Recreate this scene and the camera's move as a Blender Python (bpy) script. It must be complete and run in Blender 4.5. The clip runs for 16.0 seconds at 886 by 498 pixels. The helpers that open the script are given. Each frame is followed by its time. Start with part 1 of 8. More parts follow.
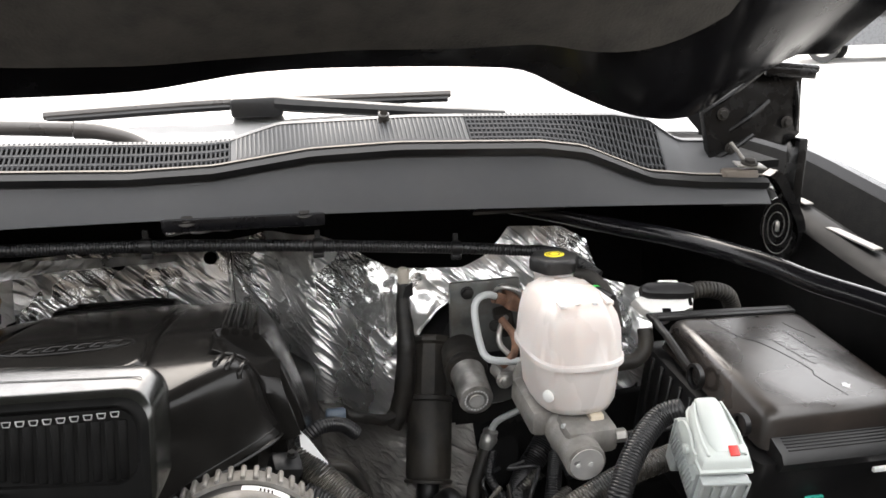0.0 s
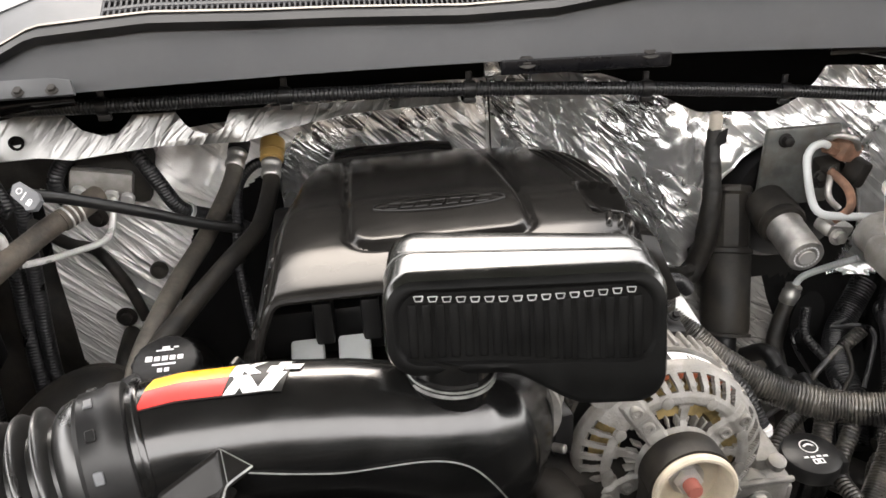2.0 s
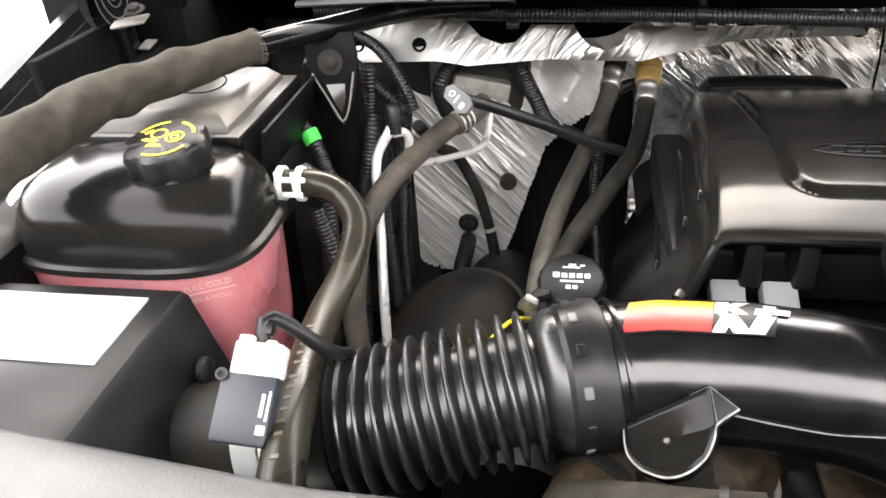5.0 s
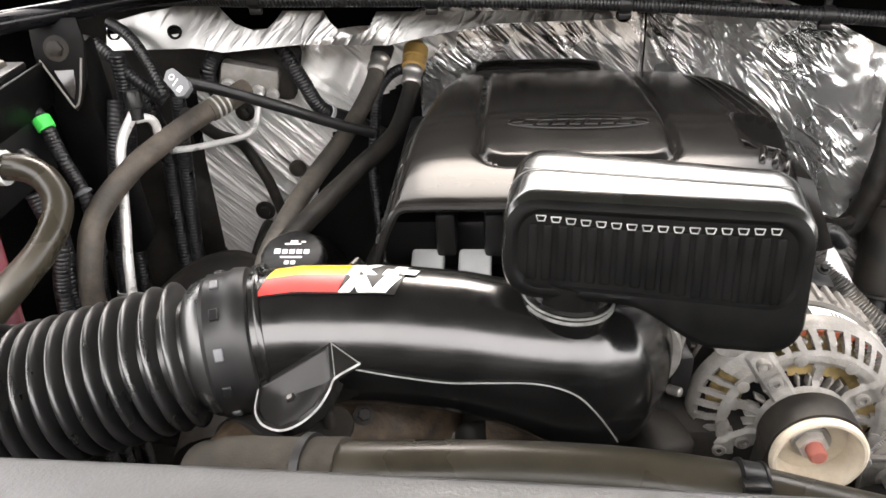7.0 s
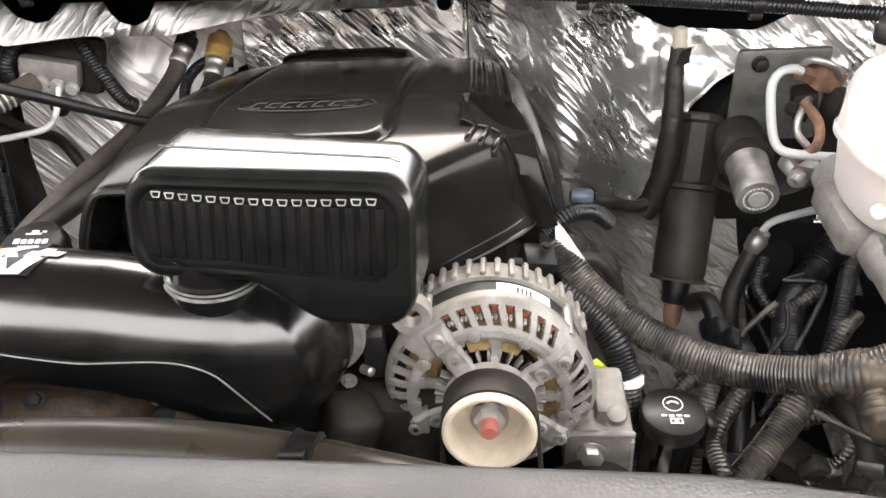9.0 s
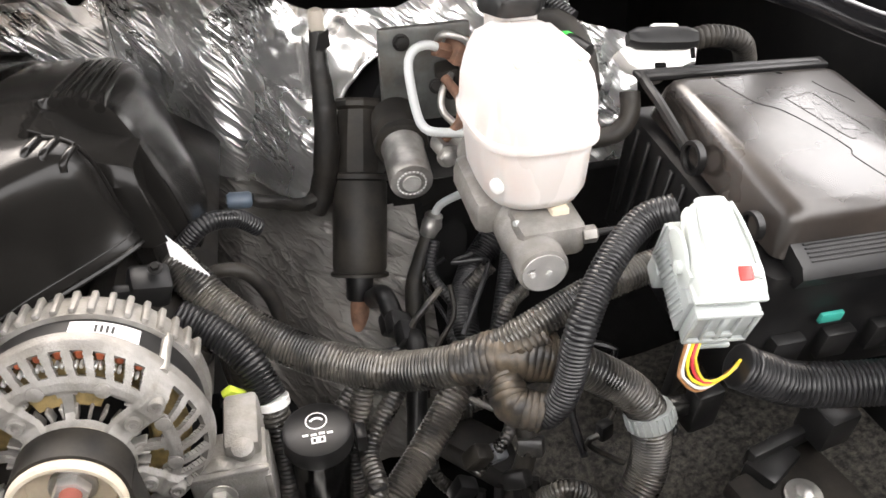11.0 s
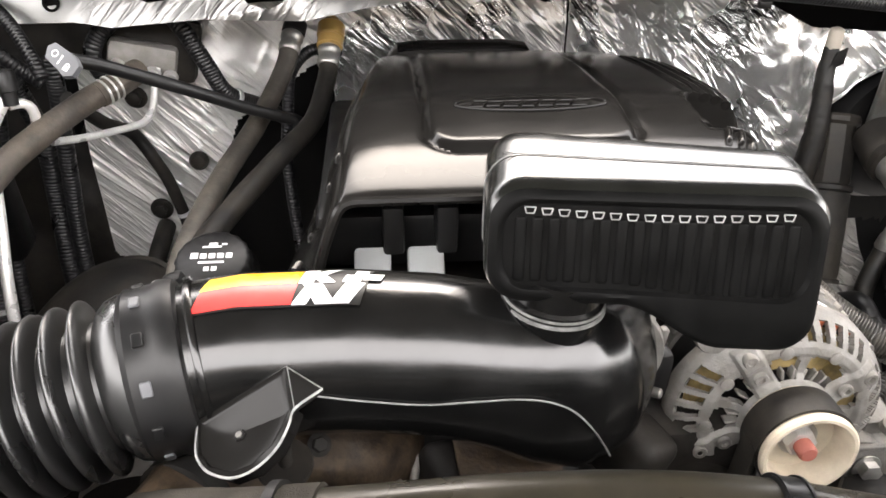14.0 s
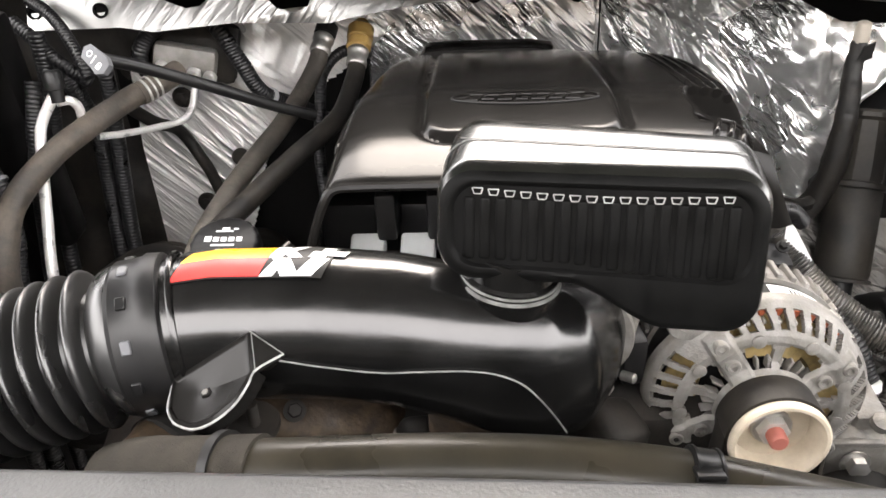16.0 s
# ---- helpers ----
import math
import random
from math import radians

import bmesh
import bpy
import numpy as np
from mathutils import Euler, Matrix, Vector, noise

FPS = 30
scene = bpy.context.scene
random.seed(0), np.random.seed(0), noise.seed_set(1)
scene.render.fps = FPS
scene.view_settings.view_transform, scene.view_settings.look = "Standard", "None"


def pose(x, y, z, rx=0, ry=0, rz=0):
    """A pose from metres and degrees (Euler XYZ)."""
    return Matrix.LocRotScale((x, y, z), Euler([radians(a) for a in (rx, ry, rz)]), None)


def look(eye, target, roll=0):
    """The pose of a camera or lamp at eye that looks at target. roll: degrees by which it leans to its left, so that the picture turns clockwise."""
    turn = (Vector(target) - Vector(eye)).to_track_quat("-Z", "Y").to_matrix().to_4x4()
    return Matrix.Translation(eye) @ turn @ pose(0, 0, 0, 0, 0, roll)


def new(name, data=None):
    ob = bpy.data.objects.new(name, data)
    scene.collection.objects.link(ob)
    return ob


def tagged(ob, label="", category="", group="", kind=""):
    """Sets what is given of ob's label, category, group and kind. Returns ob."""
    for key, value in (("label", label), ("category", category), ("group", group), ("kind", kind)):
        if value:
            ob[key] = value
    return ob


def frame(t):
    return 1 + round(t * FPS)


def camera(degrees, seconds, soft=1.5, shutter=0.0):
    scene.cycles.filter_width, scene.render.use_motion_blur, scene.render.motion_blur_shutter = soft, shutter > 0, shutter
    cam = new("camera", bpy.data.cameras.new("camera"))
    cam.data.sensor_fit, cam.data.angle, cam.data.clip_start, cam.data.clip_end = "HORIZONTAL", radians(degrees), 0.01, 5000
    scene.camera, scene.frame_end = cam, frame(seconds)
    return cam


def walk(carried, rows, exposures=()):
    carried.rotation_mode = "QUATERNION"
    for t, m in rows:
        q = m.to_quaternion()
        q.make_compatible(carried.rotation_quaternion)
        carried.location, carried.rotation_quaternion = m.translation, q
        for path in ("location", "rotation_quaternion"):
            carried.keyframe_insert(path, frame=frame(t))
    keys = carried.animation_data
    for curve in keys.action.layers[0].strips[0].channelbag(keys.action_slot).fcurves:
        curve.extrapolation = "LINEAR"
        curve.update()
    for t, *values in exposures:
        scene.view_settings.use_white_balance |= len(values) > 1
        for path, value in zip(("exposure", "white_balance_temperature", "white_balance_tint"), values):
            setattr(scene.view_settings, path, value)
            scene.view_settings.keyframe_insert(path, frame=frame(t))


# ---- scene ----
cam = camera(60.0, 16.0, soft=1.6)
PATH = [
    (0.00, 0.2756, 0.0857, 1.5209, 75.85, 2.10, -11.35),
    (0.50, 0.3103, 0.1392, 1.5362, 72.02, 1.28, -9.08),
    (1.00, 0.2524, 0.1810, 1.5396, 66.12, 2.32, -6.98),
    (1.50, 0.0827, 0.1997, 1.5437, 63.79, 3.09, -6.83),
    (2.00, -0.0810, 0.2233, 1.5436, 63.05, 2.79, -7.46),
    (2.50, -0.1827, 0.2398, 1.5395, 62.18, 1.67, -4.66),
    (3.00, -0.2556, 0.2665, 1.5387, 60.92, 0.78, -0.39),
    (3.50, -0.3143, 0.2808, 1.5418, 59.33, 1.27, 4.35),
    (3.70, -0.3291, 0.2810, 1.5437, 58.86, 1.48, 5.94),
    (4.40, -0.3435, 0.2703, 1.5448, 58.18, 2.43, 9.12),
    (5.10, -0.2946, 0.2407, 1.5473, 58.25, 3.55, 9.38),
    (5.80, -0.2150, 0.2300, 1.5403, 58.62, 4.15, 8.49),
    (6.00, -0.1900, 0.2344, 1.5383, 58.69, 3.98, 7.65),
    (6.50, -0.1311, 0.2427, 1.5316, 58.33, 3.41, 5.70),
    (7.00, -0.0717, 0.2370, 1.5274, 57.92, 2.54, 4.24),
    (7.50, -0.0060, 0.2368, 1.5212, 57.94, 2.17, 3.54),
    (8.00, 0.0717, 0.2397, 1.5177, 57.96, 2.65, 3.75),
    (8.50, 0.1489, 0.2412, 1.5060, 58.09, 3.23, 4.23),
    (9.00, 0.2072, 0.2490, 1.4919, 58.17, 3.46, 3.53),
    (9.50, 0.2548, 0.2722, 1.4776, 57.85, 3.46, 0.99),
    (10.00, 0.3050, 0.2927, 1.4661, 57.09, 3.37, -2.96),
    (10.20, 0.3240, 0.3048, 1.4585, 56.89, 2.96, -5.46),
    (10.90, 0.3744, 0.3120, 1.4502, 56.94, 2.10, -12.23),
    (11.60, 0.3801, 0.3028, 1.4528, 57.59, 0.92, -18.80),
    (12.30, 0.2887, 0.3036, 1.4628, 57.77, 0.06, -20.09),
    (12.50, 0.2382, 0.3121, 1.4687, 57.73, -0.09, -19.90),
    (13.00, 0.0975, 0.3143, 1.4910, 56.66, -0.06, -16.03),
    (13.50, -0.0350, 0.3204, 1.4941, 56.53, -0.47, -9.22),
    (14.00, -0.1369, 0.3105, 1.4891, 57.08, -0.45, -4.14),
    (14.50, -0.2032, 0.2832, 1.4936, 57.23, 0.33, -0.18),
    (15.00, -0.2244, 0.2600, 1.4923, 57.66, 0.71, 2.01),
    (15.50, -0.1911, 0.2597, 1.4907, 57.88, 1.38, 2.19),
    (16.00, -0.0478, 0.2706, 1.4877, 57.78, 2.19, 1.82),
]

walk(cam, [(t, pose(x, y, z, rx, ry, rz)) for t, x, y, z, rx, ry, rz in PATH], [(0.0, -0.12, 6500, 10), (0.5, -0.02, 6500, 10), (1.0, -0.34, 6500, 10), (1.5, 0.28, 6600, 10), (2.0, 0.46, 6750, 11), (2.5, 0.84, 6720, 12), (3.5, 0.90, 6720, 12), (6.5, 0.76, 6720, 12), (9.0, 0.80, 6720, 12), (10.2, 0.88, 6720, 12),
      (11.5, 0.61, 6720, 12), (12.5, 0.51, 6700, 11), (14.0, 0.78, 6720, 12), (16.0, 0.78, 6720, 12)])

# ---- world, sun ----
world = bpy.data.worlds.new("overcast_sky")
scene.world = world
world.use_nodes = True
wn = world.node_tree.nodes
sky = wn.new("ShaderNodeTexSky")
sky.sky_type = "NISHITA"
sky.sun_disc = False
sky.sun_elevation, sky.sun_rotation = radians(46), radians(0)
sky.dust_density, sky.air_density = 3.0, 1.0
haze = wn.new("ShaderNodeMix")
haze.data_type = "RGBA"
haze.inputs[0].default_value = 0.7
haze.inputs[7].default_value = (9.9, 9.6, 9.2, 1)
world.node_tree.links.new(sky.outputs[0], haze.inputs[6])
world.node_tree.links.new(haze.outputs[2], wn["Background"].inputs[0])
wn["Background"].inputs[1].default_value = 0.8
sun = new("sun", bpy.data.lights.new("sun", "SUN"))
sun.data.energy, sun.data.angle, sun.data.color = 1.9, radians(32), (1.0, 0.94, 0.86)
sun.matrix_world = look((0.3, 5.9, 6.4), (0, 0.9, 1.2))


# ---- materials ----
def mat(name, base, rough=0.5, metal=0.0, vary=0.25, scale=18.0, fine=220.0, bump=0.15, dirt=None, dirt_amount=0.0, spec=0.5,
        stretch=(1, 1, 1), rough_vary=0.12, coat=0.0, transmission=0.0, per_object=0.0):
    m = bpy.data.materials.new(name)
    m.use_nodes = True
    nt = m.node_tree
    n, l = nt.nodes, nt.links
    b = n["Principled BSDF"]
    b.inputs["Metallic"].default_value = metal
    b.inputs["Specular IOR Level"].default_value = spec
    b.inputs["Coat Weight"].default_value = coat
    b.inputs["Transmission Weight"].default_value = transmission
    co = n.new("ShaderNodeTexCoord")
    mp = n.new("ShaderNodeMapping")
    mp.inputs["Scale"].default_value = stretch
    l.new(co.outputs["Object"], mp.inputs[0])
    big = n.new("ShaderNodeTexNoise")
    big.inputs["Scale"].default_value, big.inputs["Detail"].default_value = scale, 4
    l.new(mp.outputs[0], big.inputs["Vector"])
    small = n.new("ShaderNodeTexNoise")
    small.inputs["Scale"].default_value, small.inputs["Detail"].default_value = fine, 3
    l.new(mp.outputs[0], small.inputs["Vector"])
    ramp = n.new("ShaderNodeMapRange")
    ramp.inputs[1].default_value, ramp.inputs[2].default_value = 0.3, 0.7
    ramp.inputs[3].default_value, ramp.inputs[4].default_value = 1 - vary, 1 + vary
    l.new(big.outputs["Fac"], ramp.inputs[0])
    col = n.new("ShaderNodeMix")
    col.data_type, col.blend_type = "RGBA", "MULTIPLY"
    col.inputs[0].default_value = 1.0
    col.inputs[6].default_value = (*base, 1)
    l.new(ramp.outputs[0], col.inputs[7])
    out = col.outputs[2]
    if dirt:
        fac = n.new("ShaderNodeMapRange")
        fac.inputs[1].default_value, fac.inputs[2].default_value = 0.42, 0.72
        fac.inputs[4].default_value = dirt_amount
        d = n.new("ShaderNodeTexNoise")
        d.inputs["Scale"].default_value, d.inputs["Detail"].default_value = scale * 0.9, 7
        d.inputs["Roughness"].default_value = 0.7
        l.new(co.outputs["Object"], d.inputs["Vector"])
        l.new(d.outputs["Fac"], fac.inputs[0])
        mix = n.new("ShaderNodeMix")
        mix.data_type = "RGBA"
        l.new(fac.outputs[0], mix.inputs[0])
        l.new(out, mix.inputs[6])
        mix.inputs[7].default_value = (*dirt, 1)
        out = mix.outputs[2]
    l.new(out, b.inputs["Base Color"])
    rr = n.new("ShaderNodeMapRange")
    rr.inputs[1].default_value, rr.inputs[2].default_value = 0.3, 0.7
    rr.inputs[3].default_value, rr.inputs[4].default_value = max(0.02, rough - rough_vary), min(1, rough + rough_vary)
    l.new(big.outputs["Fac"], rr.inputs[0])
    l.new(rr.outputs[0], b.inputs["Roughness"])
    if bump:
        bp = n.new("ShaderNodeBump")
        bp.inputs["Strength"].default_value, bp.inputs["Distance"].default_value = bump, 0.001 if bump > 0.28 else 0.00012
        l.new(small.outputs["Fac"], bp.inputs["Height"])
        l.new(bp.outputs[0], b.inputs["Normal"])
    return m


def foil_material(name, base, rough, strength, turn, metal, spread=0.44):
    """Crumpled foil: long creases across the given turn, fine crinkles and the woven backing."""
    m = mat(name, base, rough, metal=metal, vary=0.15, scale=9, bump=0, rough_vary=0.08, dirt=(0.30, 0.30, 0.29), dirt_amount=0.35)
    n, l = m.node_tree.nodes, m.node_tree.links
    b = n["Principled BSDF"]
    co = n.new("ShaderNodeTexCoord")
    wobble = n.new("ShaderNodeTexNoise")
    wobble.inputs["Scale"].default_value, wobble.inputs["Detail"].default_value = 7.0, 2.0
    l.new(co.outputs["Object"], wobble.inputs["Vector"])
    shift = n.new("ShaderNodeVectorMath")
    shift.operation = "MULTIPLY_ADD"
    shift.inputs[1].default_value = (0.007, 0.007, 0.007)
    l.new(wobble.outputs["Color"], shift.inputs[0])
    l.new(co.outputs["Object"], shift.inputs[2])
    patchy = n.new("ShaderNodeTexNoise")
    patchy.inputs["Scale"].default_value, patchy.inputs["Detail"].default_value = 6.0, 2.0
    l.new(co.outputs["Object"], patchy.inputs["Vector"])
    prev = None
    # thin sharp creases in three sizes, then soft crinkles
    for turned, stretch, width, s, d in ((turn, (24, 11, 0.5), 0.075, strength, 0.0028), (turn + 5, (44, 20, 0.9), 0.065, strength, 0.0015), (turn - 6, (85, 38, 2.2), 0.06, strength, 0.0007), (turn - 50, (170, 170, 110), 0, strength * 0.25, 0.0006)):
        mp = n.new("ShaderNodeMapping")
        mp.inputs["Rotation"].default_value = (0, radians(turned), 0)
        l.new(shift.outputs[0], mp.inputs[0])
        mq = n.new("ShaderNodeMapping")
        mq.inputs["Scale"].default_value = stretch
        l.new(mp.outputs[0], mq.inputs[0])
        creases = n.new("ShaderNodeTexNoise")
        creases.inputs["Scale"].default_value, creases.inputs["Detail"].default_value = 1.0, 1.6
        l.new(mq.outputs[0], creases.inputs["Vector"])
        height = creases.outputs[0]
        if width:
            off = n.new("ShaderNodeMath")
            off.operation = "SUBTRACT"
            off.inputs[1].default_value = 0.5
            l.new(height, off.inputs[0])
            fold = n.new("ShaderNodeMath")
            fold.operation = "ABSOLUTE"
            l.new(off.outputs[0], fold.inputs[0])
            sharp = n.new("ShaderNodeMapRange")
            sharp.inputs["From Min"].default_value, sharp.inputs["From Max"].default_value = 0.0, width
            sharp.inputs["To Min"].default_value, sharp.inputs["To Max"].default_value = 1.0, 0.0
            l.new(fold.outputs[0], sharp.inputs[0])
            where = n.new("ShaderNodeMapRange")
            where.inputs["From Min"].default_value, where.inputs["From Max"].default_value = spread, spread + 0.20
            l.new(patchy.outputs[0], where.inputs[0])
            both = n.new("ShaderNodeMath")
            both.operation = "MULTIPLY"
            l.new(sharp.outputs[0], both.inputs[0])
            l.new(where.outputs[0], both.inputs[1])
            height = both.outputs[0]
        bp = n.new("ShaderNodeBump")
        bp.inputs["Strength"].default_value, bp.inputs["Distance"].default_value = min(1.0, s), d
        l.new(height, bp.inputs["Height"])
        if prev:
            l.new(prev, bp.inputs["Normal"])
        prev = bp.outputs[0]
    l.new(prev, b.inputs["Normal"])
    return m


M_COVER = mat("satin_black_cover", (0.010, 0.0094, 0.0088), 0.18, spec=0.18, vary=0.2, fine=900, bump=0.05, rough_vary=0.02)
M_BLACK = mat("black_plastic", (0.008, 0.008, 0.0085), 0.40, spec=0.35, vary=0.25, fine=700, bump=0.12, dirt=(0.03, 0.028, 0.025), dirt_amount=0.3)
M_GLOSS = mat("glossy_black_tube", (0.0035, 0.0035, 0.0035), 0.20, spec=0.78, vary=0.2, scale=30, fine=260, bump=0.08, rough_vary=0.05, dirt=(0.02, 0.019, 0.018), dirt_amount=0.25)
M_BOX_FACE = mat("matt_black_resonator_face", (0.0040, 0.0040, 0.0040), 0.45, spec=0.07, vary=0.25, scale=40, fine=600, bump=0.1, dirt=(0.012, 0.012, 0.011), dirt_amount=0.3)
M_MESH = mat("grey_vent_mesh", (0.033, 0.034, 0.036), 0.7, spec=0.15, vary=0.15, bump=0.1)
M_SEAL_LIT = mat("lit_dusty_seal_edge", (0.16, 0.145, 0.125), 0.7, vary=0.3, scale=30, bump=0.2)
M_BOX = mat("black_resonator_plastic", (0.008, 0.0083, 0.0072), 0.22, spec=0.8, vary=0.2, scale=40, fine=400, bump=0.08, rough_vary=0.04)
M_RUBBER = mat("dusty_rubber", (0.014, 0.013, 0.012), 0.55, spec=0.3, vary=0.3, fine=300, bump=0.25, dirt=(0.07, 0.06, 0.047), dirt_amount=0.5)
M_BELLOWS = mat("bellows_rubber", (0.018, 0.018, 0.018), 0.32, spec=0.9, vary=0.2, fine=300, bump=0.1, dirt=(0.03, 0.028, 0.025), dirt_amount=0.3)
M_LOOM = mat("loom_plastic", (0.011, 0.0107, 0.0103), 0.33, spec=0.7, vary=0.3, scale=30, bump=0.1, dirt=(0.25, 0.225, 0.19), dirt_amount=0.50)
M_LOOM_CLEAN = mat("clean_loom_plastic", (0.012, 0.012, 0.013), 0.36, vary=0.2, scale=30, bump=0.1)
M_TAPE = mat("muddy_tape", (0.016, 0.015, 0.014), 0.45, vary=0.35, scale=38, bump=0.4, fine=120, dirt=(0.24, 0.18, 0.115), dirt_amount=0.5)
M_FOIL = foil_material("aluminium_foil_insulation", (0.93, 0.93, 0.92), 0.28, 1.0, 47, 0.86, 0.32)
M_FOIL_DULL = foil_material("dusty_foil_insulation", (0.80, 0.79, 0.77), 0.33, 1.0, 44, 0.40, 0.27)
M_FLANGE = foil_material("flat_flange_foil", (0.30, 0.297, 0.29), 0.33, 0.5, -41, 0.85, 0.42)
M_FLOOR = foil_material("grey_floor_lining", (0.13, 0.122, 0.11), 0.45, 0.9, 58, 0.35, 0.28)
M_TAPE_BLACK = mat("black_cloth_tape", (0.010, 0.0095, 0.009), 0.5, spec=0.4, vary=0.35, scale=40, fine=260, bump=0.5, dirt=(0.06, 0.05, 0.04), dirt_amount=0.35)
M_GREY = mat("grey_cowl_plastic", (0.035, 0.0365, 0.039), 0.55, vary=0.18, scale=12, fine=900, bump=0.25, dirt=(0.07, 0.07, 0.07), dirt_amount=0.2)
M_RADCOVER = mat("grey_radiator_cover_plastic", (0.085, 0.085, 0.084), 0.42, spec=0.52, vary=0.15, scale=8, fine=500, bump=0.35, dirt=(0.2, 0.195, 0.19), dirt_amount=0.25)
M_PAINT = mat("black_body_paint", (0.005, 0.005, 0.006), 0.20, vary=0.15, scale=14, bump=0.03, spec=0.2, dirt=(0.02, 0.019, 0.018), dirt_amount=0.25)
M_DARK = mat("grimy_black_steel", (0.009, 0.0085, 0.008), 0.6, spec=0.25, vary=0.4, scale=16, fine=150, bump=0.35, dirt=(0.04, 0.033, 0.026), dirt_amount=0.6)
M_ALU = mat("cast_aluminium", (0.235, 0.225, 0.212), 0.55, metal=0.3, vary=0.3, scale=45, fine=500, bump=0.55, dirt=(0.15, 0.135, 0.11), dirt_amount=0.75)
M_ALU_SMOOTH = mat("machined_aluminium", (0.66, 0.65, 0.63), 0.38, metal=0.55, vary=0.15, scale=40, bump=0.1)
M_CONN = mat("grey_green_connector_plastic", (0.33, 0.355, 0.35), 0.42, vary=0.1, bump=0.1, dirt=(0.2, 0.2, 0.18), dirt_amount=0.4)
M_STEEL = mat("zinc_plated_steel", (0.45, 0.44, 0.42), 0.4, metal=0.85, vary=0.25, scale=50, bump=0.15, dirt=(0.2, 0.17, 0.13), dirt_amount=0.4)
M_CREAM = mat("cream_pulley_coating", (0.58, 0.51, 0.40), 0.5, vary=0.12, scale=40, bump=0.1, dirt=(0.3, 0.24, 0.17), dirt_amount=0.4)
M_RUST = mat("rusty_steel", (0.24, 0.13, 0.085), 0.75, metal=0.2, vary=0.4, scale=60, bump=0.6, dirt=(0.06, 0.04, 0.03), dirt_amount=0.6)
M_RED = mat("red_thread_end", (0.40, 0.13, 0.10), 0.6, vary=0.2)
M_COPPER = mat("copper_winding", (0.27, 0.07, 0.03), 0.45, metal=0.3, vary=0.4, scale=200, bump=0.5)
M_WINDING = mat("varnished_winding", (0.20, 0.145, 0.06), 0.5, vary=0.4, scale=120, bump=0.5)
M_WHITE = mat("white_plastic", (0.78, 0.78, 0.76), 0.4, vary=0.06, bump=0.1, dirt=(0.5, 0.47, 0.42), dirt_amount=0.3)
M_LIGHTGREY = mat("light_grey_plastic", (0.50, 0.52, 0.52), 0.42, vary=0.08, bump=0.1, dirt=(0.36, 0.34, 0.30), dirt_amount=0.3)
M_MIDGREY = mat("grey_plastic_tag", (0.11, 0.113, 0.12), 0.5, vary=0.1, bump=0.1)
M_YELLOW = mat("yellow_print", (0.80, 0.66, 0.02), 0.5, vary=0.06, bump=0)
M_AMBER = mat("amber_plastic_connector", (0.36, 0.23, 0.075), 0.35, vary=0.15, bump=0.1, dirt=(0.3, 0.2, 0.08), dirt_amount=0.4)
M_GREEN = mat("green_tape", (0.06, 0.72, 0.10), 0.5, vary=0.06, bump=0.1)
M_TEAL = mat("teal_plastic", (0.03, 0.30, 0.24), 0.5, vary=0.1)
M_STICK_RED = mat("red_sticker", (0.70, 0.045, 0.04), 0.3, vary=0.05, bump=0)
M_STICK_ORANGE = mat("orange_sticker", (0.86, 0.46, 0.03), 0.3, vary=0.05, bump=0)
M_STICK_WHITE = mat("white_sticker", (0.82, 0.82, 0.82), 0.3, vary=0.04, bump=0)
M_PRINT = mat("white_print", (0.75, 0.75, 0.75), 0.5, vary=0.05, bump=0)
M_SEAM = mat("pale_seam_line", (0.16, 0.16, 0.155), 0.45, vary=0.4, scale=120, bump=0.1)
M_SCUFF = mat("scuffed_seam", (0.34, 0.34, 0.33), 0.45, vary=0.4, scale=120, bump=0.2)
M_PINK = mat("pink_coolant_tank", (0.43, 0.155, 0.175), 0.26, vary=0.16, scale=7, bump=0.08, dirt=(0.62, 0.32, 0.33), dirt_amount=0.5)
M_RESERVOIR = mat("milky_reservoir_plastic", (0.62, 0.585, 0.56), 0.32, vary=0.06, scale=10, bump=0.06, dirt=(0.66, 0.52, 0.45), dirt_amount=0.35, stretch=(1, 1, 0.3))
for m, radius in ((M_RESERVOIR, (0.05, 0.042, 0.038)), (M_PINK, (0.04, 0.012, 0.014))):
    b = m.node_tree.nodes["Principled BSDF"]
    b.inputs["Subsurface Weight"].default_value = 0.8
    b.inputs["Subsurface Radius"].default_value = radius
    b.inputs["Subsurface Scale"].default_value = 0.6
M_HOSE = mat("olive_coolant_hose", (0.022, 0.0195, 0.014), 0.30, spec=0.32, vary=0.22, scale=14, fine=400, bump=0.12, dirt=(0.07, 0.058, 0.04), dirt_amount=0.35)
M_DUSTY_HOSE = mat("dust_coated_hose", (0.032, 0.028, 0.024), 0.55, vary=0.3, scale=22, fine=300, bump=0.35, dirt=(0.15, 0.13, 0.105), dirt_amount=0.5)
M_WEAVE = mat("woven_sleeve", (0.048, 0.043, 0.036), 0.8, spec=0.12, vary=0.3, scale=60, fine=900, bump=0.9)
M_INSUL = mat("hood_insulation", (0.046, 0.043, 0.038), 0.9, vary=0.45, scale=26, fine=260, bump=0.9, dirt=(0.07, 0.064, 0.055), dirt_amount=0.5)
M_ASPHALT = mat("pale_concrete", (0.48, 0.47, 0.45), 0.85, vary=0.1, scale=0.6, fine=40, bump=0.2)
M_GUTTER = mat("dusty_black_gutter", (0.007, 0.007, 0.007), 0.8, spec=0.1, vary=0.4, scale=60, fine=400, bump=0.3, dirt=(0.022, 0.021, 0.019), dirt_amount=0.35)
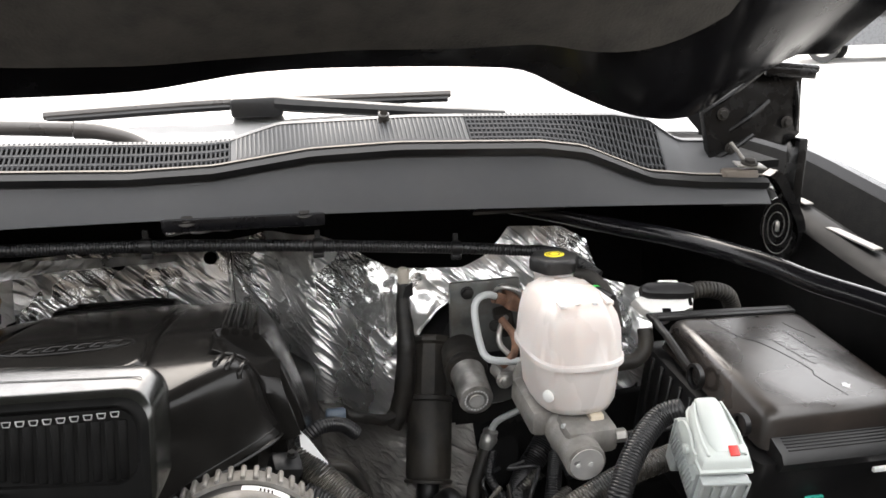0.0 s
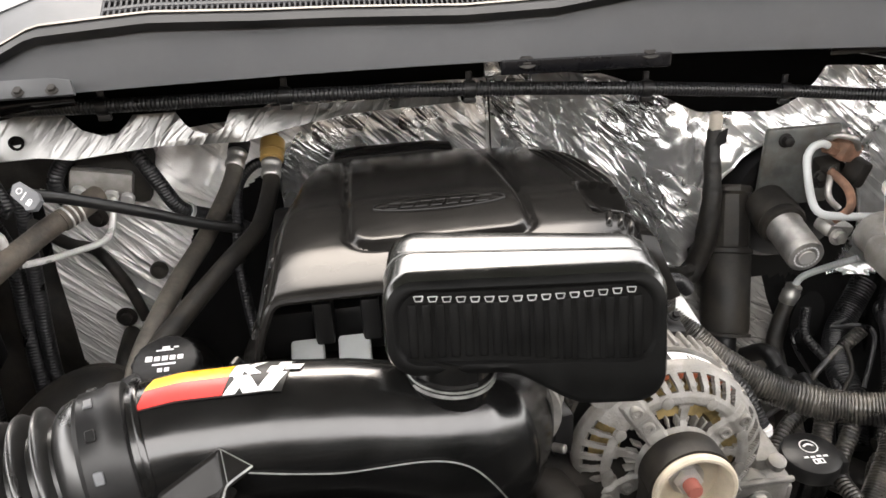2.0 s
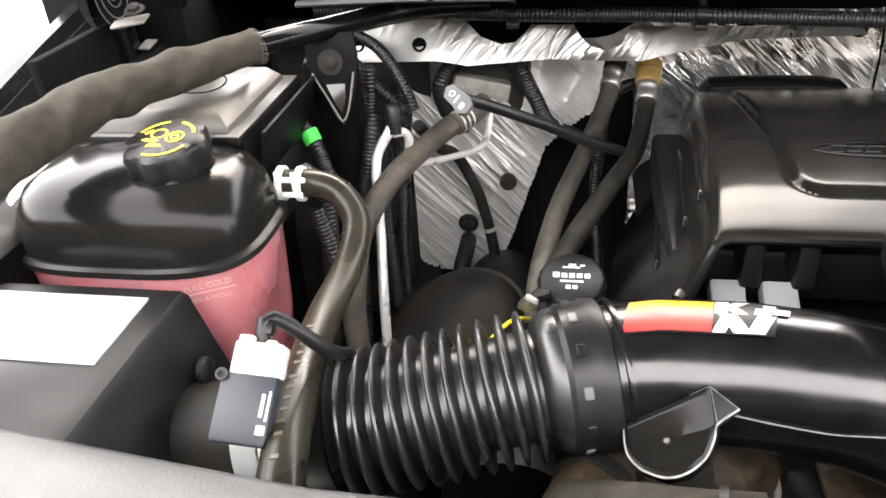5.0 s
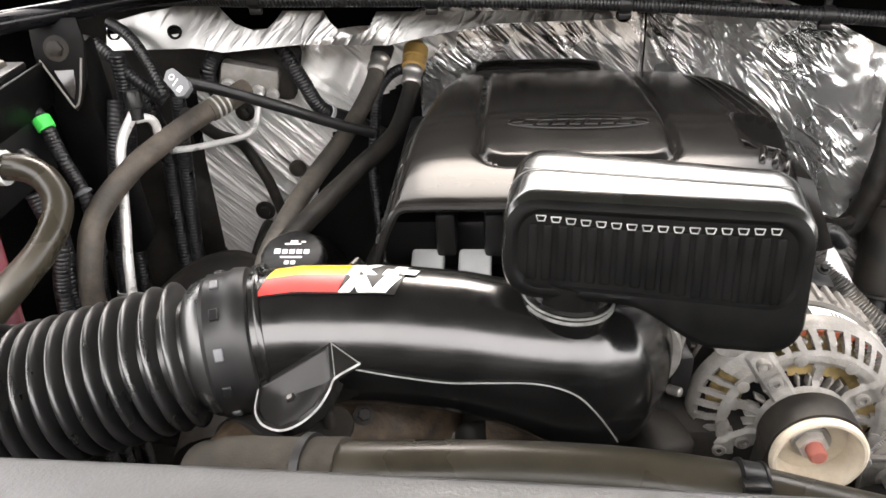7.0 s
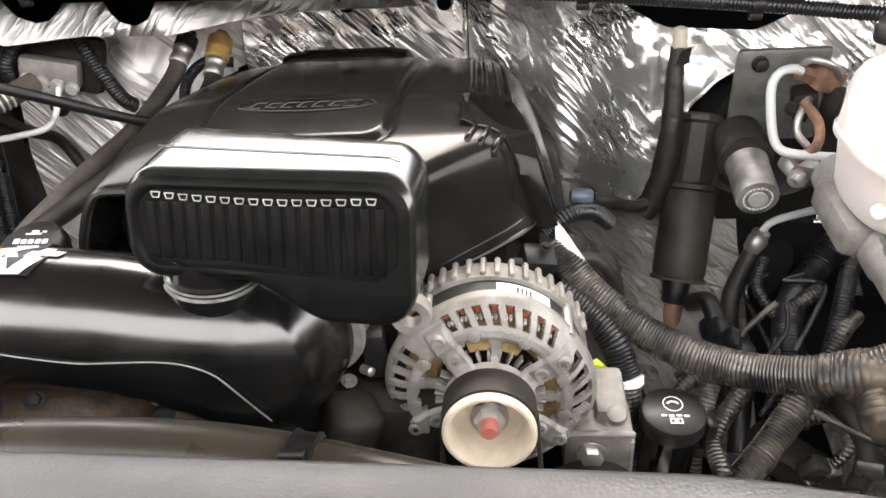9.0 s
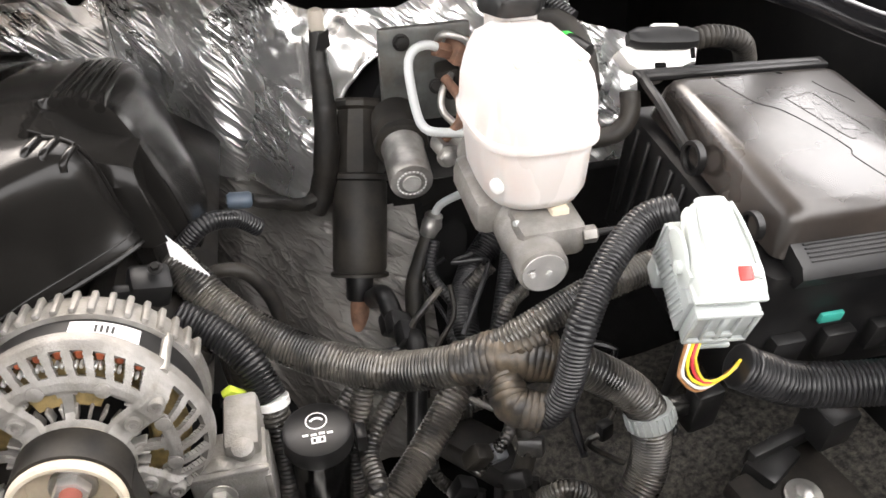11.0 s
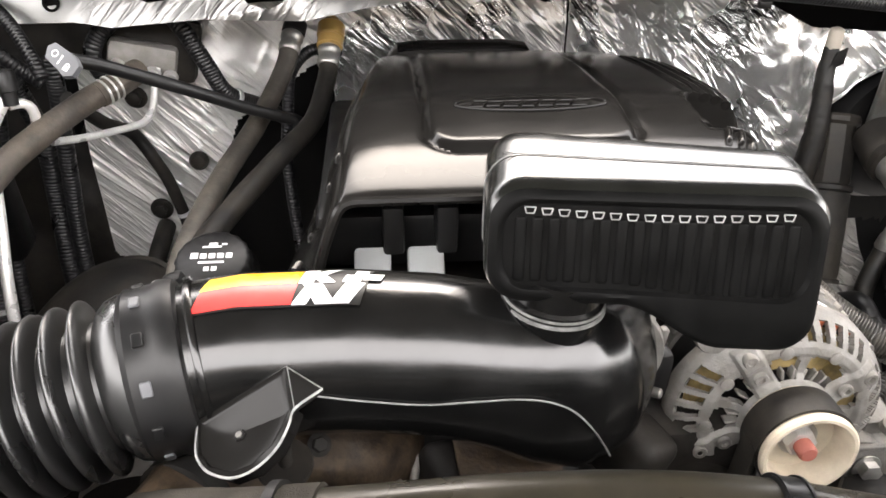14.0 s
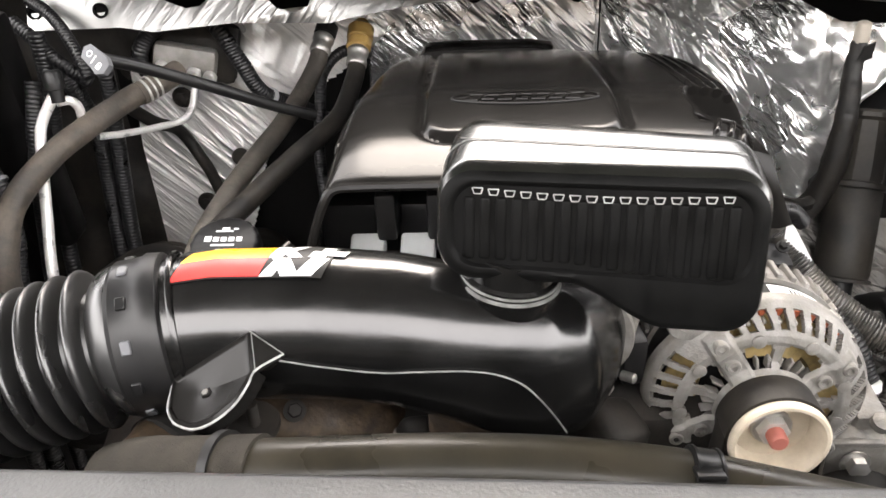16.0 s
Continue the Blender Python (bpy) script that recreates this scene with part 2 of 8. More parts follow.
M_BLACKSTEEL = mat("black_coated_steel", (0.004, 0.004, 0.0042), 0.42, spec=0.09, vary=0.25, scale=30, bump=0.12, dirt=(0.012, 0.011, 0.010), dirt_amount=0.3)
M_HINGE = mat("glossy_black_hinge", (0.004, 0.004, 0.0042), 0.25, spec=0.22, vary=0.3, scale=40, bump=0.12)
M_HINGE_EDGE = mat("worn_spring_edge", (0.05, 0.048, 0.045), 0.45, vary=0.3, scale=60, bump=0.1)
M_PIPE = mat("bare_aluminium_pipe", (0.80, 0.79, 0.77), 0.34, metal=0.35, vary=0.12, scale=60, bump=0.1)
M_AC = mat("dusty_black_hose", (0.055, 0.047, 0.040), 0.6, vary=0.35, scale=20, fine=260, bump=0.4, dirt=(0.22, 0.18, 0.135), dirt_amount=0.55)
M_GLASS = mat("windscreen_glass", (0.30, 0.30, 0.30), 0.04, vary=0.08, scale=3, bump=0, rough_vary=0.02, spec=1.0, coat=1.0)
M_WIPER = mat("dusty_wiper", (0.050, 0.045, 0.041), 0.35, vary=0.2, bump=0.1)
M_CAR = mat("dark_grey_car_paint", (0.06, 0.062, 0.066), 0.3, vary=0.1, bump=0)
M_TYRE = mat("tyre_rubber", (0.02, 0.02, 0.02), 0.8, vary=0.1)
M_VOID = mat("void_black", (0.005, 0.005, 0.005), 0.9, spec=0.08, vary=0.3, scale=30, bump=0.3)

# ---- building helpers ----
PLACE = {}


def thing(name, at, label, category, group="", kind=""):
    """An Empty at the base of a thing whose parts are given in world coordinates."""
    e = new(name)
    e.location = at
    e.empty_display_size = 0.02
    PLACE[e] = Matrix.Translation(at)
    return tagged(e, label, category, group, kind)


def mesh_of(name, bm, material, smooth=40):
    bmesh.ops.recalc_face_normals(bm, faces=bm.faces[:])
    me = bpy.data.meshes.new(name)
    bm.to_mesh(me)
    bm.free()
    me.materials.append(material)
    if smooth:
        me.shade_smooth()
        me.set_sharp_from_angle(angle=radians(smooth))
    return me


def part(name, bm, material, parent=None, label="", smooth=40):
    ob = new(name, mesh_of(name, bm, material, smooth))
    PLACE[ob] = Matrix.Identity(4)
    if parent:
        ob.parent = parent
        ob.matrix_parent_inverse = PLACE[parent].inverted()
    return tagged(ob, label)


def solo(name, bm, material, label, category, group="", kind="", smooth=40):
    ob = new(name, mesh_of(name, bm, material, smooth))
    PLACE[ob] = Matrix.Identity(4)
    return tagged(ob, label, category, group, kind)


def aim(at, way, up=(0, 0, 1)):
    """A frame at a point whose z axis runs along way."""
    z = Vector(way).normalized()
    u = Vector(up)
    if abs(z.dot(u.normalized())) > 0.98:
        u = Vector((0, 1, 0))
    x = u.cross(z).normalized()
    y = z.cross(x)
    m = Matrix((x, y, z)).transposed().to_4x4()
    m.translation = Vector(at)
    return m


def loft(bm, rings, close=True, cap=(True, True)):
    """Skins a list of rings of points, all with the same count."""
    vs = [[bm.verts.new(p) for p in r] for r in rings]
    n = len(vs[0])
    for a, b in zip(vs, vs[1:]):
        for i in range(n if close else n - 1):
            j = (i + 1) % n
            bm.faces.new((a[i], a[j], b[j], b[i]))
    if close and cap[0]:
        bm.faces.new(vs[0][::-1])
    if close and cap[1]:
        bm.faces.new(vs[-1])
    return bm


def lathe(bm, profile, m, seg=32, cap=(True, True)):
    """Turns (radius, height) pairs about the z axis of m."""
    rings = [[m @ Vector((r * math.cos(2 * math.pi * i / seg), r * math.sin(2 * math.pi * i / seg), h)) for i in range(seg)] for r, h in profile]
    return loft(bm, rings, True, cap)


def rbox(bm, size, m, bevel=0.003, seg=2):
    """A box with rounded edges, centred on m."""
    b = bmesh.new()
    bmesh.ops.create_cube(b, size=1.0, matrix=Matrix.Diagonal((*size, 1)))
    if bevel:
        bmesh.ops.bevel(b, geom=b.edges[:], offset=min(bevel, min(size) * 0.45), segments=seg, profile=0.5, affect="EDGES")
    bmesh.ops.transform(b, matrix=m, verts=b.verts[:])
    return absorb(bm, b)


def absorb(bm, b):
    index = {v: bm.verts.new(v.co) for v in b.verts}
    for f in b.faces:
        bm.faces.new([index[v] for v in f.verts])
    b.free()
    return bm


def prism(bm, outline, m, depth, bevel=0.0):
    """A plate from a flat outline (x, y in m), depth along m's z."""
    b = bmesh.new()
    lo = [b.verts.new((x, y, 0)) for x, y in outline]
    hi = [b.verts.new((x, y, depth)) for x, y in outline]
    n = len(lo)
    b.faces.new(lo[::-1])
    top = b.faces.new(hi)
    for i in range(n):
        b.faces.new((lo[i], lo[(i + 1) % n], hi[(i + 1) % n], hi[i]))
    if bevel:
        bmesh.ops.bevel(b, geom=top.edges[:], offset=bevel, segments=2, profile=0.5, affect="EDGES")
    bmesh.ops.transform(b, matrix=m, verts=b.verts[:])
    return absorb(bm, b)


def spline(points, step):
    """A smooth line through the points, cut to even steps."""
    p = [Vector(q) for q in points]
    p = [2 * p[0] - p[1]] + p + [2 * p[-1] - p[-2]]
    fine = []
    for a, b, c, d in zip(p, p[1:], p[2:], p[3:]):
        k = max(4, int((c - b).length / step * 3))
        for i in range(k):
            t = i / k
            fine.append(0.5 * ((2 * b) + (c - a) * t + (2 * a - 5 * b + 4 * c - d) * t * t + (3 * b - a - 3 * c + d) * t ** 3))
    fine.append(p[-2])
    out, run, last = [fine[0]], 0.0, fine[0]
    for q in fine[1:]:
        run += (q - last).length
        last = q
        if run >= step:
            out.append(q)
            run = 0.0
    if (out[-1] - fine[-1]).length > step * 0.3:
        out.append(fine[-1])
    return out


def frames(line):
    """Parallel frames along a line: centre, side, up."""
    t0 = (line[1] - line[0]).normalized()
    side = t0.orthogonal().normalized()
    res = []
    for i, p in enumerate(line):
        t = (line[min(i + 1, len(line) - 1)] - line[max(i - 1, 0)]).normalized()
        side = (side - t * side.dot(t)).normalized()
        res.append((p, side, t.cross(side)))
    return res


def tube(bm, points, r, seg=14, step=None, cap=True, ridge=0.0, pitch=0.0, wobble=0.0, seed=0):
    """A hose along a smooth line; r is one radius or a function of 0..1. With ridge and pitch it is corrugated."""
    if pitch:
        step = pitch / 4
    line = spline(points, step or 0.006)
    fr = frames(line)
    rings = []
    n = len(fr)
    for k, (p, a, b) in enumerate(fr):
        rad = r(k / (n - 1)) if callable(r) else r
        if pitch:
            rad += ridge * (0.0, 0.8, 1.0, 0.8)[k % 4]
        ring = []
        for i in range(seg):
            w = 2 * math.pi * i / seg
            rr = rad
            if wobble:
                rr += wobble * noise.noise(p * 40 + Vector((math.cos(w), math.sin(w), seed)) * 1.3)
            ring.append(p + (a * math.cos(w) + b * math.sin(w)) * rr)
        rings.append(ring)
    return loft(bm, rings, True, (cap, cap))


def hose(name, points, r, material, label, category="hose", group="", **kw):
    return solo(name, tube(bmesh.new(), points, r, **kw), material, label, category, group)


def band(points, frac, r, width, seg=16):
    """A collar round a hose at a fraction of its way."""
    line = spline(points, 0.004)
    i = min(len(line) - 2, max(1, int(frac * (len(line) - 1))))
    return aim(line[i], line[i + 1] - line[i - 1]), r, width


def bolt(bm, at, way, r=0.007, h=0.006, flange=1.5):
    m = aim(at, way)
    lathe(bm, [(r * flange, 0), (r * flange, 0.0015), (r * 1.05, 0.0022)], m, 20)
    lathe(bm, [(r, 0.001), (r, h), (r * 0.85, h + 0.0008)], m, 6)
    return bm


def ellipse(rx, ry, n=32, k=2.0):
    out = []
    for i in range(n):
        a = 2 * math.pi * i / n
        c, s = math.cos(a), math.sin(a)
        out.append((rx * math.copysign(abs(c) ** (2 / k), c), ry * math.copysign(abs(s) ** (2 / k), s)))
    return out


def lerp(x, table):
    """Straight-line interpolation in a table of (x, value)."""
    if x <= table[0][0]:
        return table[0][1]
    for (a, u), (b, v) in zip(table, table[1:]):
        if x <= b:
            return u + (v - u) * (x - a) / (b - a)
    return table[-1][1]


def smooth_lerp(x, table):
    if x <= table[0][0]:
        return table[0][1]
    for (a, u), (b, v) in zip(table, table[1:]):
        if x <= b:
            s = (x - a) / (b - a)
            return u + (v - u) * s * s * (3 - 2 * s)
    return table[-1][1]


def curve(x, table):
    """A smooth line through a table of (x, value)."""
    if x <= table[0][0]:
        return table[0][1]
    for i in range(len(table) - 1):
        (a, u), (b, v) = table[i], table[i + 1]
        if x <= b:
            p = table[max(i - 1, 0)]
            q = table[min(i + 2, len(table) - 1)]
            du = (v - p[1]) / (b - p[0]) if i else (v - u) / (b - a)
            dv = (q[1] - u) / (q[0] - a) if i + 2 < len(table) else (v - u) / (b - a)
            h = b - a
            s = (x - a) / h
            return (2 * s ** 3 - 3 * s * s + 1) * u + (s ** 3 - 2 * s * s + s) * h * du + (3 * s * s - 2 * s ** 3) * v + (s ** 3 - s * s) * h * dv
    return table[-1][1]


def sheet(bm, fn, us, vs, keep=None):
    """A grid of points fn(u, v); keep(u, v) can leave faces out."""
    g = [[bm.verts.new(fn(u, v)) for v in vs] for u in us]
    for i in range(len(us) - 1):
        for j in range(len(vs) - 1):
            if keep is None or keep((us[i] + us[i + 1]) / 2, (vs[j] + vs[j + 1]) / 2):
                bm.faces.new((g[i][j], g[i + 1][j], g[i + 1][j + 1], g[i][j + 1]))
    for v in [v for v in bm.verts if not v.link_faces]:
        bm.verts.remove(v)
    return bm


def span(a, b, n):
    return [a + (b - a) * i / n for i in range(n + 1)]


def thicken(bm, d):
    bmesh.ops.recalc_face_normals(bm, faces=bm.faces[:])
    bmesh.ops.solidify(bm, geom=bm.faces[:], thickness=d)
    return bm


# ---- large structure ----
bm = bmesh.new()
bmesh.ops.create_grid(bm, x_segments=150, y_segments=150, size=300)
for v in bm.verts:
    v.co.z = min(6.0, max(0.0, (v.co.x + v.co.y - 8) * 0.045))
solo("ground", bm, M_ASPHALT, "pale sunlit concrete parking ground", "ground", kind="structure")


# unseen dark slab behind the camera, added to cut light from the front
bm = bmesh.new()
rbox(bm, (26, 0.3, 3.1), pose(0, -3.6, 1.55), 0.02)
solo("front_light_block", bm, mat("dark_brown_block", (0.07, 0.06, 0.05), 0.9, vary=0.2, scale=2, bump=0.3), "unseen dark brown slab added to block light from the front", "wall", kind="structure")


def cowl_y(x):
    return 1.155 - 0.15 * (x - 0.1) ** 2


def lip_z(x):
    return 1.323 - 0.024 * x


RIDGE = [(-0.62, 1.352), (-0.5, 1.362), (-0.42, 1.398), (-0.30, 1.402), (-0.18, 1.394), (-0.09, 1.390), (0.06, 1.381), (0.17, 1.382), (0.30, 1.398), (0.42, 1.401),
         (0.62, 1.394), (0.68, 1.385), (0.77, 1.346), (0.84, 1.338), (0.93, 1.334)]
GRILLE = [(-0.62, 1.39), (-0.5, 1.40), (-0.42, 1.425), (-0.2, 1.425), (-0.1, 1.421), (0.15, 1.409), (0.19, 1.411), (0.26, 1.431), (0.45, 1.433), (0.74, 1.424), (0.79, 1.415), (0.835, 1.383), (0.905, 1.381)]

# firewall foil
FW_Y = [(-0.80, 1.37), (-0.40, 1.365), (-0.30, 1.40), (-0.18, 1.475), (-0.05, 1.50), (0.14, 1.49), (0.20, 1.455), (0.30, 1.345), (0.41, 1.245), (0.50, 1.235), (0.85, 1.225)]
FW_TOP = [(-0.80, 1.185), (-0.26, 1.185), (-0.2, 1.20), (0.0, 1.203), (0.145, 1.203), (0.22, 1.225), (0.30, 1.232), (0.36, 1.218), (0.42, 1.19), (0.53, 1.185), (0.565, 1.20),
          (0.61, 1.245), (0.70, 1.24), (0.74, 1.215), (0.76, 1.15), (0.85, 1.12)]


def foil_point(x, v):
    top = lerp(x, FW_TOP)
    z = 0.70 + (top - 0.70) * v
    y = smooth_lerp(x, FW_Y)
    if x > 0.15 and z < 0.93:
        y -= (0.93 - z) * 1.1 * min(1, (x - 0.15) / 0.1)
    w = Vector((x, y, z))
    y += (0.26 if x > -0.22 else 0.17) * max(0, z - top + 0.07) + (0.10 if x > -0.22 else 0.20) * max(0, z - 1.0)
    bend = noise.noise(w * 4) * 0.5
    if x > -0.22:
        k = min(1, max(0, (x - 0.33) / 0.06))
        along = x * 0.71 + z * 0.70
        across = z * 0.71 - x * 0.70
        fold = 1 - abs(noise.noise(Vector((along * 26 + bend, across * 2.2, 3.1)))) * 2.6
        mask = 0.35 + 0.65 * max(0, noise.noise(w * 7 + Vector((4, 2, 9))) + 0.35)
        y -= max(0.5, 1 - k) * mask * 0.0050 * max(0, fold) ** 2
        y += 0.006 * noise.noise(w * 8) + k * (0.007 * noise.noise(w * 26) + 0.0034 * noise.noise(w * 63))
        if z < 0.95:
            y += 0.010 * noise.noise(w * 10) + 0.004 * noise.noise(w * 27)
    else:
        fold = 1 - abs(noise.noise(Vector(((x * 0.75 - z * 0.65) * 30 + bend, (z + x) * 5, 3.1)))) * 2.8
        y -= 0.0030 * max(0, fold) ** 2 * max(0, noise.noise(w * 9) + 0.3)
        y += 0.004 * noise.noise(w * 10)
    if abs(x - 0.146) < 0.006:
        y += 0.006
    return Vector((x, y, z))


def foil_keep(lo, hi):
    def keep(x, v):
        z = 0.70 + (lerp(x, FW_TOP) - 0.70) * v
        if not lo <= x <= hi:
            return False
        if ((x - 0.555) / 0.122) ** 2 + ((z - 1.02) / 0.128) ** 2 < 1:
            return False
        return True
    return keep


firewall = thing("firewall", (0, 1.5, 0.7), "firewall lined with crumpled silver aluminium foil insulation", "firewall", kind="structure")
vs = span(0, 1, 120)
EDGE = -0.575
part("dash_liner", thicken(sheet(bmesh.new(), lambda x, z: Vector((x, 1.392 - 0.10 * max(0, 1.05 - z) + 0.020 * noise.noise(Vector((x * 9, z * 9, 4))) + 0.006 * noise.noise(Vector((x * 30, z * 26, 1))), z)), span(-0.90, -0.54, 40), span(0.70, 1.24, 50)), 0.003), M_RUBBER, firewall, "dusty black rubber liner beside the foil")
part("foil_lining", thicken(sheet(bmesh.new(), foil_point, span(-0.22, 0.148, 90), vs, foil_keep(-1, 1)), 0.002), M_FOIL, firewall, "bright crumpled foil behind the engine")
right_point = lambda x, v: foil_point(x, v) + Vector((0.0015, -0.004, 0))
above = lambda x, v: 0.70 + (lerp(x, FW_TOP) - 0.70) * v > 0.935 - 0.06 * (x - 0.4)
part("foil_lining", thicken(sheet(bmesh.new(), right_point, span(0.150, 0.85, 170), vs, lambda x, v: above(x, v) and foil_keep(-1, 1)(x, v)), 0.002), M_FOIL, firewall, "creased foil beside the steering shaft")
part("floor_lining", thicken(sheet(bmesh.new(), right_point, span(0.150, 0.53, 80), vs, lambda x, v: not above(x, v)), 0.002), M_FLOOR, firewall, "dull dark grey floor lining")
part("floor_lining", thicken(sheet(bmesh.new(), right_point, span(0.528, 0.85, 50), vs, lambda x, v: not above(x, v)), 0.002), M_VOID, firewall, "black floor sheet standing for the unlit pit")
FOIL_LOW = [(-0.60, 0.86), (-0.57, 0.815), (-0.54, 0.80), (-0.46, 0.805), (-0.43, 0.83), (-0.41, 0.88), (-0.385, 0.96), (-0.36, 1.03), (-0.30, 1.07), (-0.25, 1.09), (-0.22, 1.10)]
panel = lambda x, v: 0.70 + (lerp(x, FW_TOP) - 0.70) * v > lerp(x, FOIL_LOW)
part("foil_lining", thicken(sheet(bmesh.new(), foil_point, span(EDGE, -0.222, 150), vs, panel), 0.002), M_FOIL_DULL, firewall, "dusty foil beside the pipes")
part("dash_liner", thicken(sheet(bmesh.new(), lambda x, z: Vector((x, smooth_lerp(x, FW_Y) + 0.03 + 0.012 * noise.noise(Vector((x * 12, z * 12, 7))), z)), span(-0.60, -0.15, 30), span(0.60, 1.12, 30)), 0.003), M_VOID, firewall, "black backing sheet behind the foil")
for hx, hz in ((0.112, 1.176), (-0.05, 1.176)):
    p = foil_point(hx, (hz - 0.70) / (lerp(hx, FW_TOP) - 0.70))
    part("hole", lathe(bmesh.new(), [(0.0120, -0.002), (0.0120, 0.0030), (0.0100, 0.0030), (0.0095, 0.001)], aim(p + Vector((0, -0.006, 0)), (0, -1, 0.25)), 24), M_VOID, firewall)
rim = []
for i in range(49):
    a = math.radians(-20) + math.radians(220) * i / 48
    x, z = 0.555 + 0.122 * math.cos(a), 1.02 + 0.128 * math.sin(a)
    rim.append(foil_point(x, (z - 0.70) / (lerp(x, FW_TOP) - 0.70)) + Vector((0.0015, -0.006, 0)))
part("opening_rim", tube(bmesh.new(), rim, 0.0025, 8), M_FOIL, firewall, "rolled foil edge of the booster opening")
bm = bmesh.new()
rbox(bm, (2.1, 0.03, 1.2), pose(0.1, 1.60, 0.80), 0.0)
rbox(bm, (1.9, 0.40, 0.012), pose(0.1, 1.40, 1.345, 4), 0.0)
part("black_panel", bm, M_VOID, firewall, "added black panel for the shade under the cowl")

# flange along the dash edge with holes and scalloped notches
FLANGE = [(-0.616, 1.253), (-0.557, 1.266), (-0.498, 1.275), (-0.469, 1.279), (-0.455, 1.265), (-0.438, 1.250), (-0.411, 1.241), (-0.393, 1.243), (-0.382, 1.252), (-0.372, 1.263), (-0.318, 1.262), (-0.308, 1.248), (-0.296, 1.238), (-0.275, 1.233),
          (-0.257, 1.240), (-0.247, 1.259), (-0.084, 1.238), (0.072, 1.216), (0.082, 1.204), (-0.092, 1.223), (-0.163, 1.222), (-0.231, 1.219), (-0.346, 1.224), (-0.454, 1.216), (-0.498, 1.222), (-0.616, 1.221)]
bm = bmesh.new()
b2 = bmesh.new()
f = b2.faces.new([b2.verts.new((x, 1.228 + max(0, x + 0.25) * 0.5 + (z - 1.22) * 0.5, z)) for x, z in FLANGE])
bmesh.ops.triangulate(b2, faces=b2.faces[:])
bmesh.ops.subdivide_edges(b2, edges=b2.edges[:], cuts=3, use_grid_fill=True)
for v in b2.verts:
    v.co.y += 0.0025 * noise.noise(v.co * 22)
absorb(bm, thicken(b2, 0.003))
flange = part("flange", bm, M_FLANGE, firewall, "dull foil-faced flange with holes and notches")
for x, z in ((-0.605, 1.243), (-0.520, 1.243)):
    part("hole", lathe(bmesh.new(), [(0.0095, 0), (0.0095, 0.004), (0.0065, 0.0035), (0.006, 0.001)], aim((x, 1.236, z), (0, -1, 0.1)), 16), M_VOID, flange)

# cowl apron, seal and grille
XS = span(-0.62, 0.93, 120)
cowl = thing("cowl", (0.1, 1.2, 1.3), "dark grey plastic cowl panel below the windscreen", "cowl panel", kind="structure")


def apron(x, v):
    s = v * v * (3 - 2 * v)
    z = lip_z(x) + (lerp(x, RIDGE) - 0.006 - lip_z(x)) * v
    return Vector((x, cowl_y(x) - 0.012 + 0.016 * v + 0.004 * s, z))


part("apron", thicken(sheet(bmesh.new(), apron, XS, span(0, 1, 10)), 0.003), M_GREY, cowl, "satin grey apron panel")
bm = bmesh.new()
rings = []
for x in XS:
    z, y = lerp(x, RIDGE), cowl_y(x) + 0.002
    rings.append([Vector((x, y + a, z + b)) for a, b in ((-0.006, -0.012), (-0.010, -0.003), (-0.004, 0.003), (0.004, 0.001), (0.010, 0.005), (0.016, 0.004), (0.016, -0.012))])
loft(bm, rings)
part("seal", bm, M_BLACK, cowl, "black rubber hood seal")
bm = bmesh.new()
loft(bm, [[Vector((x, cowl_y(x) + 0.012 + a, lerp(x, RIDGE) + 0.0056 + b)) for a, b in ((-0.003, 0), (0, 0.0016), (0.003, 0), (0, -0.0016))] for x in XS])
part("seal_edge", bm, M_SEAL_LIT, cowl, "dusty seal edge, paled for its lit top line")
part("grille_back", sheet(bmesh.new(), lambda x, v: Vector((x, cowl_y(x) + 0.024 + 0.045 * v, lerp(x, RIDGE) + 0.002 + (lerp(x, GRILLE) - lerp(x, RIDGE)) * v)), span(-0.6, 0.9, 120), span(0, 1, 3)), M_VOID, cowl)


def grille_point(x, v, out=0.006):
    return Vector((x, cowl_y(x) + 0.022 + 0.045 * v - out, lerp(x, RIDGE) + 0.003 + out * 0.5 + (lerp(x, GRILLE) - lerp(x, RIDGE)) * v))


for lo, hi in ((-0.35, 0.19), (0.525, 0.80)):
    bm = bmesh.new()
    n = int((hi - lo) / 0.0062)
    for i in range(n + 1):
        x = lo + (hi - lo) * i / n
        a, b = grille_point(x, 0.02), grille_point(x, 0.98)
        loft(bm, [[p + Vector(o) for o in ((-0.0011, 0, 0), (0.0011, 0, 0), (0.0011, 0.006, 0.002), (-0.0011, 0.006, 0.002))] for p in (a, b)])
    rows = 3 if hi < 0.3 else 6
    for k in range(rows):
        v = (k + 0.5) / rows
        xs = span(lo, hi, 40)
        loft(bm, [[grille_point(x, v, 0.0055) + Vector(o) for o in ((0, 0, -0.0011), (0, 0, 0.0011), (0, 0.006, 0.0031), (0, 0.006, 0.0009))] for x in xs])
    part("vent_mesh", bm, M_MESH, cowl, "dark grey vent mesh")
for lo, hi in ((0.192, 0.523), (0.802, 0.915), (-0.6, -0.352)):
    bm = thicken(sheet(bmesh.new(), lambda x, v: grille_point(x, v, 0.005), span(lo, hi, 40), span(0, 1, 4)), 0.003)
    part("solid_panel", bm, M_GREY, cowl)
bm = bmesh.new()
for i in range(52):
    x = 0.2 + 0.318 * i / 51
    a, b = grille_point(x, 0.06, 0.0075), grille_point(x, 0.86, 0.0075)
    loft(bm, [[p + Vector(o) for o in ((-0.001, 0, 0), (0.001, 0, 0), (0.001, 0.004, 0.001), (-0.001, 0.004, 0.001))] for p in (a, b)])
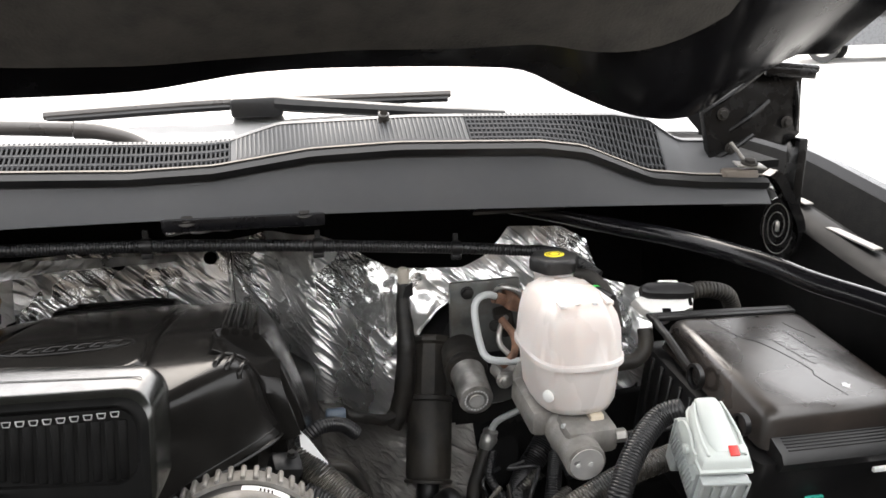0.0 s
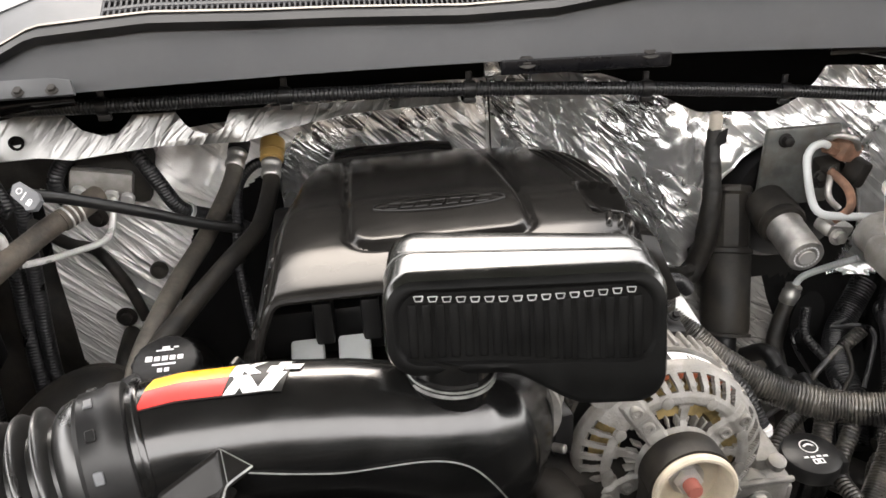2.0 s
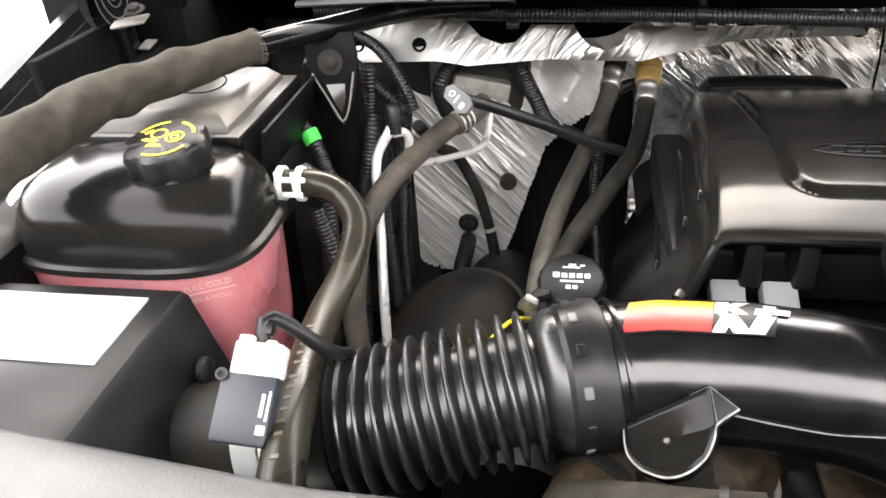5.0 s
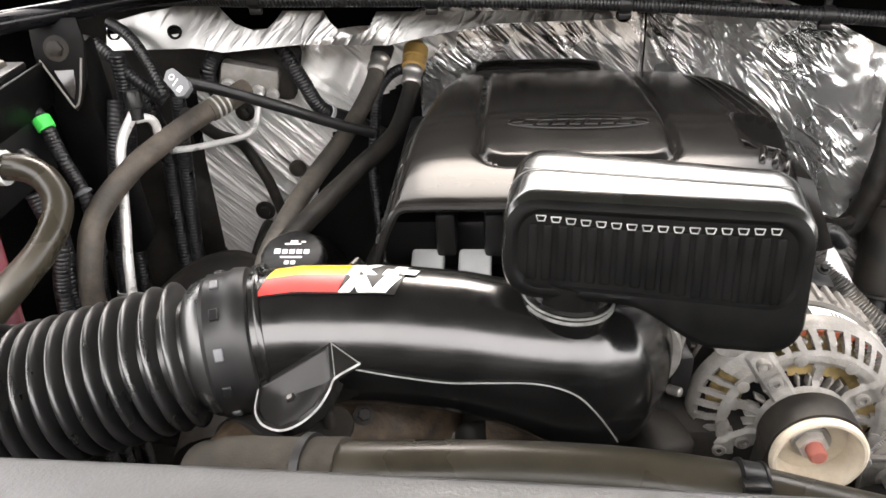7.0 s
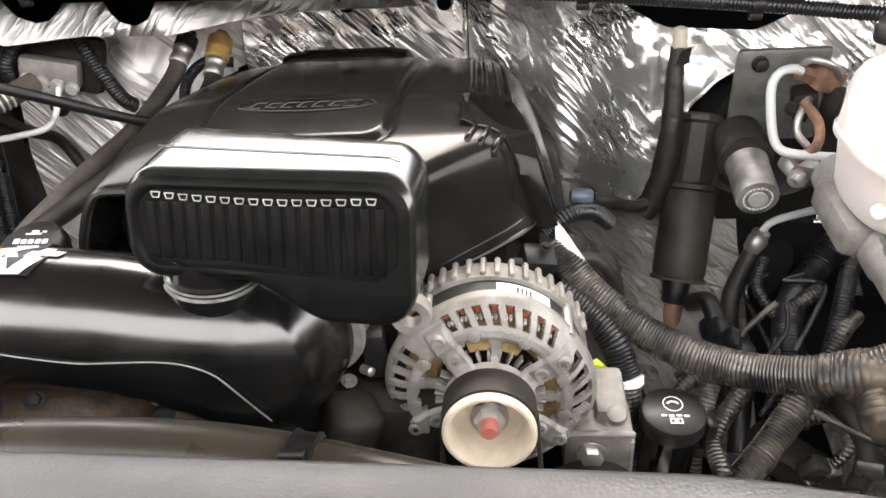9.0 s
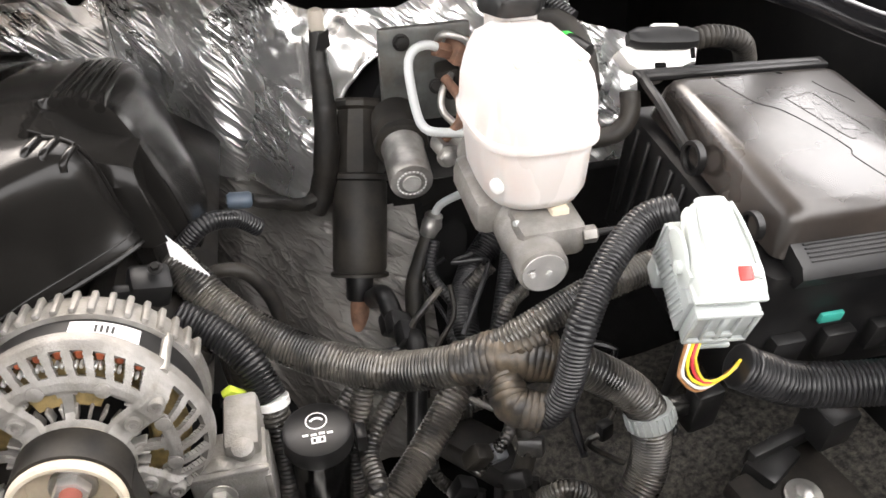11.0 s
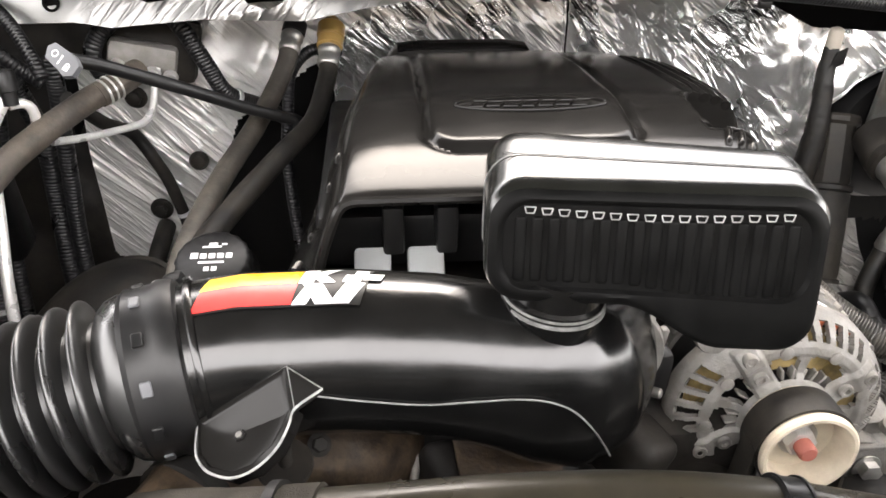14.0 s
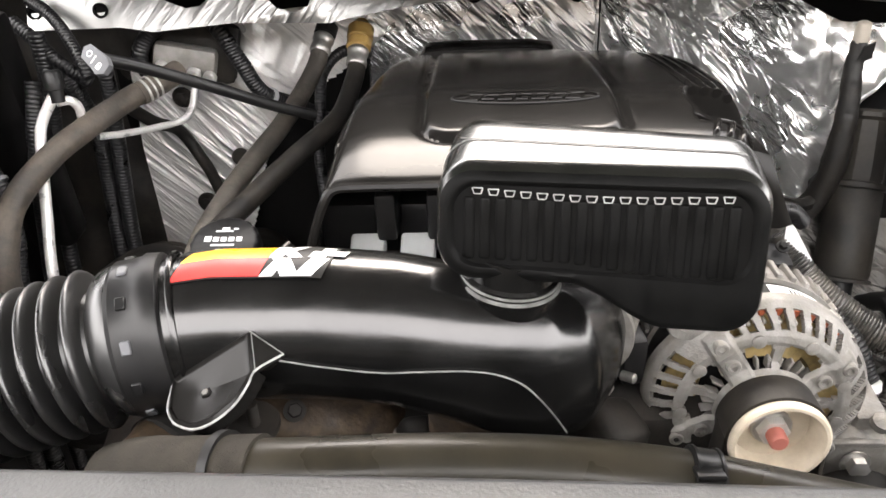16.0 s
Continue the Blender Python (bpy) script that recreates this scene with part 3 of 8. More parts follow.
part("ribs", bm, M_GREY, cowl)
bm = bmesh.new()
loft(bm, [[Vector((x, cowl_y(x) + a, lerp(x, GRILLE) + b)) for a, b in ((0.060, -0.006), (0.057, 0.004), (0.066, 0.007), (0.14, -0.008), (0.24, -0.026), (0.24, -0.036))] for x in span(-0.6, 0.905, 120)])
part("top_edge", bm, M_GREY, cowl)
bm = bmesh.new()
lathe(bm, [(0.008, -0.004), (0.008, 0.010), (0.006, 0.012), (0.004, 0.006)], aim(grille_point(0.408, 0.88), (0, -0.5, 0.8)), 16)
part("washer_nozzle", bm, M_WIPER, cowl)
part("end_cap", rbox(bmesh.new(), (0.050, 0.05, 0.046), pose(0.901, 1.085, 1.326, 0, 0, -8), 0.006), mat("dusty_brown_cap", (0.085, 0.070, 0.055), 0.55, vary=0.35, scale=40, bump=0.3), cowl, "dusty brown end cap of the cowl")
part("end_cap_lip", rbox(bmesh.new(), (0.064, 0.046, 0.005), pose(0.905, 1.080, 1.300, 0, 0, -8), 0.002), M_BLACK, cowl)

# windscreen and wipers
bm = thicken(sheet(bmesh.new(), lambda x, v: Vector((x, 1.36 + 0.95 * v - 0.06 * (x - 0.1) ** 2 * (1 - v), 1.400 + 0.50 * v - 0.03 * (x - 0.1) ** 2)), span(-0.75, 0.97, 24), span(0, 1, 12)), 0.005)
solo("windscreen", bm, M_GLASS, "raked windscreen glass with bright sky reflection", "windscreen", kind="structure")
wiper = thing("wiper", (0.2, 1.42, 1.43), "dusty black windscreen wiper lying at rest", "wiper", "wipers")
tube(bm := bmesh.new(), [(-0.106, 1.42, 1.451), (0.05, 1.42, 1.456), (0.2, 1.42, 1.459), (0.556, 1.43, 1.456)], 0.0075, 8)
part("blade", bm, M_WIPER, wiper)
tube(bm := bmesh.new(), [(-0.10, 1.415, 1.444), (0.2, 1.415, 1.451), (0.55, 1.425, 1.447)], 0.0055, 6)
part("squeegee", bm, M_BLACK, wiper)
rbox(bm := bmesh.new(), (0.085, 0.04, 0.034), pose(0.225, 1.41, 1.450), 0.008)
part("joint", bm, M_BLACK, wiper)
tube(bm := bmesh.new(), [(0.255, 1.40, 1.455), (0.30, 1.395, 1.450), (0.40, 1.39, 1.440), (0.52, 1.385, 1.428), (0.64, 1.38, 1.418)], lambda f: 0.013 - 0.004 * f, 8)
part("arm", bm, M_BLACK, wiper)
wiper = thing("wiper", (-0.1, 1.28, 1.42), "thick dusty wiper arm bending down to its pivot", "wiper", "wipers")
tube(bm := bmesh.new(), [(-0.42, 1.32, 1.462), (-0.2, 1.305, 1.448), (-0.06, 1.30, 1.438), (-0.035, 1.30, 1.436)], 0.011, 10)
part("arm", bm, M_WIPER, wiper)
tube(bm := bmesh.new(), [(-0.033, 1.30, 1.435), (0.0, 1.30, 1.431), (0.04, 1.295, 1.42), (0.07, 1.29, 1.403)], lambda f: 0.013 - 0.003 * f, 10)
part("elbow", bm, M_WIPER, wiper)

# hood, held open
REAR = [(-0.90, 1.57), (-0.80, 1.47), (-0.72, 1.425), (-0.62, 1.44), (-0.50, 1.49), (-0.40, 1.505), (0.05, 1.506), (0.22, 1.526), (0.36, 1.529), (0.60, 1.520), (0.66, 1.510), (0.73, 1.475), (0.82, 1.436),
        (0.90, 1.421), (0.95, 1.43), (1.00, 1.462), (1.08, 1.50), (1.12, 1.52)]


# the rear edge lifts clear of the cowl seal
REAR = [(0.28 + (x - 0.28) * 0.80, 1.523 + (z - 1.523) * 0.80) for x, z in REAR]


def hood_point(x, v, down=0.0):
    run = 1.22 * v
    k = min(1, v * 7)
    k = k * k * (3 - 2 * k)
    z = curve(x, REAR) * (1 - k) + 1.525 * k
    lift = 0.64 * run + 0.08 * v * v
    edge = max(0, (abs(x - 0.1) - 0.88)) * 0.5
    return Vector((x, 1.06 - run, z + lift - edge * k - down))


hood = thing("hood", (0.1, 1.3, 1.5), "raised black hood seen from below", "hood")
part("panel", thicken(sheet(bmesh.new(), hood_point, span(-0.80, 1.02, 90), span(0, 1, 30)), 0.02), M_PAINT, hood, "glossy black painted inner panel")


def pad_point(u, v):
    x = 0.1 + (u - 0.5) * 2 * (0.78 - 0.10 * (1 - min(1, v * 4)))
    lo = 0.055 + 0.03 * math.exp(-((u - 0.25) / 0.15) ** 2) + 0.05 * (abs(u - 0.5) * 2) ** 6
    p = hood_point(x, lo + (0.9 - lo) * v, 0.030)
    p.z += 0.004 * noise.noise(Vector((x * 6, v * 7, 0)))
    return p


part("insulation_pad", thicken(sheet(bmesh.new(), pad_point, span(0, 1, 60), span(0, 1, 40)), 0.012), M_INSUL, hood, "dusty dark felt insulation pad")

# fenders, inner walls; they climb towards the windscreen
rise = lambda y: 0.012 * (y - 0.5) + curve(y, [(0.6, 0.0), (0.9, 0.004), (1.1, 0.045), (1.3, 0.083), (1.5, 0.095)])
for side, name in ((1, "right"), (-1, "left")):
    c = 0.1
    fender = thing("fender", (c + side * 1.0, 0.8, 1.2), "glossy black fender beside the engine bay", "fender", "fenders", kind="structure")
    prof = [(0.90, 0.55), (0.90, 1.16), (0.905, 1.205), (0.925, 1.220), (0.945, 1.222), (0.955, 1.19), (0.985, 1.165), (1.03, 1.168), (1.048, 1.235), (1.055, 1.250), (1.072, 1.250), (1.10, 1.20), (1.115, 1.05), (1.11, 0.6)]
    for piece, i0, i1, stuff in (("inner_wall", 0, 4, M_BLACKSTEEL), ("gutter", 4, 8, M_GUTTER), ("skin", 8, len(prof) - 1, M_PAINT)):
        bm = sheet(bmesh.new(), lambda a, b: Vector((c + side * (prof[int(a)][0] - 0.06 * max(0, 0.6 - b)), b, prof[int(a)][1] + rise(b))), [float(i) for i in range(i0, i1 + 1)], span(-0.05, 1.75, 40))
        part(piece, thicken(bm, 0.004), stuff, fender)
    bm = bmesh.new()
    for i in range(10):
        y = 0.1 + i * 0.15
        rbox(bm, (0.016, 0.09, 0.003), pose(c + side * (0.936 + 0.004 * (i % 3)), y, 1.224 + rise(y), 8, 0, side * (5 - 4 * (i % 3))), 0.001)
    part("seam_flange", bm, M_ALU, fender, "scuffed bare metal flange tabs")

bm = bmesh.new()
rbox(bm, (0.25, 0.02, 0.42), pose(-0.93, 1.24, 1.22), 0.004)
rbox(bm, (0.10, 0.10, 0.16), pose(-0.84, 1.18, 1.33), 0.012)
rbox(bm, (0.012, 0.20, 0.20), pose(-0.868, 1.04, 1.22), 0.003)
part("corner_blocker", bm, M_VOID, fender, "added black panel that keeps the corner beside the hinge dark")

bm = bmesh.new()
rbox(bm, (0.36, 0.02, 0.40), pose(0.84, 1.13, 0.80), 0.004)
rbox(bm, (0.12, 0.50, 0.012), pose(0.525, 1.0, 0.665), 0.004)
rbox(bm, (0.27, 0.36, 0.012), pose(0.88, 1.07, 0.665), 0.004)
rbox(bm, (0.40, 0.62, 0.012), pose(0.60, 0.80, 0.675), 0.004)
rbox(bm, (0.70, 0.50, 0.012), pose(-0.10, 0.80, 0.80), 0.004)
solo("pit_blocker", bm, M_VOID, "added black plates that keep the pit dark and hide the ground", "splash shield", kind="structure")

# panel above the radiator, fan shroud
edge = lambda x: 0.500 - 0.035 * x - 0.25 * max(0, x - 0.30) ** 1.2 + 0.10 * max(0, -x - 0.45)
PROF = [(0.0, -0.055), (0.004, -0.02), (0.001, -0.006), (-0.006, 0.0), (-0.03, 0.003), (-0.12, 0.006), (-0.26, 0.002), (-0.40, -0.01), (-0.55, -0.05), (-0.60, -0.12), (-0.60, -0.45)]
bm = bmesh.new()
sheet(bm, lambda i, x: Vector((x, edge(x) + PROF[int(i)][0], 1.228 + PROF[int(i)][1] - 0.02 * (x - 0.1) ** 2)), [float(i) for i in range(len(PROF))], span(-0.86, 1.06, 60))
solo("radiator_cover", thicken(bm, 0.003), M_RADCOVER, "matt grey plastic cover over the radiator", "radiator cover", kind="structure")
bm = bmesh.new()
rbox(bm, (1.2, 0.05, 0.55), pose(0.05, 0.455, 0.86), 0.01)
solo("fan_shroud", bm, M_BLACK, "black plastic fan shroud behind the radiator", "fan shroud", kind="structure")

# ---- engine ----
block = thing("engine", (0, 1.0, 0.6), "grimy dark engine block below its cover", "engine")
bm = bmesh.new()
rbox(bm, (0.34, 0.55, 0.42), pose(0.03, 1.12, 0.80), 0.02)
part("block", bm, M_DARK, block)
for s in (-1, 1):
    bm = bmesh.new()
    rbox(bm, (0.11, 0.50, 0.09), pose(0.03 + s * 0.19, 1.12, 1.00, 0, s * 38, 0), 0.02)
    part("valve_cover", bm, M_DARK, block)
bm = bmesh.new()
rbox(bm, (0.36, 0.10, 0.30), pose(0.02, 0.80, 0.86), 0.03)
part("timing_cover", bm, M_DARK, block)
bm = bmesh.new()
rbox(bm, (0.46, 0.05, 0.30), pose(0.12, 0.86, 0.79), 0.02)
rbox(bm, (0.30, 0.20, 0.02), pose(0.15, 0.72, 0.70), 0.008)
part("dark_filler", bm, M_VOID, block, "added black filler for the shade behind the alternator")

# cover with ribs, pad and emblem
TOP = [(0.80, 1.140), (0.83, 1.157), (0.845, 1.1660), (0.855, 1.1730), (0.863, 1.1796), (0.871, 1.1838), (0.90, 1.1908), (0.92, 1.1945), (0.937, 1.1970), (0.97, 1.2000), (1.0, 1.2018), (1.03, 1.2008), (1.07, 1.1952), (1.19, 1.176), (1.30, 1.152), (1.38, 1.126), (1.42, 1.105)]
LEFT = [(0.80, -0.225), (0.95, -0.212), (1.2, -0.192), (1.42, -0.165)]
RIGHT = [(0.80, 0.030), (0.83, 0.080), (0.86, 0.124), (0.88, 0.153), (0.91, 0.191), (0.93, 0.212), (0.95, 0.221), (0.995, 0.228), (1.06, 0.24), (1.2, 0.24), (1.42, 0.20)]
# sideways profile: fraction of half width, drop
SIDE_L = [(1.30, 0.225), (1.18, 0.176), (1.06, 0.128), (0.97, 0.086), (0.90, 0.042), (0.85, 0.014), (0.80, 0.0026), (0.5, 0.0), (0.0, 0.0)]
SIDE_R = [(0.0, 0.0), (0.45, 0.0), (0.70, 0.0012), (0.82, 0.0045), (0.90, 0.013), (0.96, 0.033), (1.02, 0.073), (1.09, 0.13), (1.15, 0.20)]
# the front lobe has an upright wall with a small flare at its foot
LOBE = [(0.0, 0.0), (0.45, 0.0), (0.72, 0.001), (0.84, 0.0038), (0.91, 0.0115), (0.955, 0.027), (0.98, 0.045), (1.0, 0.066), (1.015, 0.078), (1.04, 0.089), (1.09, 0.106), (1.15, 0.14)]


def ease(x, a, b):
    t = min(1, max(0, (x - a) / (b - a)))
    return t * t * (3 - 2 * t)


def side_drop(f, y):
    k = ease(y, 0.955, 1.0)
    return (1 - k) * curve(f, LOBE) + k * curve(f, SIDE_R)


def rounded(x, y, hx, y0, y1, r):
    """Distance to the outline of a rounded rectangle."""
    dx, dy = abs(x) - hx + r, abs(y - (y0 + y1) / 2) - (y1 - y0) / 2 + r
    return math.hypot(max(dx, 0), max(dy, 0)) + min(max(dx, dy), 0) - r


def cover_z(x, y):
    z = curve(y, TOP)
    d = rounded(x + 0.005, y, 0.098, 0.925, 1.50, 0.03)
    z -= 0.0055 * math.exp(-(d / 0.0045) ** 2)
    z += 0.003 * (1 / (1 + math.exp(d * 500)))
    return z


def cover_point(s, y):
    """s from -1 to 1 across the cover."""
    if s < 0:
        k = -s
        w = -curve(y, LEFT)
        f = lerp(k, [(0, 0), (0.55, 0.80), (1.0, 1.30)])
        drop = curve(f, SIDE_L[::-1])
        x = -f * w
    else:
        w = curve(y, RIGHT)
        f = lerp(s, [(0, 0), (0.55, 0.78), (1.0, 1.15)])
        x = f * w
        # hollow below the folded strap
        drop = side_drop(f, y) + 0.06 * ease(x, 0.160, 0.176) * ease(y, 0.953, 0.960) * (1 - ease(y, 1.030, 1.036))
    z = cover_z(x, y) - drop
    return Vector((x, y, z))


def cover_keep(s, y):
    p = cover_point(s, y)
    # the front lobe ends at its lip; arch at the front of the cover
    if s > 0 and p.y < 1.0 and p.x > 1.088 * curve(p.y, RIGHT):
        return False
    return not (-0.205 < p.x < 0.09 and p.y < 0.845 + 0.018 * min(1, (p.x + 0.205) / 0.03))


ys = span(0.80, 1.41, 190)
ss = [-1 + 2 * i / 240 for i in range(241)]
cover = thing("engine_cover", (0, 1.1, 1.1), "satin black plastic engine cover with a raised oval emblem", "engine cover")
part("shell", thicken(sheet(bmesh.new(), cover_point, ss, ys, cover_keep), 0.004), M_COVER, cover)
# lip round the arch
def arch_edge(x):
    y = 0.8455 + 0.018 * min(1, (x + 0.205) / 0.03)
    return Vector((x, y, cover_z(x, y) - curve(-x / -curve(y, LEFT), SIDE_L[::-1]) - 0.001 if x < 0 else cover_z(x, y) - 0.001))


tube(bm := bmesh.new(), [(-0.222, 0.815, 1.10), (-0.214, 0.825, 1.143)] + [arch_edge(x) for x in (-0.204, -0.195, -0.185, -0.175, -0.15, -0.10, -0.05, 0.0, 0.05, 0.09)], 0.0045, 8)
part("arch_lip", bm, M_COVER, cover)
# emblem: oval with plain raised bars
def on_cover(bm, lift):
    for v in bm.verts:
        v.co.z += cover_z(v.co.x, v.co.y) + lift + 0.0008
    return bm


oval = [Vector((0.074 * math.cos(2 * math.pi * i / 72), 1.0 + 0.0150 * math.sin(2 * math.pi * i / 72), 0)) for i in range(73)]
emblem = part("emblem", on_cover(tube(bmesh.new(), oval, 0.0012, 6, step=0.002), 0.0003), M_COVER, cover, "oval emblem in relief")
for i, (w, h) in enumerate(((0.013, 0.013), (0.012, 0.010), (0.013, 0.012), (0.011, 0.012), (0.013, 0.012), (0.012, 0.010), (0.014, 0.013))):
    x = -0.051 + i * 0.0168
    rim = [Vector((x + a * w * 0.5 + b * 0.003, 1.0 + b * h * 0.5, 0)) for a, b in ((-1, -1), (1, -1), (1, 1), (-1, 1), (-1, -1))]
    bm = bmesh.new()
    for p, q in zip(rim, rim[1:]):
        tube(bm, [p, q], 0.0009, 5, step=0.003)
    part("raised_bar", on_cover(bm, 0.0004), M_COVER, emblem)
# double lip of the front right lobe
for o, r in ((1.055, 0.0012), (1.086, 0.0030)):
    pts = [(o * curve(y, RIGHT), y, curve(y, TOP) - curve(o, LOBE)) for y in (0.815, 0.832, 0.865, 0.90, 0.92, 0.937, 0.954)]
    part("lip", tube(bmesh.new(), pts, r, 8), M_COVER, cover)


def shoulder(x, y):
    return cover_z(x, y) - side_drop(x / curve(y, RIGHT), y)


# folded strap behind the lobe: level top, sharp fold, slanted front
def folded(name, rows, parent, label="", depth=0.004):
    b2 = bmesh.new()
    g = [[b2.verts.new(p) for p in row] for row in rows]
    for i in range(len(rows) - 1):
        for j in range(len(rows[0]) - 1):
            b2.faces.new((g[i][j], g[i][j + 1], g[i + 1][j + 1], g[i + 1][j]))
    bmesh.ops.recalc_face_normals(b2, faces=b2.faces[:])
    return part(name, thicken(b2, depth), M_COVER, parent, label, smooth=24)


FOLD = [(0.160, 0.978, 1.1945), (0.174, 0.977, 1.188), (0.188, 0.975, 1.172), (0.204, 0.973, 1.160), (0.221, 0.970, 1.155), (0.239, 0.967, 1.151)]
strap = folded("side_strap", [
    [(0.158, 1.037, 1.1940), (0.174, 1.036, 1.186), (0.188, 1.036, 1.173), (0.204, 1.036, 1.163), (0.223, 1.036, 1.156), (0.239, 1.036, 1.149)],
    [(0.159, 0.990, 1.1948), (0.174, 0.987, 1.189), (0.188, 0.985, 1.174), (0.204, 0.983, 1.162), (0.221, 0.980, 1.156), (0.239, 0.977, 1.152)], FOLD], cover, "dark folded strap behind the lobe of the cover")
folded("strap_front", [FOLD[1:],
    [(0.200, 0.966, 1.139), (0.212, 0.962, 1.139), (0.220, 0.960, 1.139), (0.231, 0.957, 1.138), (0.243, 0.956, 1.138)],
    [(0.212, 0.966, 1.107), (0.221, 0.960, 1.107), (0.232, 0.952, 1.111), (0.241, 0.947, 1.113), (0.251, 0.945, 1.117)],
    [(0.220, 0.958, 1.080), (0.227, 0.950, 1.080), (0.237, 0.940, 1.085), (0.249, 0.932, 1.089), (0.259, 0.930, 1.094)]], strap)
part("strap_edge", tube(bmesh.new(), [Vector(p) + Vector((0, -0.001, 0)) for p in FOLD], 0.0011, 8), M_COVER, strap)
# scalloped edge of the lobe: a rolled rim and three short steps down
part("lobe_rim", tube(bmesh.new(), [(x, 0.951, shoulder(x, 0.951) + 0.0008) for x in (0.176, 0.186, 0.196, 0.204, 0.211, 0.216, 0.220, 0.224, 0.230, 0.238)], 0.0020, 8), M_COVER, cover)
for x in (0.174, 0.187, 0.199):
    tube(bm := bmesh.new(), [(x + a, y, shoulder(x + a, y) + c) for a, y, c in ((0.004, 0.950, 0.0), (0.003, 0.946, 0.0010), (0.0, 0.937, 0.0012), (-0.003, 0.929, 0.0010), (-0.004, 0.926, -0.003))], 0.0034, 12, step=0.0015)
    part("rib", bm, M_COVER, cover)
# ridges down the other side wall, cut off at the front
def side_wall(f, y):
    return Vector((f * curve(y, LEFT), y, cover_z(f * curve(y, LEFT), y) - curve(f, SIDE_L[::-1])))


for f, y0 in ((0.872, 0.950), (0.925, 0.954), (0.980, 0.958), (1.037, 0.962)):
    tube(bm := bmesh.new(), [side_wall(f, y) + Vector((0, 0, dz)) for y, dz in ((y0, -0.003), (y0 + 0.003, 0.0004), (y0 + 0.05, 0.0006), (y0 + 0.12, 0.0002), (y0 + 0.20, -0.001), (y0 + 0.28, -0.006))], 0.0034, 10)
    part("rib", bm, M_COVER, cover)
# back wall of the cover with upright flutes
for i in range(4):
    x = 0.170 + i * 0.0125
    tube(bm := bmesh.new(), [(x + a, y, shoulder(x + a, y) + c) for a, y, c in ((0.004, 1.034, -0.004), (0.003, 1.06, -0.002), (0.002, 1.11, -0.002), (0.0, 1.17, -0.002), (-0.003, 1.24, -0.002), (-0.008, 1.31, -0.008))], 0.0052, 10)
    part("flute", bm, M_COVER, cover)
# rear vent shroud
bm = bmesh.new()
loft(bm, [[Vector((x, 1.345 + a, 1.133 + b + h)) for a, b in ((0, -0.02), (0.004, 0.004), (0.012, 0.007), (0.05, 0.004), (0.05, -0.02))] for x, h in ((-0.135, -0.012), (-0.122, 0.003), (-0.09, 0.006), (0.03, 0.006), (0.062, 0.001), (0.072, -0.012))])
vent = part("rear_vent", bm, M_COVER, cover)
for x in (-0.085, -0.050, -0.015, 0.020):
    part("slot", rbox(bmesh.new(), (0.026, 0.004, 0.009), pose(x, 1.3455, 1.131), 0.0015, 2), M_VOID, vent)
# pale blocks seen through the arch
manifold = thing("intake_manifold", (-0.1, 0.9, 1.08), "dark manifold with pale plastic blocks under the cover", "manifold")
bm = bmesh.new()
rbox(bm, (0.30, 0.30, 0.06), pose(-0.06, 1.09, 1.09), 0.01)
part("body", bm, M_BLACK, manifold)
for x in (-0.160, -0.111):
    rbox(bm := bmesh.new(), (0.034, 0.034, 0.022), pose(x + 0.004, 0.900, 1.088, 24), 0.004)
    part("block", bm, M_LIGHTGREY, manifold, "pale grey plastic block")
    rbox(bm := bmesh.new(), (0.02, 0.05, 0.05), pose(x + 0.024, 0.925, 1.125), 0.004)
    part("divider", bm, M_BLACK, manifold)

# intake tube: rounded sections from the bellows to the throttle body
def section(c, rx, rz, way, k=2.0, n=40, tilt=0.0):
    m = aim(c, way)
    return [m @ Vector((a, b, 0)) for a, b in ellipse(rx, rz, n, k)]


SECT = [((-0.290, 0.727, 1.128), 0.056, 0.056, (1, 0.22, 0.05)), ((-0.266, 0.731, 1.130), 0.057, 0.057, (1, 0.18, 0.03)), ((-0.24, 0.734, 1.131), 0.058, 0.058, (1, 0.08, 0.0)), ((-0.17, 0.736, 1.130), 0.058, 0.058, (1, 0, -0.02)),
        ((-0.11, 0.736, 1.123), 0.058, 0.059, (1, 0, -0.06)), ((-0.065, 0.737, 1.1085), 0.058, 0.0635, (1, 0.03, -0.1)), ((-0.035, 0.738, 1.096), 0.058, 0.070, (1, 0.08, -0.12)), ((-0.008, 0.742, 1.085), 0.057, 0.074, (1, 0.22, -0.1)),
        ((0.014, 0.752, 1.080), 0.053, 0.072, (1, 0.6, 0)), ((0.026, 0.772, 1.080), 0.047, 0.064, (0.7, 1, 0)), ((0.031, 0.80, 1.082), 0.046, 0.057, (0.3, 1, 0))]
intake = thing("air_intake_tube", (-0.15, 0.74, 1.07), "glossy black air intake tube with a red and orange sticker", "intake tube")
fine = []
for (c0, a0, b0, w0), (c1, a1, b1, w1) in zip(SECT, SECT[1:]):
    for i in range(6):
        t = i / 6
        fine.append((Vector(c0).lerp(Vector(c1), t), a0 + (a1 - a0) * t, b0 + (b1 - b0) * t, Vector(w0).normalized().lerp(Vector(w1).normalized(), t)))
fine.append((Vector(SECT[-1][0]), SECT[-1][1], SECT[-1][2], Vector(SECT[-1][3])))
bm = loft(bmesh.new(), [section(c, a, b, w) for c, a, b, w in fine])
bmesh.ops.smooth_vert(bm, verts=bm.verts[:], factor=0.5, use_axis_x=True, use_axis_y=True, use_axis_z=True)
part("tube", bm, M_GLOSS, intake)


def on_tube(x, a, out=0.0):
    """A point on the straight run of the tube: a degrees up from the front."""
    t = lerp(x, [(-0.322, 0.0), (-0.11, 1.0)])
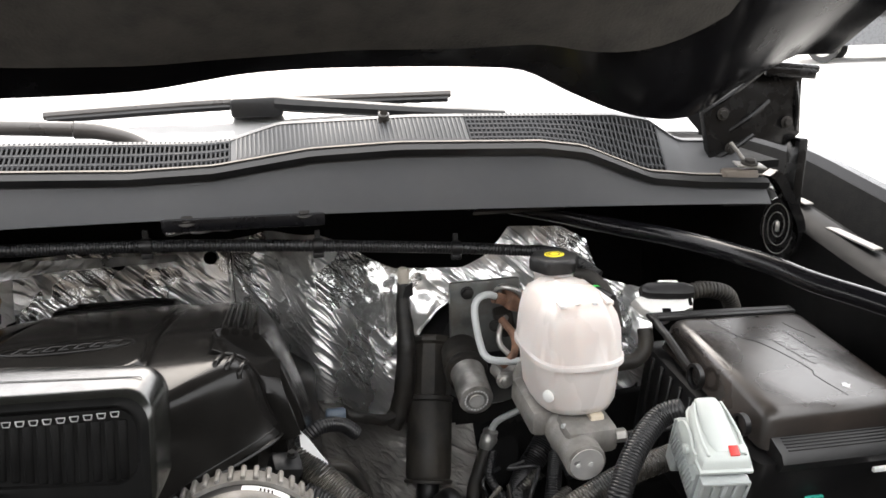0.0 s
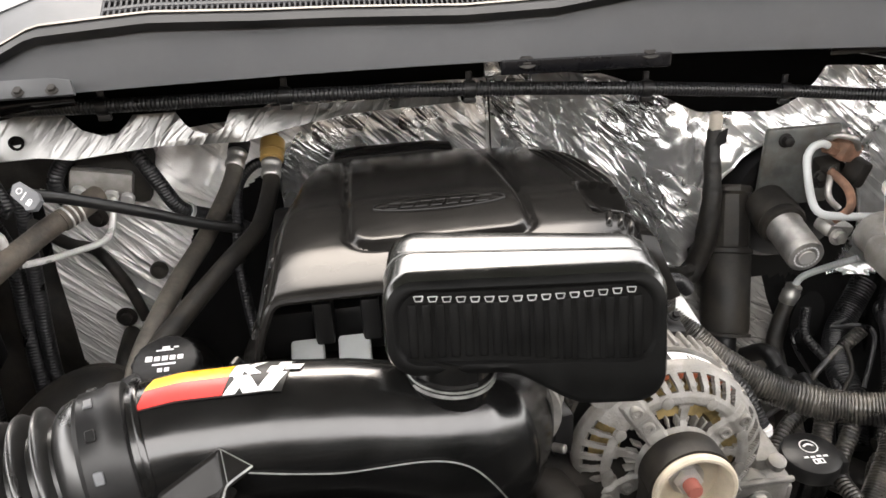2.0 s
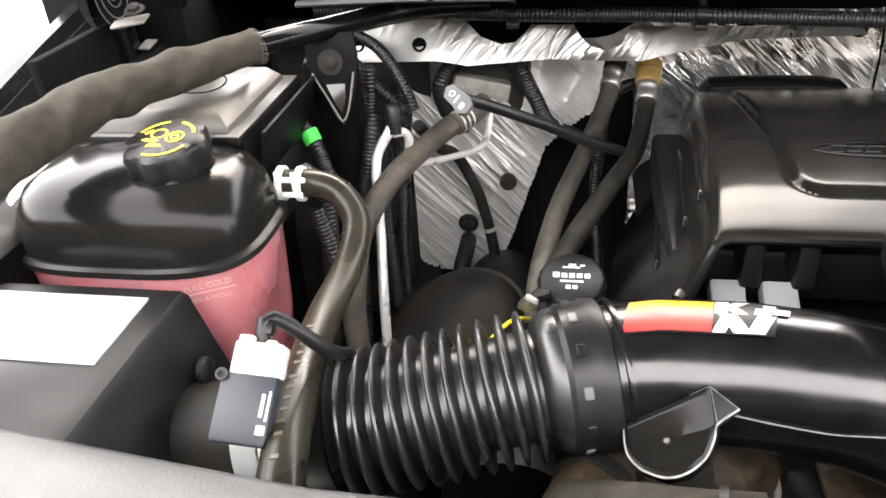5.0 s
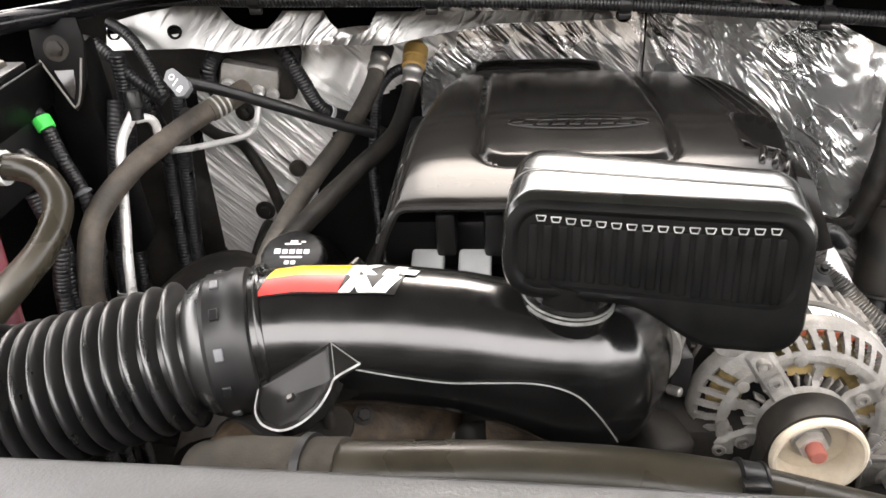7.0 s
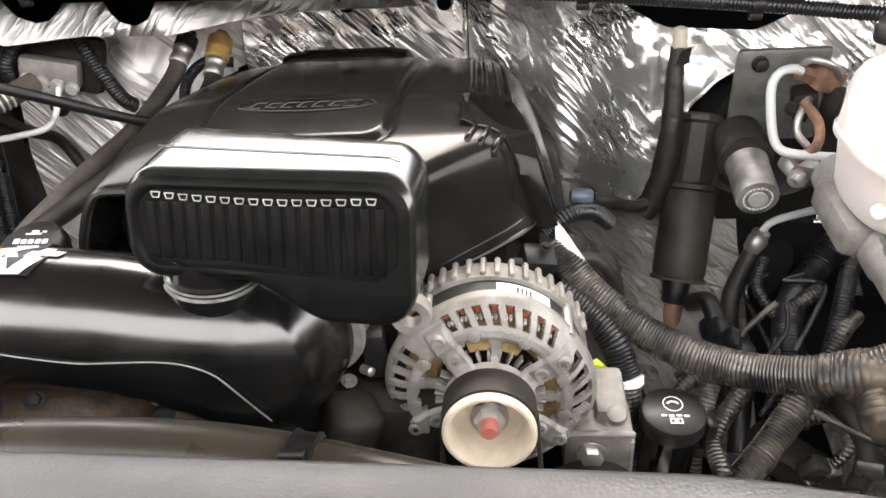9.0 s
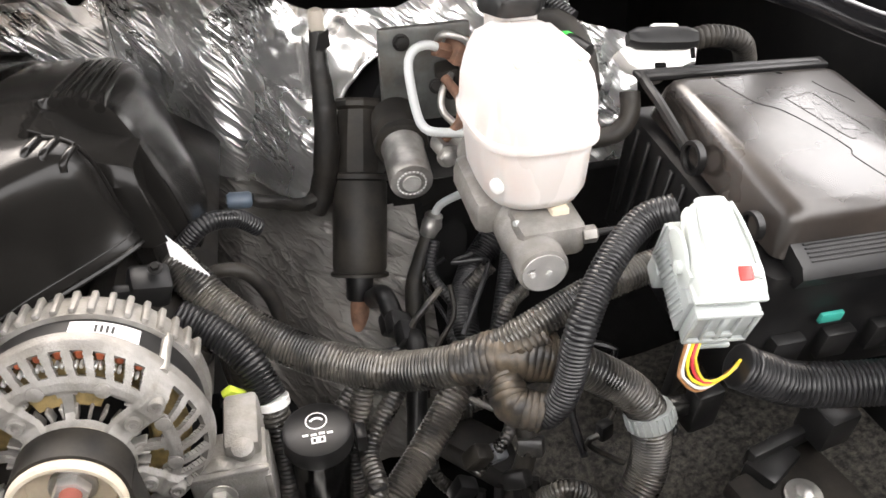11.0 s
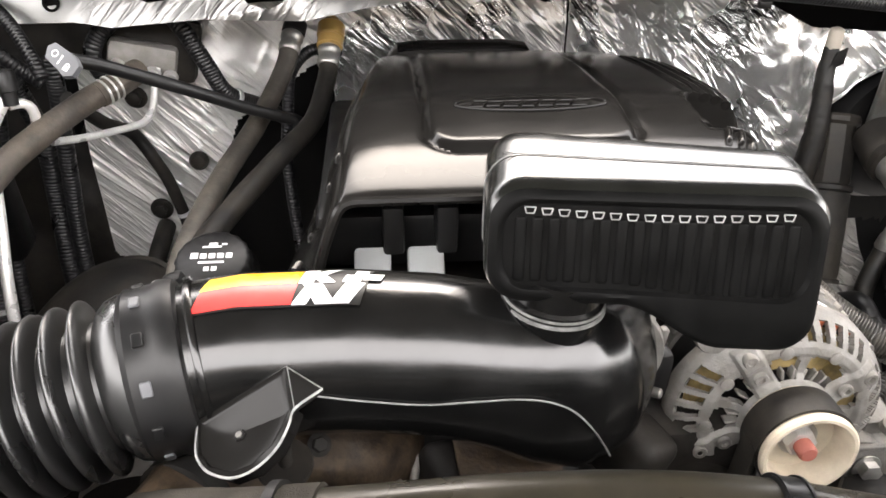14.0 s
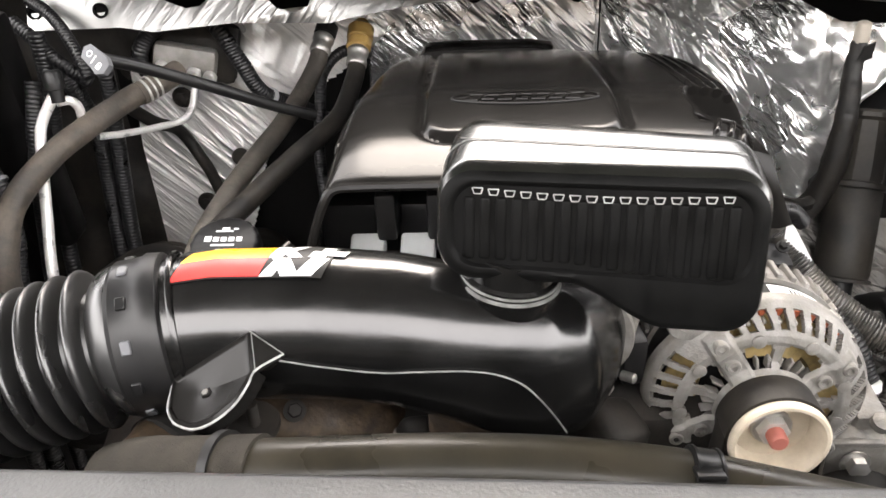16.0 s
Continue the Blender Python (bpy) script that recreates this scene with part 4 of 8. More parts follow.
    c = Vector((x, lerp(x, [(-0.322, 0.722), (-0.285, 0.729), (-0.24, 0.734), (-0.065, 0.737), (-0.035, 0.738), (-0.008, 0.742), (0.014, 0.752)]), lerp(x, [(-0.322, 1.126), (-0.285, 1.128), (-0.24, 1.131), (-0.17, 1.130), (-0.11, 1.123), (-0.065, 1.1085), (-0.035, 1.096), (-0.008, 1.085), (0.014, 1.080)])))
    r = lerp(x, [(-0.322, 0.056), (-0.24, 0.058), (-0.11, 0.059), (-0.065, 0.0605), (-0.035, 0.0625), (0.014, 0.064)]) + out
    return c + Vector((0, -math.cos(radians(a)) * r, math.sin(radians(a)) * r))


def tube_patch(x0, x1, a0, a1, out, slant=0.0):
    return sheet(bmesh.new(), lambda x, a: on_tube(x + slant * (a - a0) / (a1 - a0), a, out), span(x0, x1, 16), span(a0, a1, 8))


sticker = part("sticker", tube_patch(-0.2705, -0.160, 70, 109.5, 0.0006, 0.010), M_BLACK, intake, "sticker with red and orange bars and white shapes")
part("red_bar", tube_patch(-0.269, -0.205, 71.5, 90, 0.0010, 0.004), M_STICK_RED, sticker)
part("orange_bar", tube_patch(-0.266, -0.202, 90.5, 108, 0.0010, 0.004), M_STICK_ORANGE, sticker)
for x0, x1, a0, a1, slant in ((-0.2045, -0.195, 71, 89.5, 0.010), (-0.189, -0.176, 71, 89.5, -0.009), (-0.180, -0.167, 71, 89.5, 0.011), (-0.201, -0.191, 90, 108, 0.004), (-0.186, -0.176, 90, 99.5, -0.007),
                              (-0.193, -0.183, 99, 108, 0.011), (-0.172, -0.160, 90, 99, 0.003), (-0.164, -0.155, 98, 106, 0.002), (-0.158, -0.146, 93, 101, 0.003)):
    part("white_shape", tube_patch(x0, x1, a0, a1, 0.0012, slant), M_STICK_WHITE, sticker)
# seam along the tube
tube(bm := bmesh.new(), [on_tube(-0.190, 11, 0), on_tube(-0.16, 6.5, 0), on_tube(-0.12, 5, 0.0), on_tube(-0.09, 12, 0.0), on_tube(-0.058, 21, 0.0), on_tube(-0.036, 25, 0.0), on_tube(-0.018, 22, 0.0), on_tube(-0.004, 12, 0.001), on_tube(0.008, -4, 0.002), on_tube(0.016, -18, 0.003)], 0.0007, 6)
part("seam", bm, M_SEAM, intake, "scuffed pale moulding seam")
# scooped bracket with a screw: a dished plate, a gusset back to the tube and a scuffed rim
PLATE_RIM = [(-0.266, 0.6754, 1.1263), (-0.2645, 0.658, 1.1225), (-0.2619, 0.6482, 1.1215), (-0.2535, 0.6370, 1.1216), (-0.2382, 0.6288, 1.1244), (-0.2237, 0.6304, 1.1293), (-0.2111, 0.6401, 1.1354), (-0.2045, 0.6542, 1.1406), (-0.2018, 0.6643, 1.1437)]
PEAK, CORNER = (-0.2065, 0.6840, 1.1615), (-0.185, 0.679, 1.146)
centre = Vector((-0.235, 0.660, 1.1325))
b2 = bmesh.new()
outline = [Vector(p) for p in PLATE_RIM + [PEAK]]
levels = []
for k, sink in ((1.0, 0.0), (0.92, 0.0026), (0.8, 0.0034), (0.4, 0.0036)):
    levels.append([b2.verts.new(centre.lerp(p, k) + Vector((0.0004, 0.0004, -1)) * sink) for p in outline])
hub = b2.verts.new(centre - Vector((0, 0, 0.0036)))
for a, b in zip(levels, levels[1:]):
    for k in range(len(outline)):
        q = (k + 1) % len(outline)
        b2.faces.new((a[k], a[q], b[q], b[k]))
for k in range(len(outline)):
    b2.faces.new((levels[-1][k], levels[-1][(k + 1) % len(outline)], hub))
bracket = part("bracket", thicken(b2, 0.003), M_COVER, intake, "dished black bracket wing", smooth=25)
b2 = bmesh.new()
loft(b2, [[Vector(p), Vector(p) + Vector((0.003, 0.006, -0.011))] for p in PLATE_RIM], close=False)
part("skirt", thicken(b2, 0.0015), M_COVER, bracket)
b2 = bmesh.new()
for tri in ((PEAK, CORNER, PLATE_RIM[-1]), (CORNER, (-0.19, 0.70, 1.12), PLATE_RIM[-1]), (PLATE_RIM[0], PEAK, (-0.215, 0.706, 1.135)), (PLATE_RIM[0], (-0.215, 0.706, 1.135), (-0.262, 0.69, 1.115))):
    b2.faces.new([b2.verts.new(p) for p in tri])
part("gusset", thicken(b2, 0.002), M_COVER, intake, smooth=0)
tube(bm := bmesh.new(), [(-0.2728, 0.6719, 1.1234)] + PLATE_RIM + [CORNER], 0.0009, 6, step=0.003)
part("bracket_rim", bm, M_SCUFF, bracket, "pale scuffed rim")
for ends in ((PLATE_RIM[0], PEAK), (PEAK, CORNER), (PEAK, PLATE_RIM[-1])):
    part("fold_edge", tube(bmesh.new(), ends, 0.0005, 5, step=0.01), M_SEAM, bracket)
screw = part("screw", bolt(bmesh.new(), (-0.2350, 0.6565, 1.1288), (-0.29, -0.21, 0.93), 0.0042, 0.0032), M_DARK, intake)
part("socket", lathe(bmesh.new(), [(0.0024, 0.0), (0.0024, 0.0007), (0.001, 0.0008)], aim((-0.2350, 0.6565, 1.1288), (-0.29, -0.21, 0.93)) @ pose(0, 0, 0.0040), 6), M_ALU, screw)
# collar at the bellows
m = aim((-0.290, 0.727, 1.128), (-1, -0.25, -0.06))
part("bead", lathe(bmesh.new(), [(0.057, -0.0225), (0.0600, -0.0215), (0.0606, -0.0195), (0.0600, -0.0175), (0.057, -0.0165)], m, 40, (False, False)), M_GLOSS, intake)
part("collar", lathe(bmesh.new(), [(0.058, -0.012), (0.061, -0.010), (0.0625, 0.0), (0.0605, 0.004), (0.0605, 0.022), (0.057, 0.026)], m, 40), M_BLACK, intake)
for i in range(12):
    a = 2 * math.pi * i / 12
    q = m @ pose(0.0605 * math.cos(a), 0.0605 * math.sin(a), 0.013) @ pose(0, 0, 0, 0, 0, math.degrees(a))
    part("clamp_slot", rbox(bmesh.new(), (0.003, 0.010, 0.007), q, 0.0008, 1), M_MIDGREY if i % 2 else M_BLACK, intake)
# bellows
BEL = [(-0.303, 0.725, 1.126), (-0.35, 0.713, 1.120), (-0.40, 0.702, 1.110), (-0.45, 0.692, 1.100), (-0.495, 0.686, 1.093)]
axis = spline(BEL, 0.0004)
run = [0.0]
for p, q in zip(axis, axis[1:]):
    run.append(run[-1] + (q - p).length)


def along_bellows(d):
    """Centre and heading of the bellows at a distance along its axis."""
    i = min(len(run) - 2, max(0, next((k for k, r in enumerate(run) if r >= d), len(run) - 1) - 1))
    p = axis[i].lerp(axis[i + 1], (d - run[i]) / max(1e-9, run[i + 1] - run[i]))
    return p, (axis[min(i + 12, len(axis) - 1)] - axis[max(i - 12, 0)]).normalized()


RIDGE_STEP, RIDGES, SMOOTH = 0.0146, 11, 0.029
RIDGE_SHAPE = [(0.0, 0.0448), (0.17, 0.0452), (0.24, 0.0492), (0.28, 0.0545), (0.34, 0.0590), (0.42, 0.0614), (0.50, 0.0620), (0.58, 0.0614), (0.66, 0.0590), (0.72, 0.0545), (0.76, 0.0492), (0.83, 0.0452)]
profile = [(0.0, 0.0560), (0.004, 0.0585), (0.012, 0.0590), (0.020, 0.0565), (SMOOTH - 0.004, 0.0520)]
profile += [(SMOOTH + (k + u) * RIDGE_STEP, r) for k in range(RIDGES) for u, r in RIDGE_SHAPE]
profile += [(SMOOTH + RIDGES * RIDGE_STEP, 0.0500), (SMOOTH + RIDGES * RIDGE_STEP + 0.004, 0.0560)]
rings = []
for d, r in profile:
    p, way = along_bellows(min(d, run[-1] - 1e-4))
    p = p + way * max(0.0, d - run[-1])
    m = aim(p, way)
    rings.append([m @ Vector((r * math.cos(2 * math.pi * i / 64), r * math.sin(2 * math.pi * i / 64), 0)) for i in range(64)])
bellows = thing("bellows", (-0.41, 0.70, 1.04), "ribbed black rubber bellows of the air intake", "air duct")
part("ridged_body", loft(bmesh.new(), rings), M_BELLOWS, bellows, smooth=60)
for p, q in ((BEL[-1], BEL[-2]),):
    part("cuff", lathe(bmesh.new(), [(0.050, -0.020), (0.0565, -0.019), (0.0572, -0.017), (0.0572, 0.003), (0.050, 0.006)], aim(p, Vector(q) - Vector(p)), 48), M_BLACK, bellows)

# resonator box on the tube
resonator = thing("resonator_box", (0.03, 0.76, 1.17), "black plastic resonator box with a ribbed front", "resonator")
FRONT = aim((0.032, 0.713, 1.2235), (-0.115, -0.94, 0.26))   # x across, y up the face, z outwards


def face_outline(grow=0.0, level=False):
    """Outline of the box front; unless level, the bottom edge steps down towards one end."""
    pts = []
    w, h, r = 0.109 + grow, 0.036 + grow, 0.024 + grow * 0.5
    for cx, cy, a0 in ((w - r, h - r, 0), (-w + r, h - r, 90), (-w + r, -h + r, 180), (w - r, -h + r, 270)):
        if a0 == 270:
            pts += [(x, -h) for x in span(-w + r + 0.005, w - r - 0.005, 24)]
        pts += [(cx + r * math.cos(radians(a0 + i * 11.25)), cy + r * math.sin(radians(a0 + i * 11.25))) for i in range(9)]
    if level:
        return [(x, y - (0.005 + 0.03 * max(0, x + 0.05) if y < 0 else 0)) for x, y in pts]
    return [(x, y - (0.029 * ease(x, -0.02, 0.05) + 0.006) * ease(-y, -0.004, 0.012)) for x, y in pts]


def taper(x):
    """The box is shallower at its lower end."""
    return 1.18 - 1.5 * (x + 0.109)


def box_ring(depth, grow, lift=0.0, level=False):
    return [FRONT @ Vector((x, y + lift * (taper(x) if depth > 0.02 else 1), -depth * (taper(x) if depth > 0.02 else 1))) for x, y in face_outline(grow, level)]


# keep the face's x axis to the right and its y axis up
if FRONT.col[0].x < 0:
    FRONT = FRONT @ Matrix.Diagonal((-1, -1, 1, 1))
if FRONT.col[1].z < 0:
    FRONT = FRONT @ Matrix.Diagonal((-1, -1, 1, 1))
rings = [box_ring(0.0042, -0.0105, 0, True), box_ring(0.0008, -0.0085, 0, True), box_ring(0.0, -0.0065), box_ring(0.0012, -0.0036), box_ring(0.0036, -0.0008), box_ring(0.007, 0.0012, 0.0012), box_ring(0.0105, 0.002, 0.0026),
         box_ring(0.014, 0.002, 0.0038), box_ring(0.030, 0.002, 0.0088), box_ring(0.054, 0.002, 0.0160), box_ring(0.066, 0.0015, 0.0192), box_ring(0.074, -0.001, 0.0208), box_ring(0.080, -0.006, 0.0212), box_ring(0.084, -0.013, 0.0204), box_ring(0.086, -0.020, 0.0190)]
part("shell", loft(bmesh.new(), rings[4:], cap=(False, True)), M_BOX, resonator)
part("front_panel", loft(bmesh.new(), rings[:5], cap=(True, False)), M_BOX_FACE, resonator, "matt black ribbed front")
ring = [FRONT @ Vector((x, y + 0.0108 * taper(x), -0.036 * taper(x))) for x, y in face_outline(0.0024)]
part("seam", tube(bmesh.new(), ring[6:21], 0.0005, 6), M_SEAM, resonator, "scuffed parting seam")
for i in range(17):
    x = -0.0875 + i * 0.0109
    drop = max(0, min(1, (x + 0.02) / 0.05))
    bm = bmesh.new()
    rbox(bm, (0.0082, 0.045 + 0.006 * drop, 0.008), FRONT @ pose(x, -0.005 - 0.003 * drop, -0.0064), 0.0026, 3)
    part("rib", bm, M_BOX_FACE, resonator)
for i in range(16):
    x = -0.0820 + i * 0.0109
    y = 0.0215 - 0.003 * math.sin(math.pi * i / 15)
    loop = [FRONT @ Vector((x + a, y + b, -0.0025)) for a, b in ((-0.0036, 0.002), (0.0036, 0.002), (0.0024, -0.002), (-0.0024, -0.002), (-0.0036, 0.002))]
    bm = bmesh.new()
    for p, q in zip(loop, loop[1:]):
        tube(bm, [p, q], 0.00045, 5, step=0.002)
    part("slot_rim", bm, M_SCUFF, resonator, "scuffed slot rim")
# neck between box and tube
neck = aim((-0.026, 0.742, 1.1615), (0.10, 0.02, 1))
part("neck", lathe(bmesh.new(), [(0.036, -0.02), (0.0370, -0.012), (0.0375, -0.004), (0.037, 0.001), (0.0365, 0.004), (0.0365, 0.010), (0.034, 0.012), (0.032, 0.03)], neck, 40), M_GLOSS, resonator)
for h, r in ((0.0022, 0.0385), (0.0062, 0.0372)):
    part("neck_ring", lathe(bmesh.new(), [(0.034, h), (r, h + 0.0004), (r, h + 0.0020), (0.034, h + 0.0026)], neck, 40, (False, False)), M_SEAM, resonator)
# throttle body
throttle = thing("throttle_body", (0.06, 0.80, 1.05), "cast aluminium throttle body behind the intake tube", "throttle body")
m = aim((0.030, 0.782, 1.078), (0.25, 1, 0))
part("flange", lathe(bmesh.new(), [(0.044, 0), (0.0500, 0.002), (0.0505, 0.004), (0.0505, 0.009), (0.046, 0.012), (0.046, 0.05)], m, 36), M_ALU, throttle)
part("clip", rbox(bmesh.new(), (0.007, 0.008, 0.020), pose(0.079, 0.782, 1.090, 0, 8, 10), 0.002), M_ALU, throttle)
part("stud", lathe(bmesh.new(), [(0.0045, 0), (0.0045, 0.012), (0.003, 0.013)], aim((0.074, 0.778, 1.036), (0.7, -0.6, 0.2)), 14), M_STEEL, throttle)
rbox(bm := bmesh.new(), (0.022, 0.04, 0.05), pose(0.082, 0.80, 1.045, 0, 0, 10), 0.006)
part("motor_housing", bm, M_BLACK, throttle)
part("bolt", bolt(bmesh.new(), (0.060, 0.776, 1.024), (0.1, -1, 0.1), 0.005), M_ALU, throttle)

# alternator
AX = Vector((0, -1, 0.07)).normalized()
AC = Vector((0.189, 0.762, 1.017))
am = aim(AC, AX)     # z points to the front
if am.col[0].x < 0:
    am = am @ Matrix.Diagonal((-1, -1, 1, 1))
am = am @ Matrix.Diagonal((1.035, 1.035, 1, 1))
alt = thing("alternator", (0.19, 0.8, 0.93), "dusty cast aluminium alternator with a cream pulley", "alternator")


def alt_ring(r, h, n=96, lobes=0.0):
    return [am @ Vector((r * (1 + lobes * math.cos(4 * 2 * math.pi * i / n + 0.7)) * math.cos(2 * math.pi * i / n), r * (1 + lobes * math.cos(4 * 2 * math.pi * i / n + 0.7)) * math.sin(2 * math.pi * i / n), h)) for i in range(n)]


part("stator", loft(bmesh.new(), [alt_ring(0.085, -0.062), alt_ring(0.085, -0.024), alt_ring(0.070, -0.023)]), M_BLACK, alt)
part("winding", loft(bmesh.new(), [alt_ring(0.074, -0.04), alt_ring(0.076, -0.022), alt_ring(0.068, -0.018), alt_ring(0.048, -0.018), alt_ring(0.04, -0.03)]), M_WINDING, alt)
# front housing: rim ring, hub, spokes and fins leave real openings
SLOTS = [(48 + k * 9.3, 0.0735, 0.0865, 2.6) for k in range(8)] + [(148 + k * 9.5, 0.0715, 0.0872, 3.1) for k in range(7)] + [(-30 + k * 11, 0.0710, 0.0872, 3.6) for k in range(6)] + [(232 + k * 10, 0.075, 0.086, 2.4) for k in range(9)]
SPOKES = ((124, 9.5), (32, 9.5), (205, 9), (325, 9), (83, 2.2), (164, 2.2), (0, 2.2), (265, 8))


def open_at(a, r):
    """Openings of the cast front: slots round the rim, windows between the spokes."""
    for c, lo, hi, w in SLOTS:
        d = (a - c - (r - 0.08) * 260 + 180) % 360 - 180
        if lo < r < hi and abs(d) < w:
            return True
    if 0.0395 < r < 0.066:
        near = min(abs((a - c + 180) % 360 - 180) - w * 0.058 / r for c, w in SPOKES)
        scallop = 0.0018 * abs(math.sin(radians(a * 9)))
        return near > 1.5 and r < 0.0640 - scallop * 2 - (0.004 if near < 4 else 0)
    return False


CAST = [(0.030, 0.011), (0.036, 0.0105), (0.039, 0.005), (0.044, 0.002), (0.060, 0.002), (0.064, 0.0045), (0.070, 0.004), (0.078, 0.0), (0.086, -0.007), (0.0905, -0.014), (0.0915, -0.020), (0.0915, -0.036)]
rr_ = [0.030, 0.033, 0.036, 0.038] + span(0.0395, 0.0880, 48) + [0.0895, 0.0905, 0.0912, 0.0915, 0.0916]


def cast_point(a, r):
    h = lerp(r, CAST[:10]) if r < 0.0905 else lerp(r, [(0.0905, -0.014), (0.0912, -0.016), (0.0915, -0.019), (0.0916, -0.024)])
    for c, w in SPOKES:
        d = abs((a - c + 180) % 360 - 180) * r / 0.058
        if 0.036 < r < 0.082 and w > 5:
            h += 0.0045 * max(0, min(1, (w + 1.5 - d) / 3))
    k = 1 + 0.022 * math.cos(4 * radians(a) + 0.7) * max(0, (r - 0.07) / 0.02)
    return am @ Vector((r * k * math.cos(radians(a)), r * k * math.sin(radians(a)), h + 0.0006 * noise.noise(Vector((r * 90, a * 0.09, 1)))))


part("front_housing", thicken(sheet(bmesh.new(), cast_point, span(0, 360, 600), rr_, lambda a, r: not open_at(a, r)), 0.005), M_ALU, alt, "cast front housing with cooling slots")
for deg in (124, 32, 205, 325):
    a = radians(deg)
    for rr in (0.052, 0.073):
        part("boss", lathe(bmesh.new(), [(0.0062, 0), (0.0062, 0.0085), (0.0052, 0.0098), (0.0030, 0.0098), (0.0026, 0.006)], am @ pose(rr * math.cos(a), rr * math.sin(a), 0.0), 16), M_ALU, alt)
for deg in (62, 100, 146, 185, 345, 18):
    a = radians(deg)
    part("boss", lathe(bmesh.new(), [(0.0058, 0), (0.0058, 0.0052), (0.0048, 0.0058), (0.0, 0.0058)], am @ pose(0.0655 * math.cos(a), 0.0655 * math.sin(a), 0.0), 16), M_ALU, alt)
for i in range(30):
    a = 2 * math.pi * (i + 0.5) / 30
    q = am @ pose(0.044 * math.cos(a), 0.044 * math.sin(a), -0.002) @ pose(0, 0, 0, 0, 0, (i + 0.5) * 12)
    part("inner_fin", rbox(bmesh.new(), (0.012, 0.0024, 0.010), q @ pose(-0.002, 0, 0), 0.0008, 1), M_ALU, alt)
for i in range(8):
    deg = 49 + i * 9.3
    a = radians(deg)
    q = am @ pose(0.0815 * math.cos(a), 0.0815 * math.sin(a), -0.013) @ pose(0, 0, 0, 0, 0, deg)
    coil = part("coil", rbox(bmesh.new(), (0.009, 0.0075, 0.006), q @ pose(0.002, 0, 0), 0.002, 1), M_COPPER, alt, "copper coil end")
    for e in (-0.0018, 0.0018):
        part("coil_pin", rbox(bmesh.new(), (0.004, 0.0026, 0.008), q @ pose(-0.0055, e, 0.003), 0.001, 1), M_ALU_SMOOTH, coil)
for a0, a1 in ((59, 80), (86, 110)):
    part("winding_plate", thicken(sheet(bmesh.new(), lambda a, r: am @ Vector((r * math.cos(radians(a)), r * math.sin(radians(a)), -0.0055)), span(a0, a1, 12), span(0.046, 0.066, 4)), 0.002), M_WINDING, alt, "tan varnished winding plate")
# rear housing
part("rear_housing", loft(bmesh.new(), [alt_ring(0.060, -0.100), alt_ring(0.078, -0.095), alt_ring(0.086, -0.086), alt_ring(0.089, -0.076), alt_ring(0.089, -0.055), alt_ring(0.081, -0.054)]), M_ALU, alt)
for i in range(18):
    a = radians(20 + i * 8.1)
    q = am @ pose(0.089 * math.cos(a), 0.089 * math.sin(a), -0.071) @ pose(0, 0, 0, 0, 0, 20 + i * 8.1)
    part("rear_fin", rbox(bmesh.new(), (0.008, 0.0055, 0.028), q, 0.002, 2), M_ALU, alt)
for deg in (128, 38, 215, 320):
    a = radians(deg)
    part("through_bolt", lathe(bmesh.new(), [(0.0042, -0.06), (0.0042, -0.012)], am @ pose(0.086 * math.cos(a), 0.086 * math.sin(a), 0), 12), M_STEEL, alt)
b2 = sheet(bmesh.new(), lambda a, h: am @ Vector((0.0858 * math.cos(radians(a)), 0.0858 * math.sin(radians(a)), h)), span(52, 85, 12), span(-0.050, -0.031, 3))
part("label", b2, M_STICK_WHITE, alt, "white printed label")
b2 = bmesh.new()
for k in range(4):
    sheet(b2, lambda a, h: am @ Vector((0.0861 * math.cos(radians(a)), 0.0861 * math.sin(radians(a)), h)), span(72 - k * 2.6, 73.4 - k * 2.6, 1), span(-0.046, -0.036, 1))
part("label_bar", b2, M_BLACK, alt)
# mounting ears
for (dx, dz), s in (((-0.064, 0.076), 0.95), ((0.088, -0.062), 1.1), ((-0.074, -0.072), 1.0)):
    q = am @ pose(dx, dz, -0.006)
    part("ear", lathe(bmesh.new(), [(0.0085 * s, -0.016), (0.018 * s, -0.016), (0.019 * s, -0.013), (0.019 * s, -0.004), (0.0175 * s, -0.001), (0.0095 * s, -0.001), (0.0085 * s, -0.003), (0.0085 * s, -0.016)], q, 28, (False, False)), M_ALU, alt)
for dx, dz in ((0.088, -0.062), (-0.074, -0.072)):
    part("bolt", bolt(bmesh.new(), am @ Vector((dx, dz, 0.004)), AX, 0.010, 0.010, 1.35), M_STEEL, alt)
# pulley and shaft
pulley = part("pulley", lathe(bmesh.new(), [(0.030, 0.008), (0.0370, 0.010), (0.0370, 0.044), (0.0388, 0.046), (0.0388, 0.050), (0.0370, 0.052), (0.0345, 0.052), (0.033, 0.050), (0.030, 0.028), (0.014, 0.026)], am, 56), M_CREAM, alt, "dusty cream belt pulley")
part("belt", lathe(bmesh.new(), [(0.0373, 0.014), (0.0400, 0.014), (0.0400, 0.043), (0.0373, 0.043)], am, 48, (False, False)), M_RUBBER, pulley, "black ribbed drive belt")
part("nut", lathe(bmesh.new(), [(0.0130, 0.024), (0.0130, 0.036), (0.0115, 0.038), (0.008, 0.038)], am, 6), M_ALU_SMOOTH, pulley)
part("washer", lathe(bmesh.new(), [(0.0160, 0.025), (0.0160, 0.030), (0.0150, 0.031)], am, 28), M_STEEL, pulley)
part("shaft_end", lathe(bmesh.new(), [(0.0075, 0.03), (0.0075, 0.048), (0.006, 0.050)], am, 20), M_RED, pulley, "red painted shaft end")

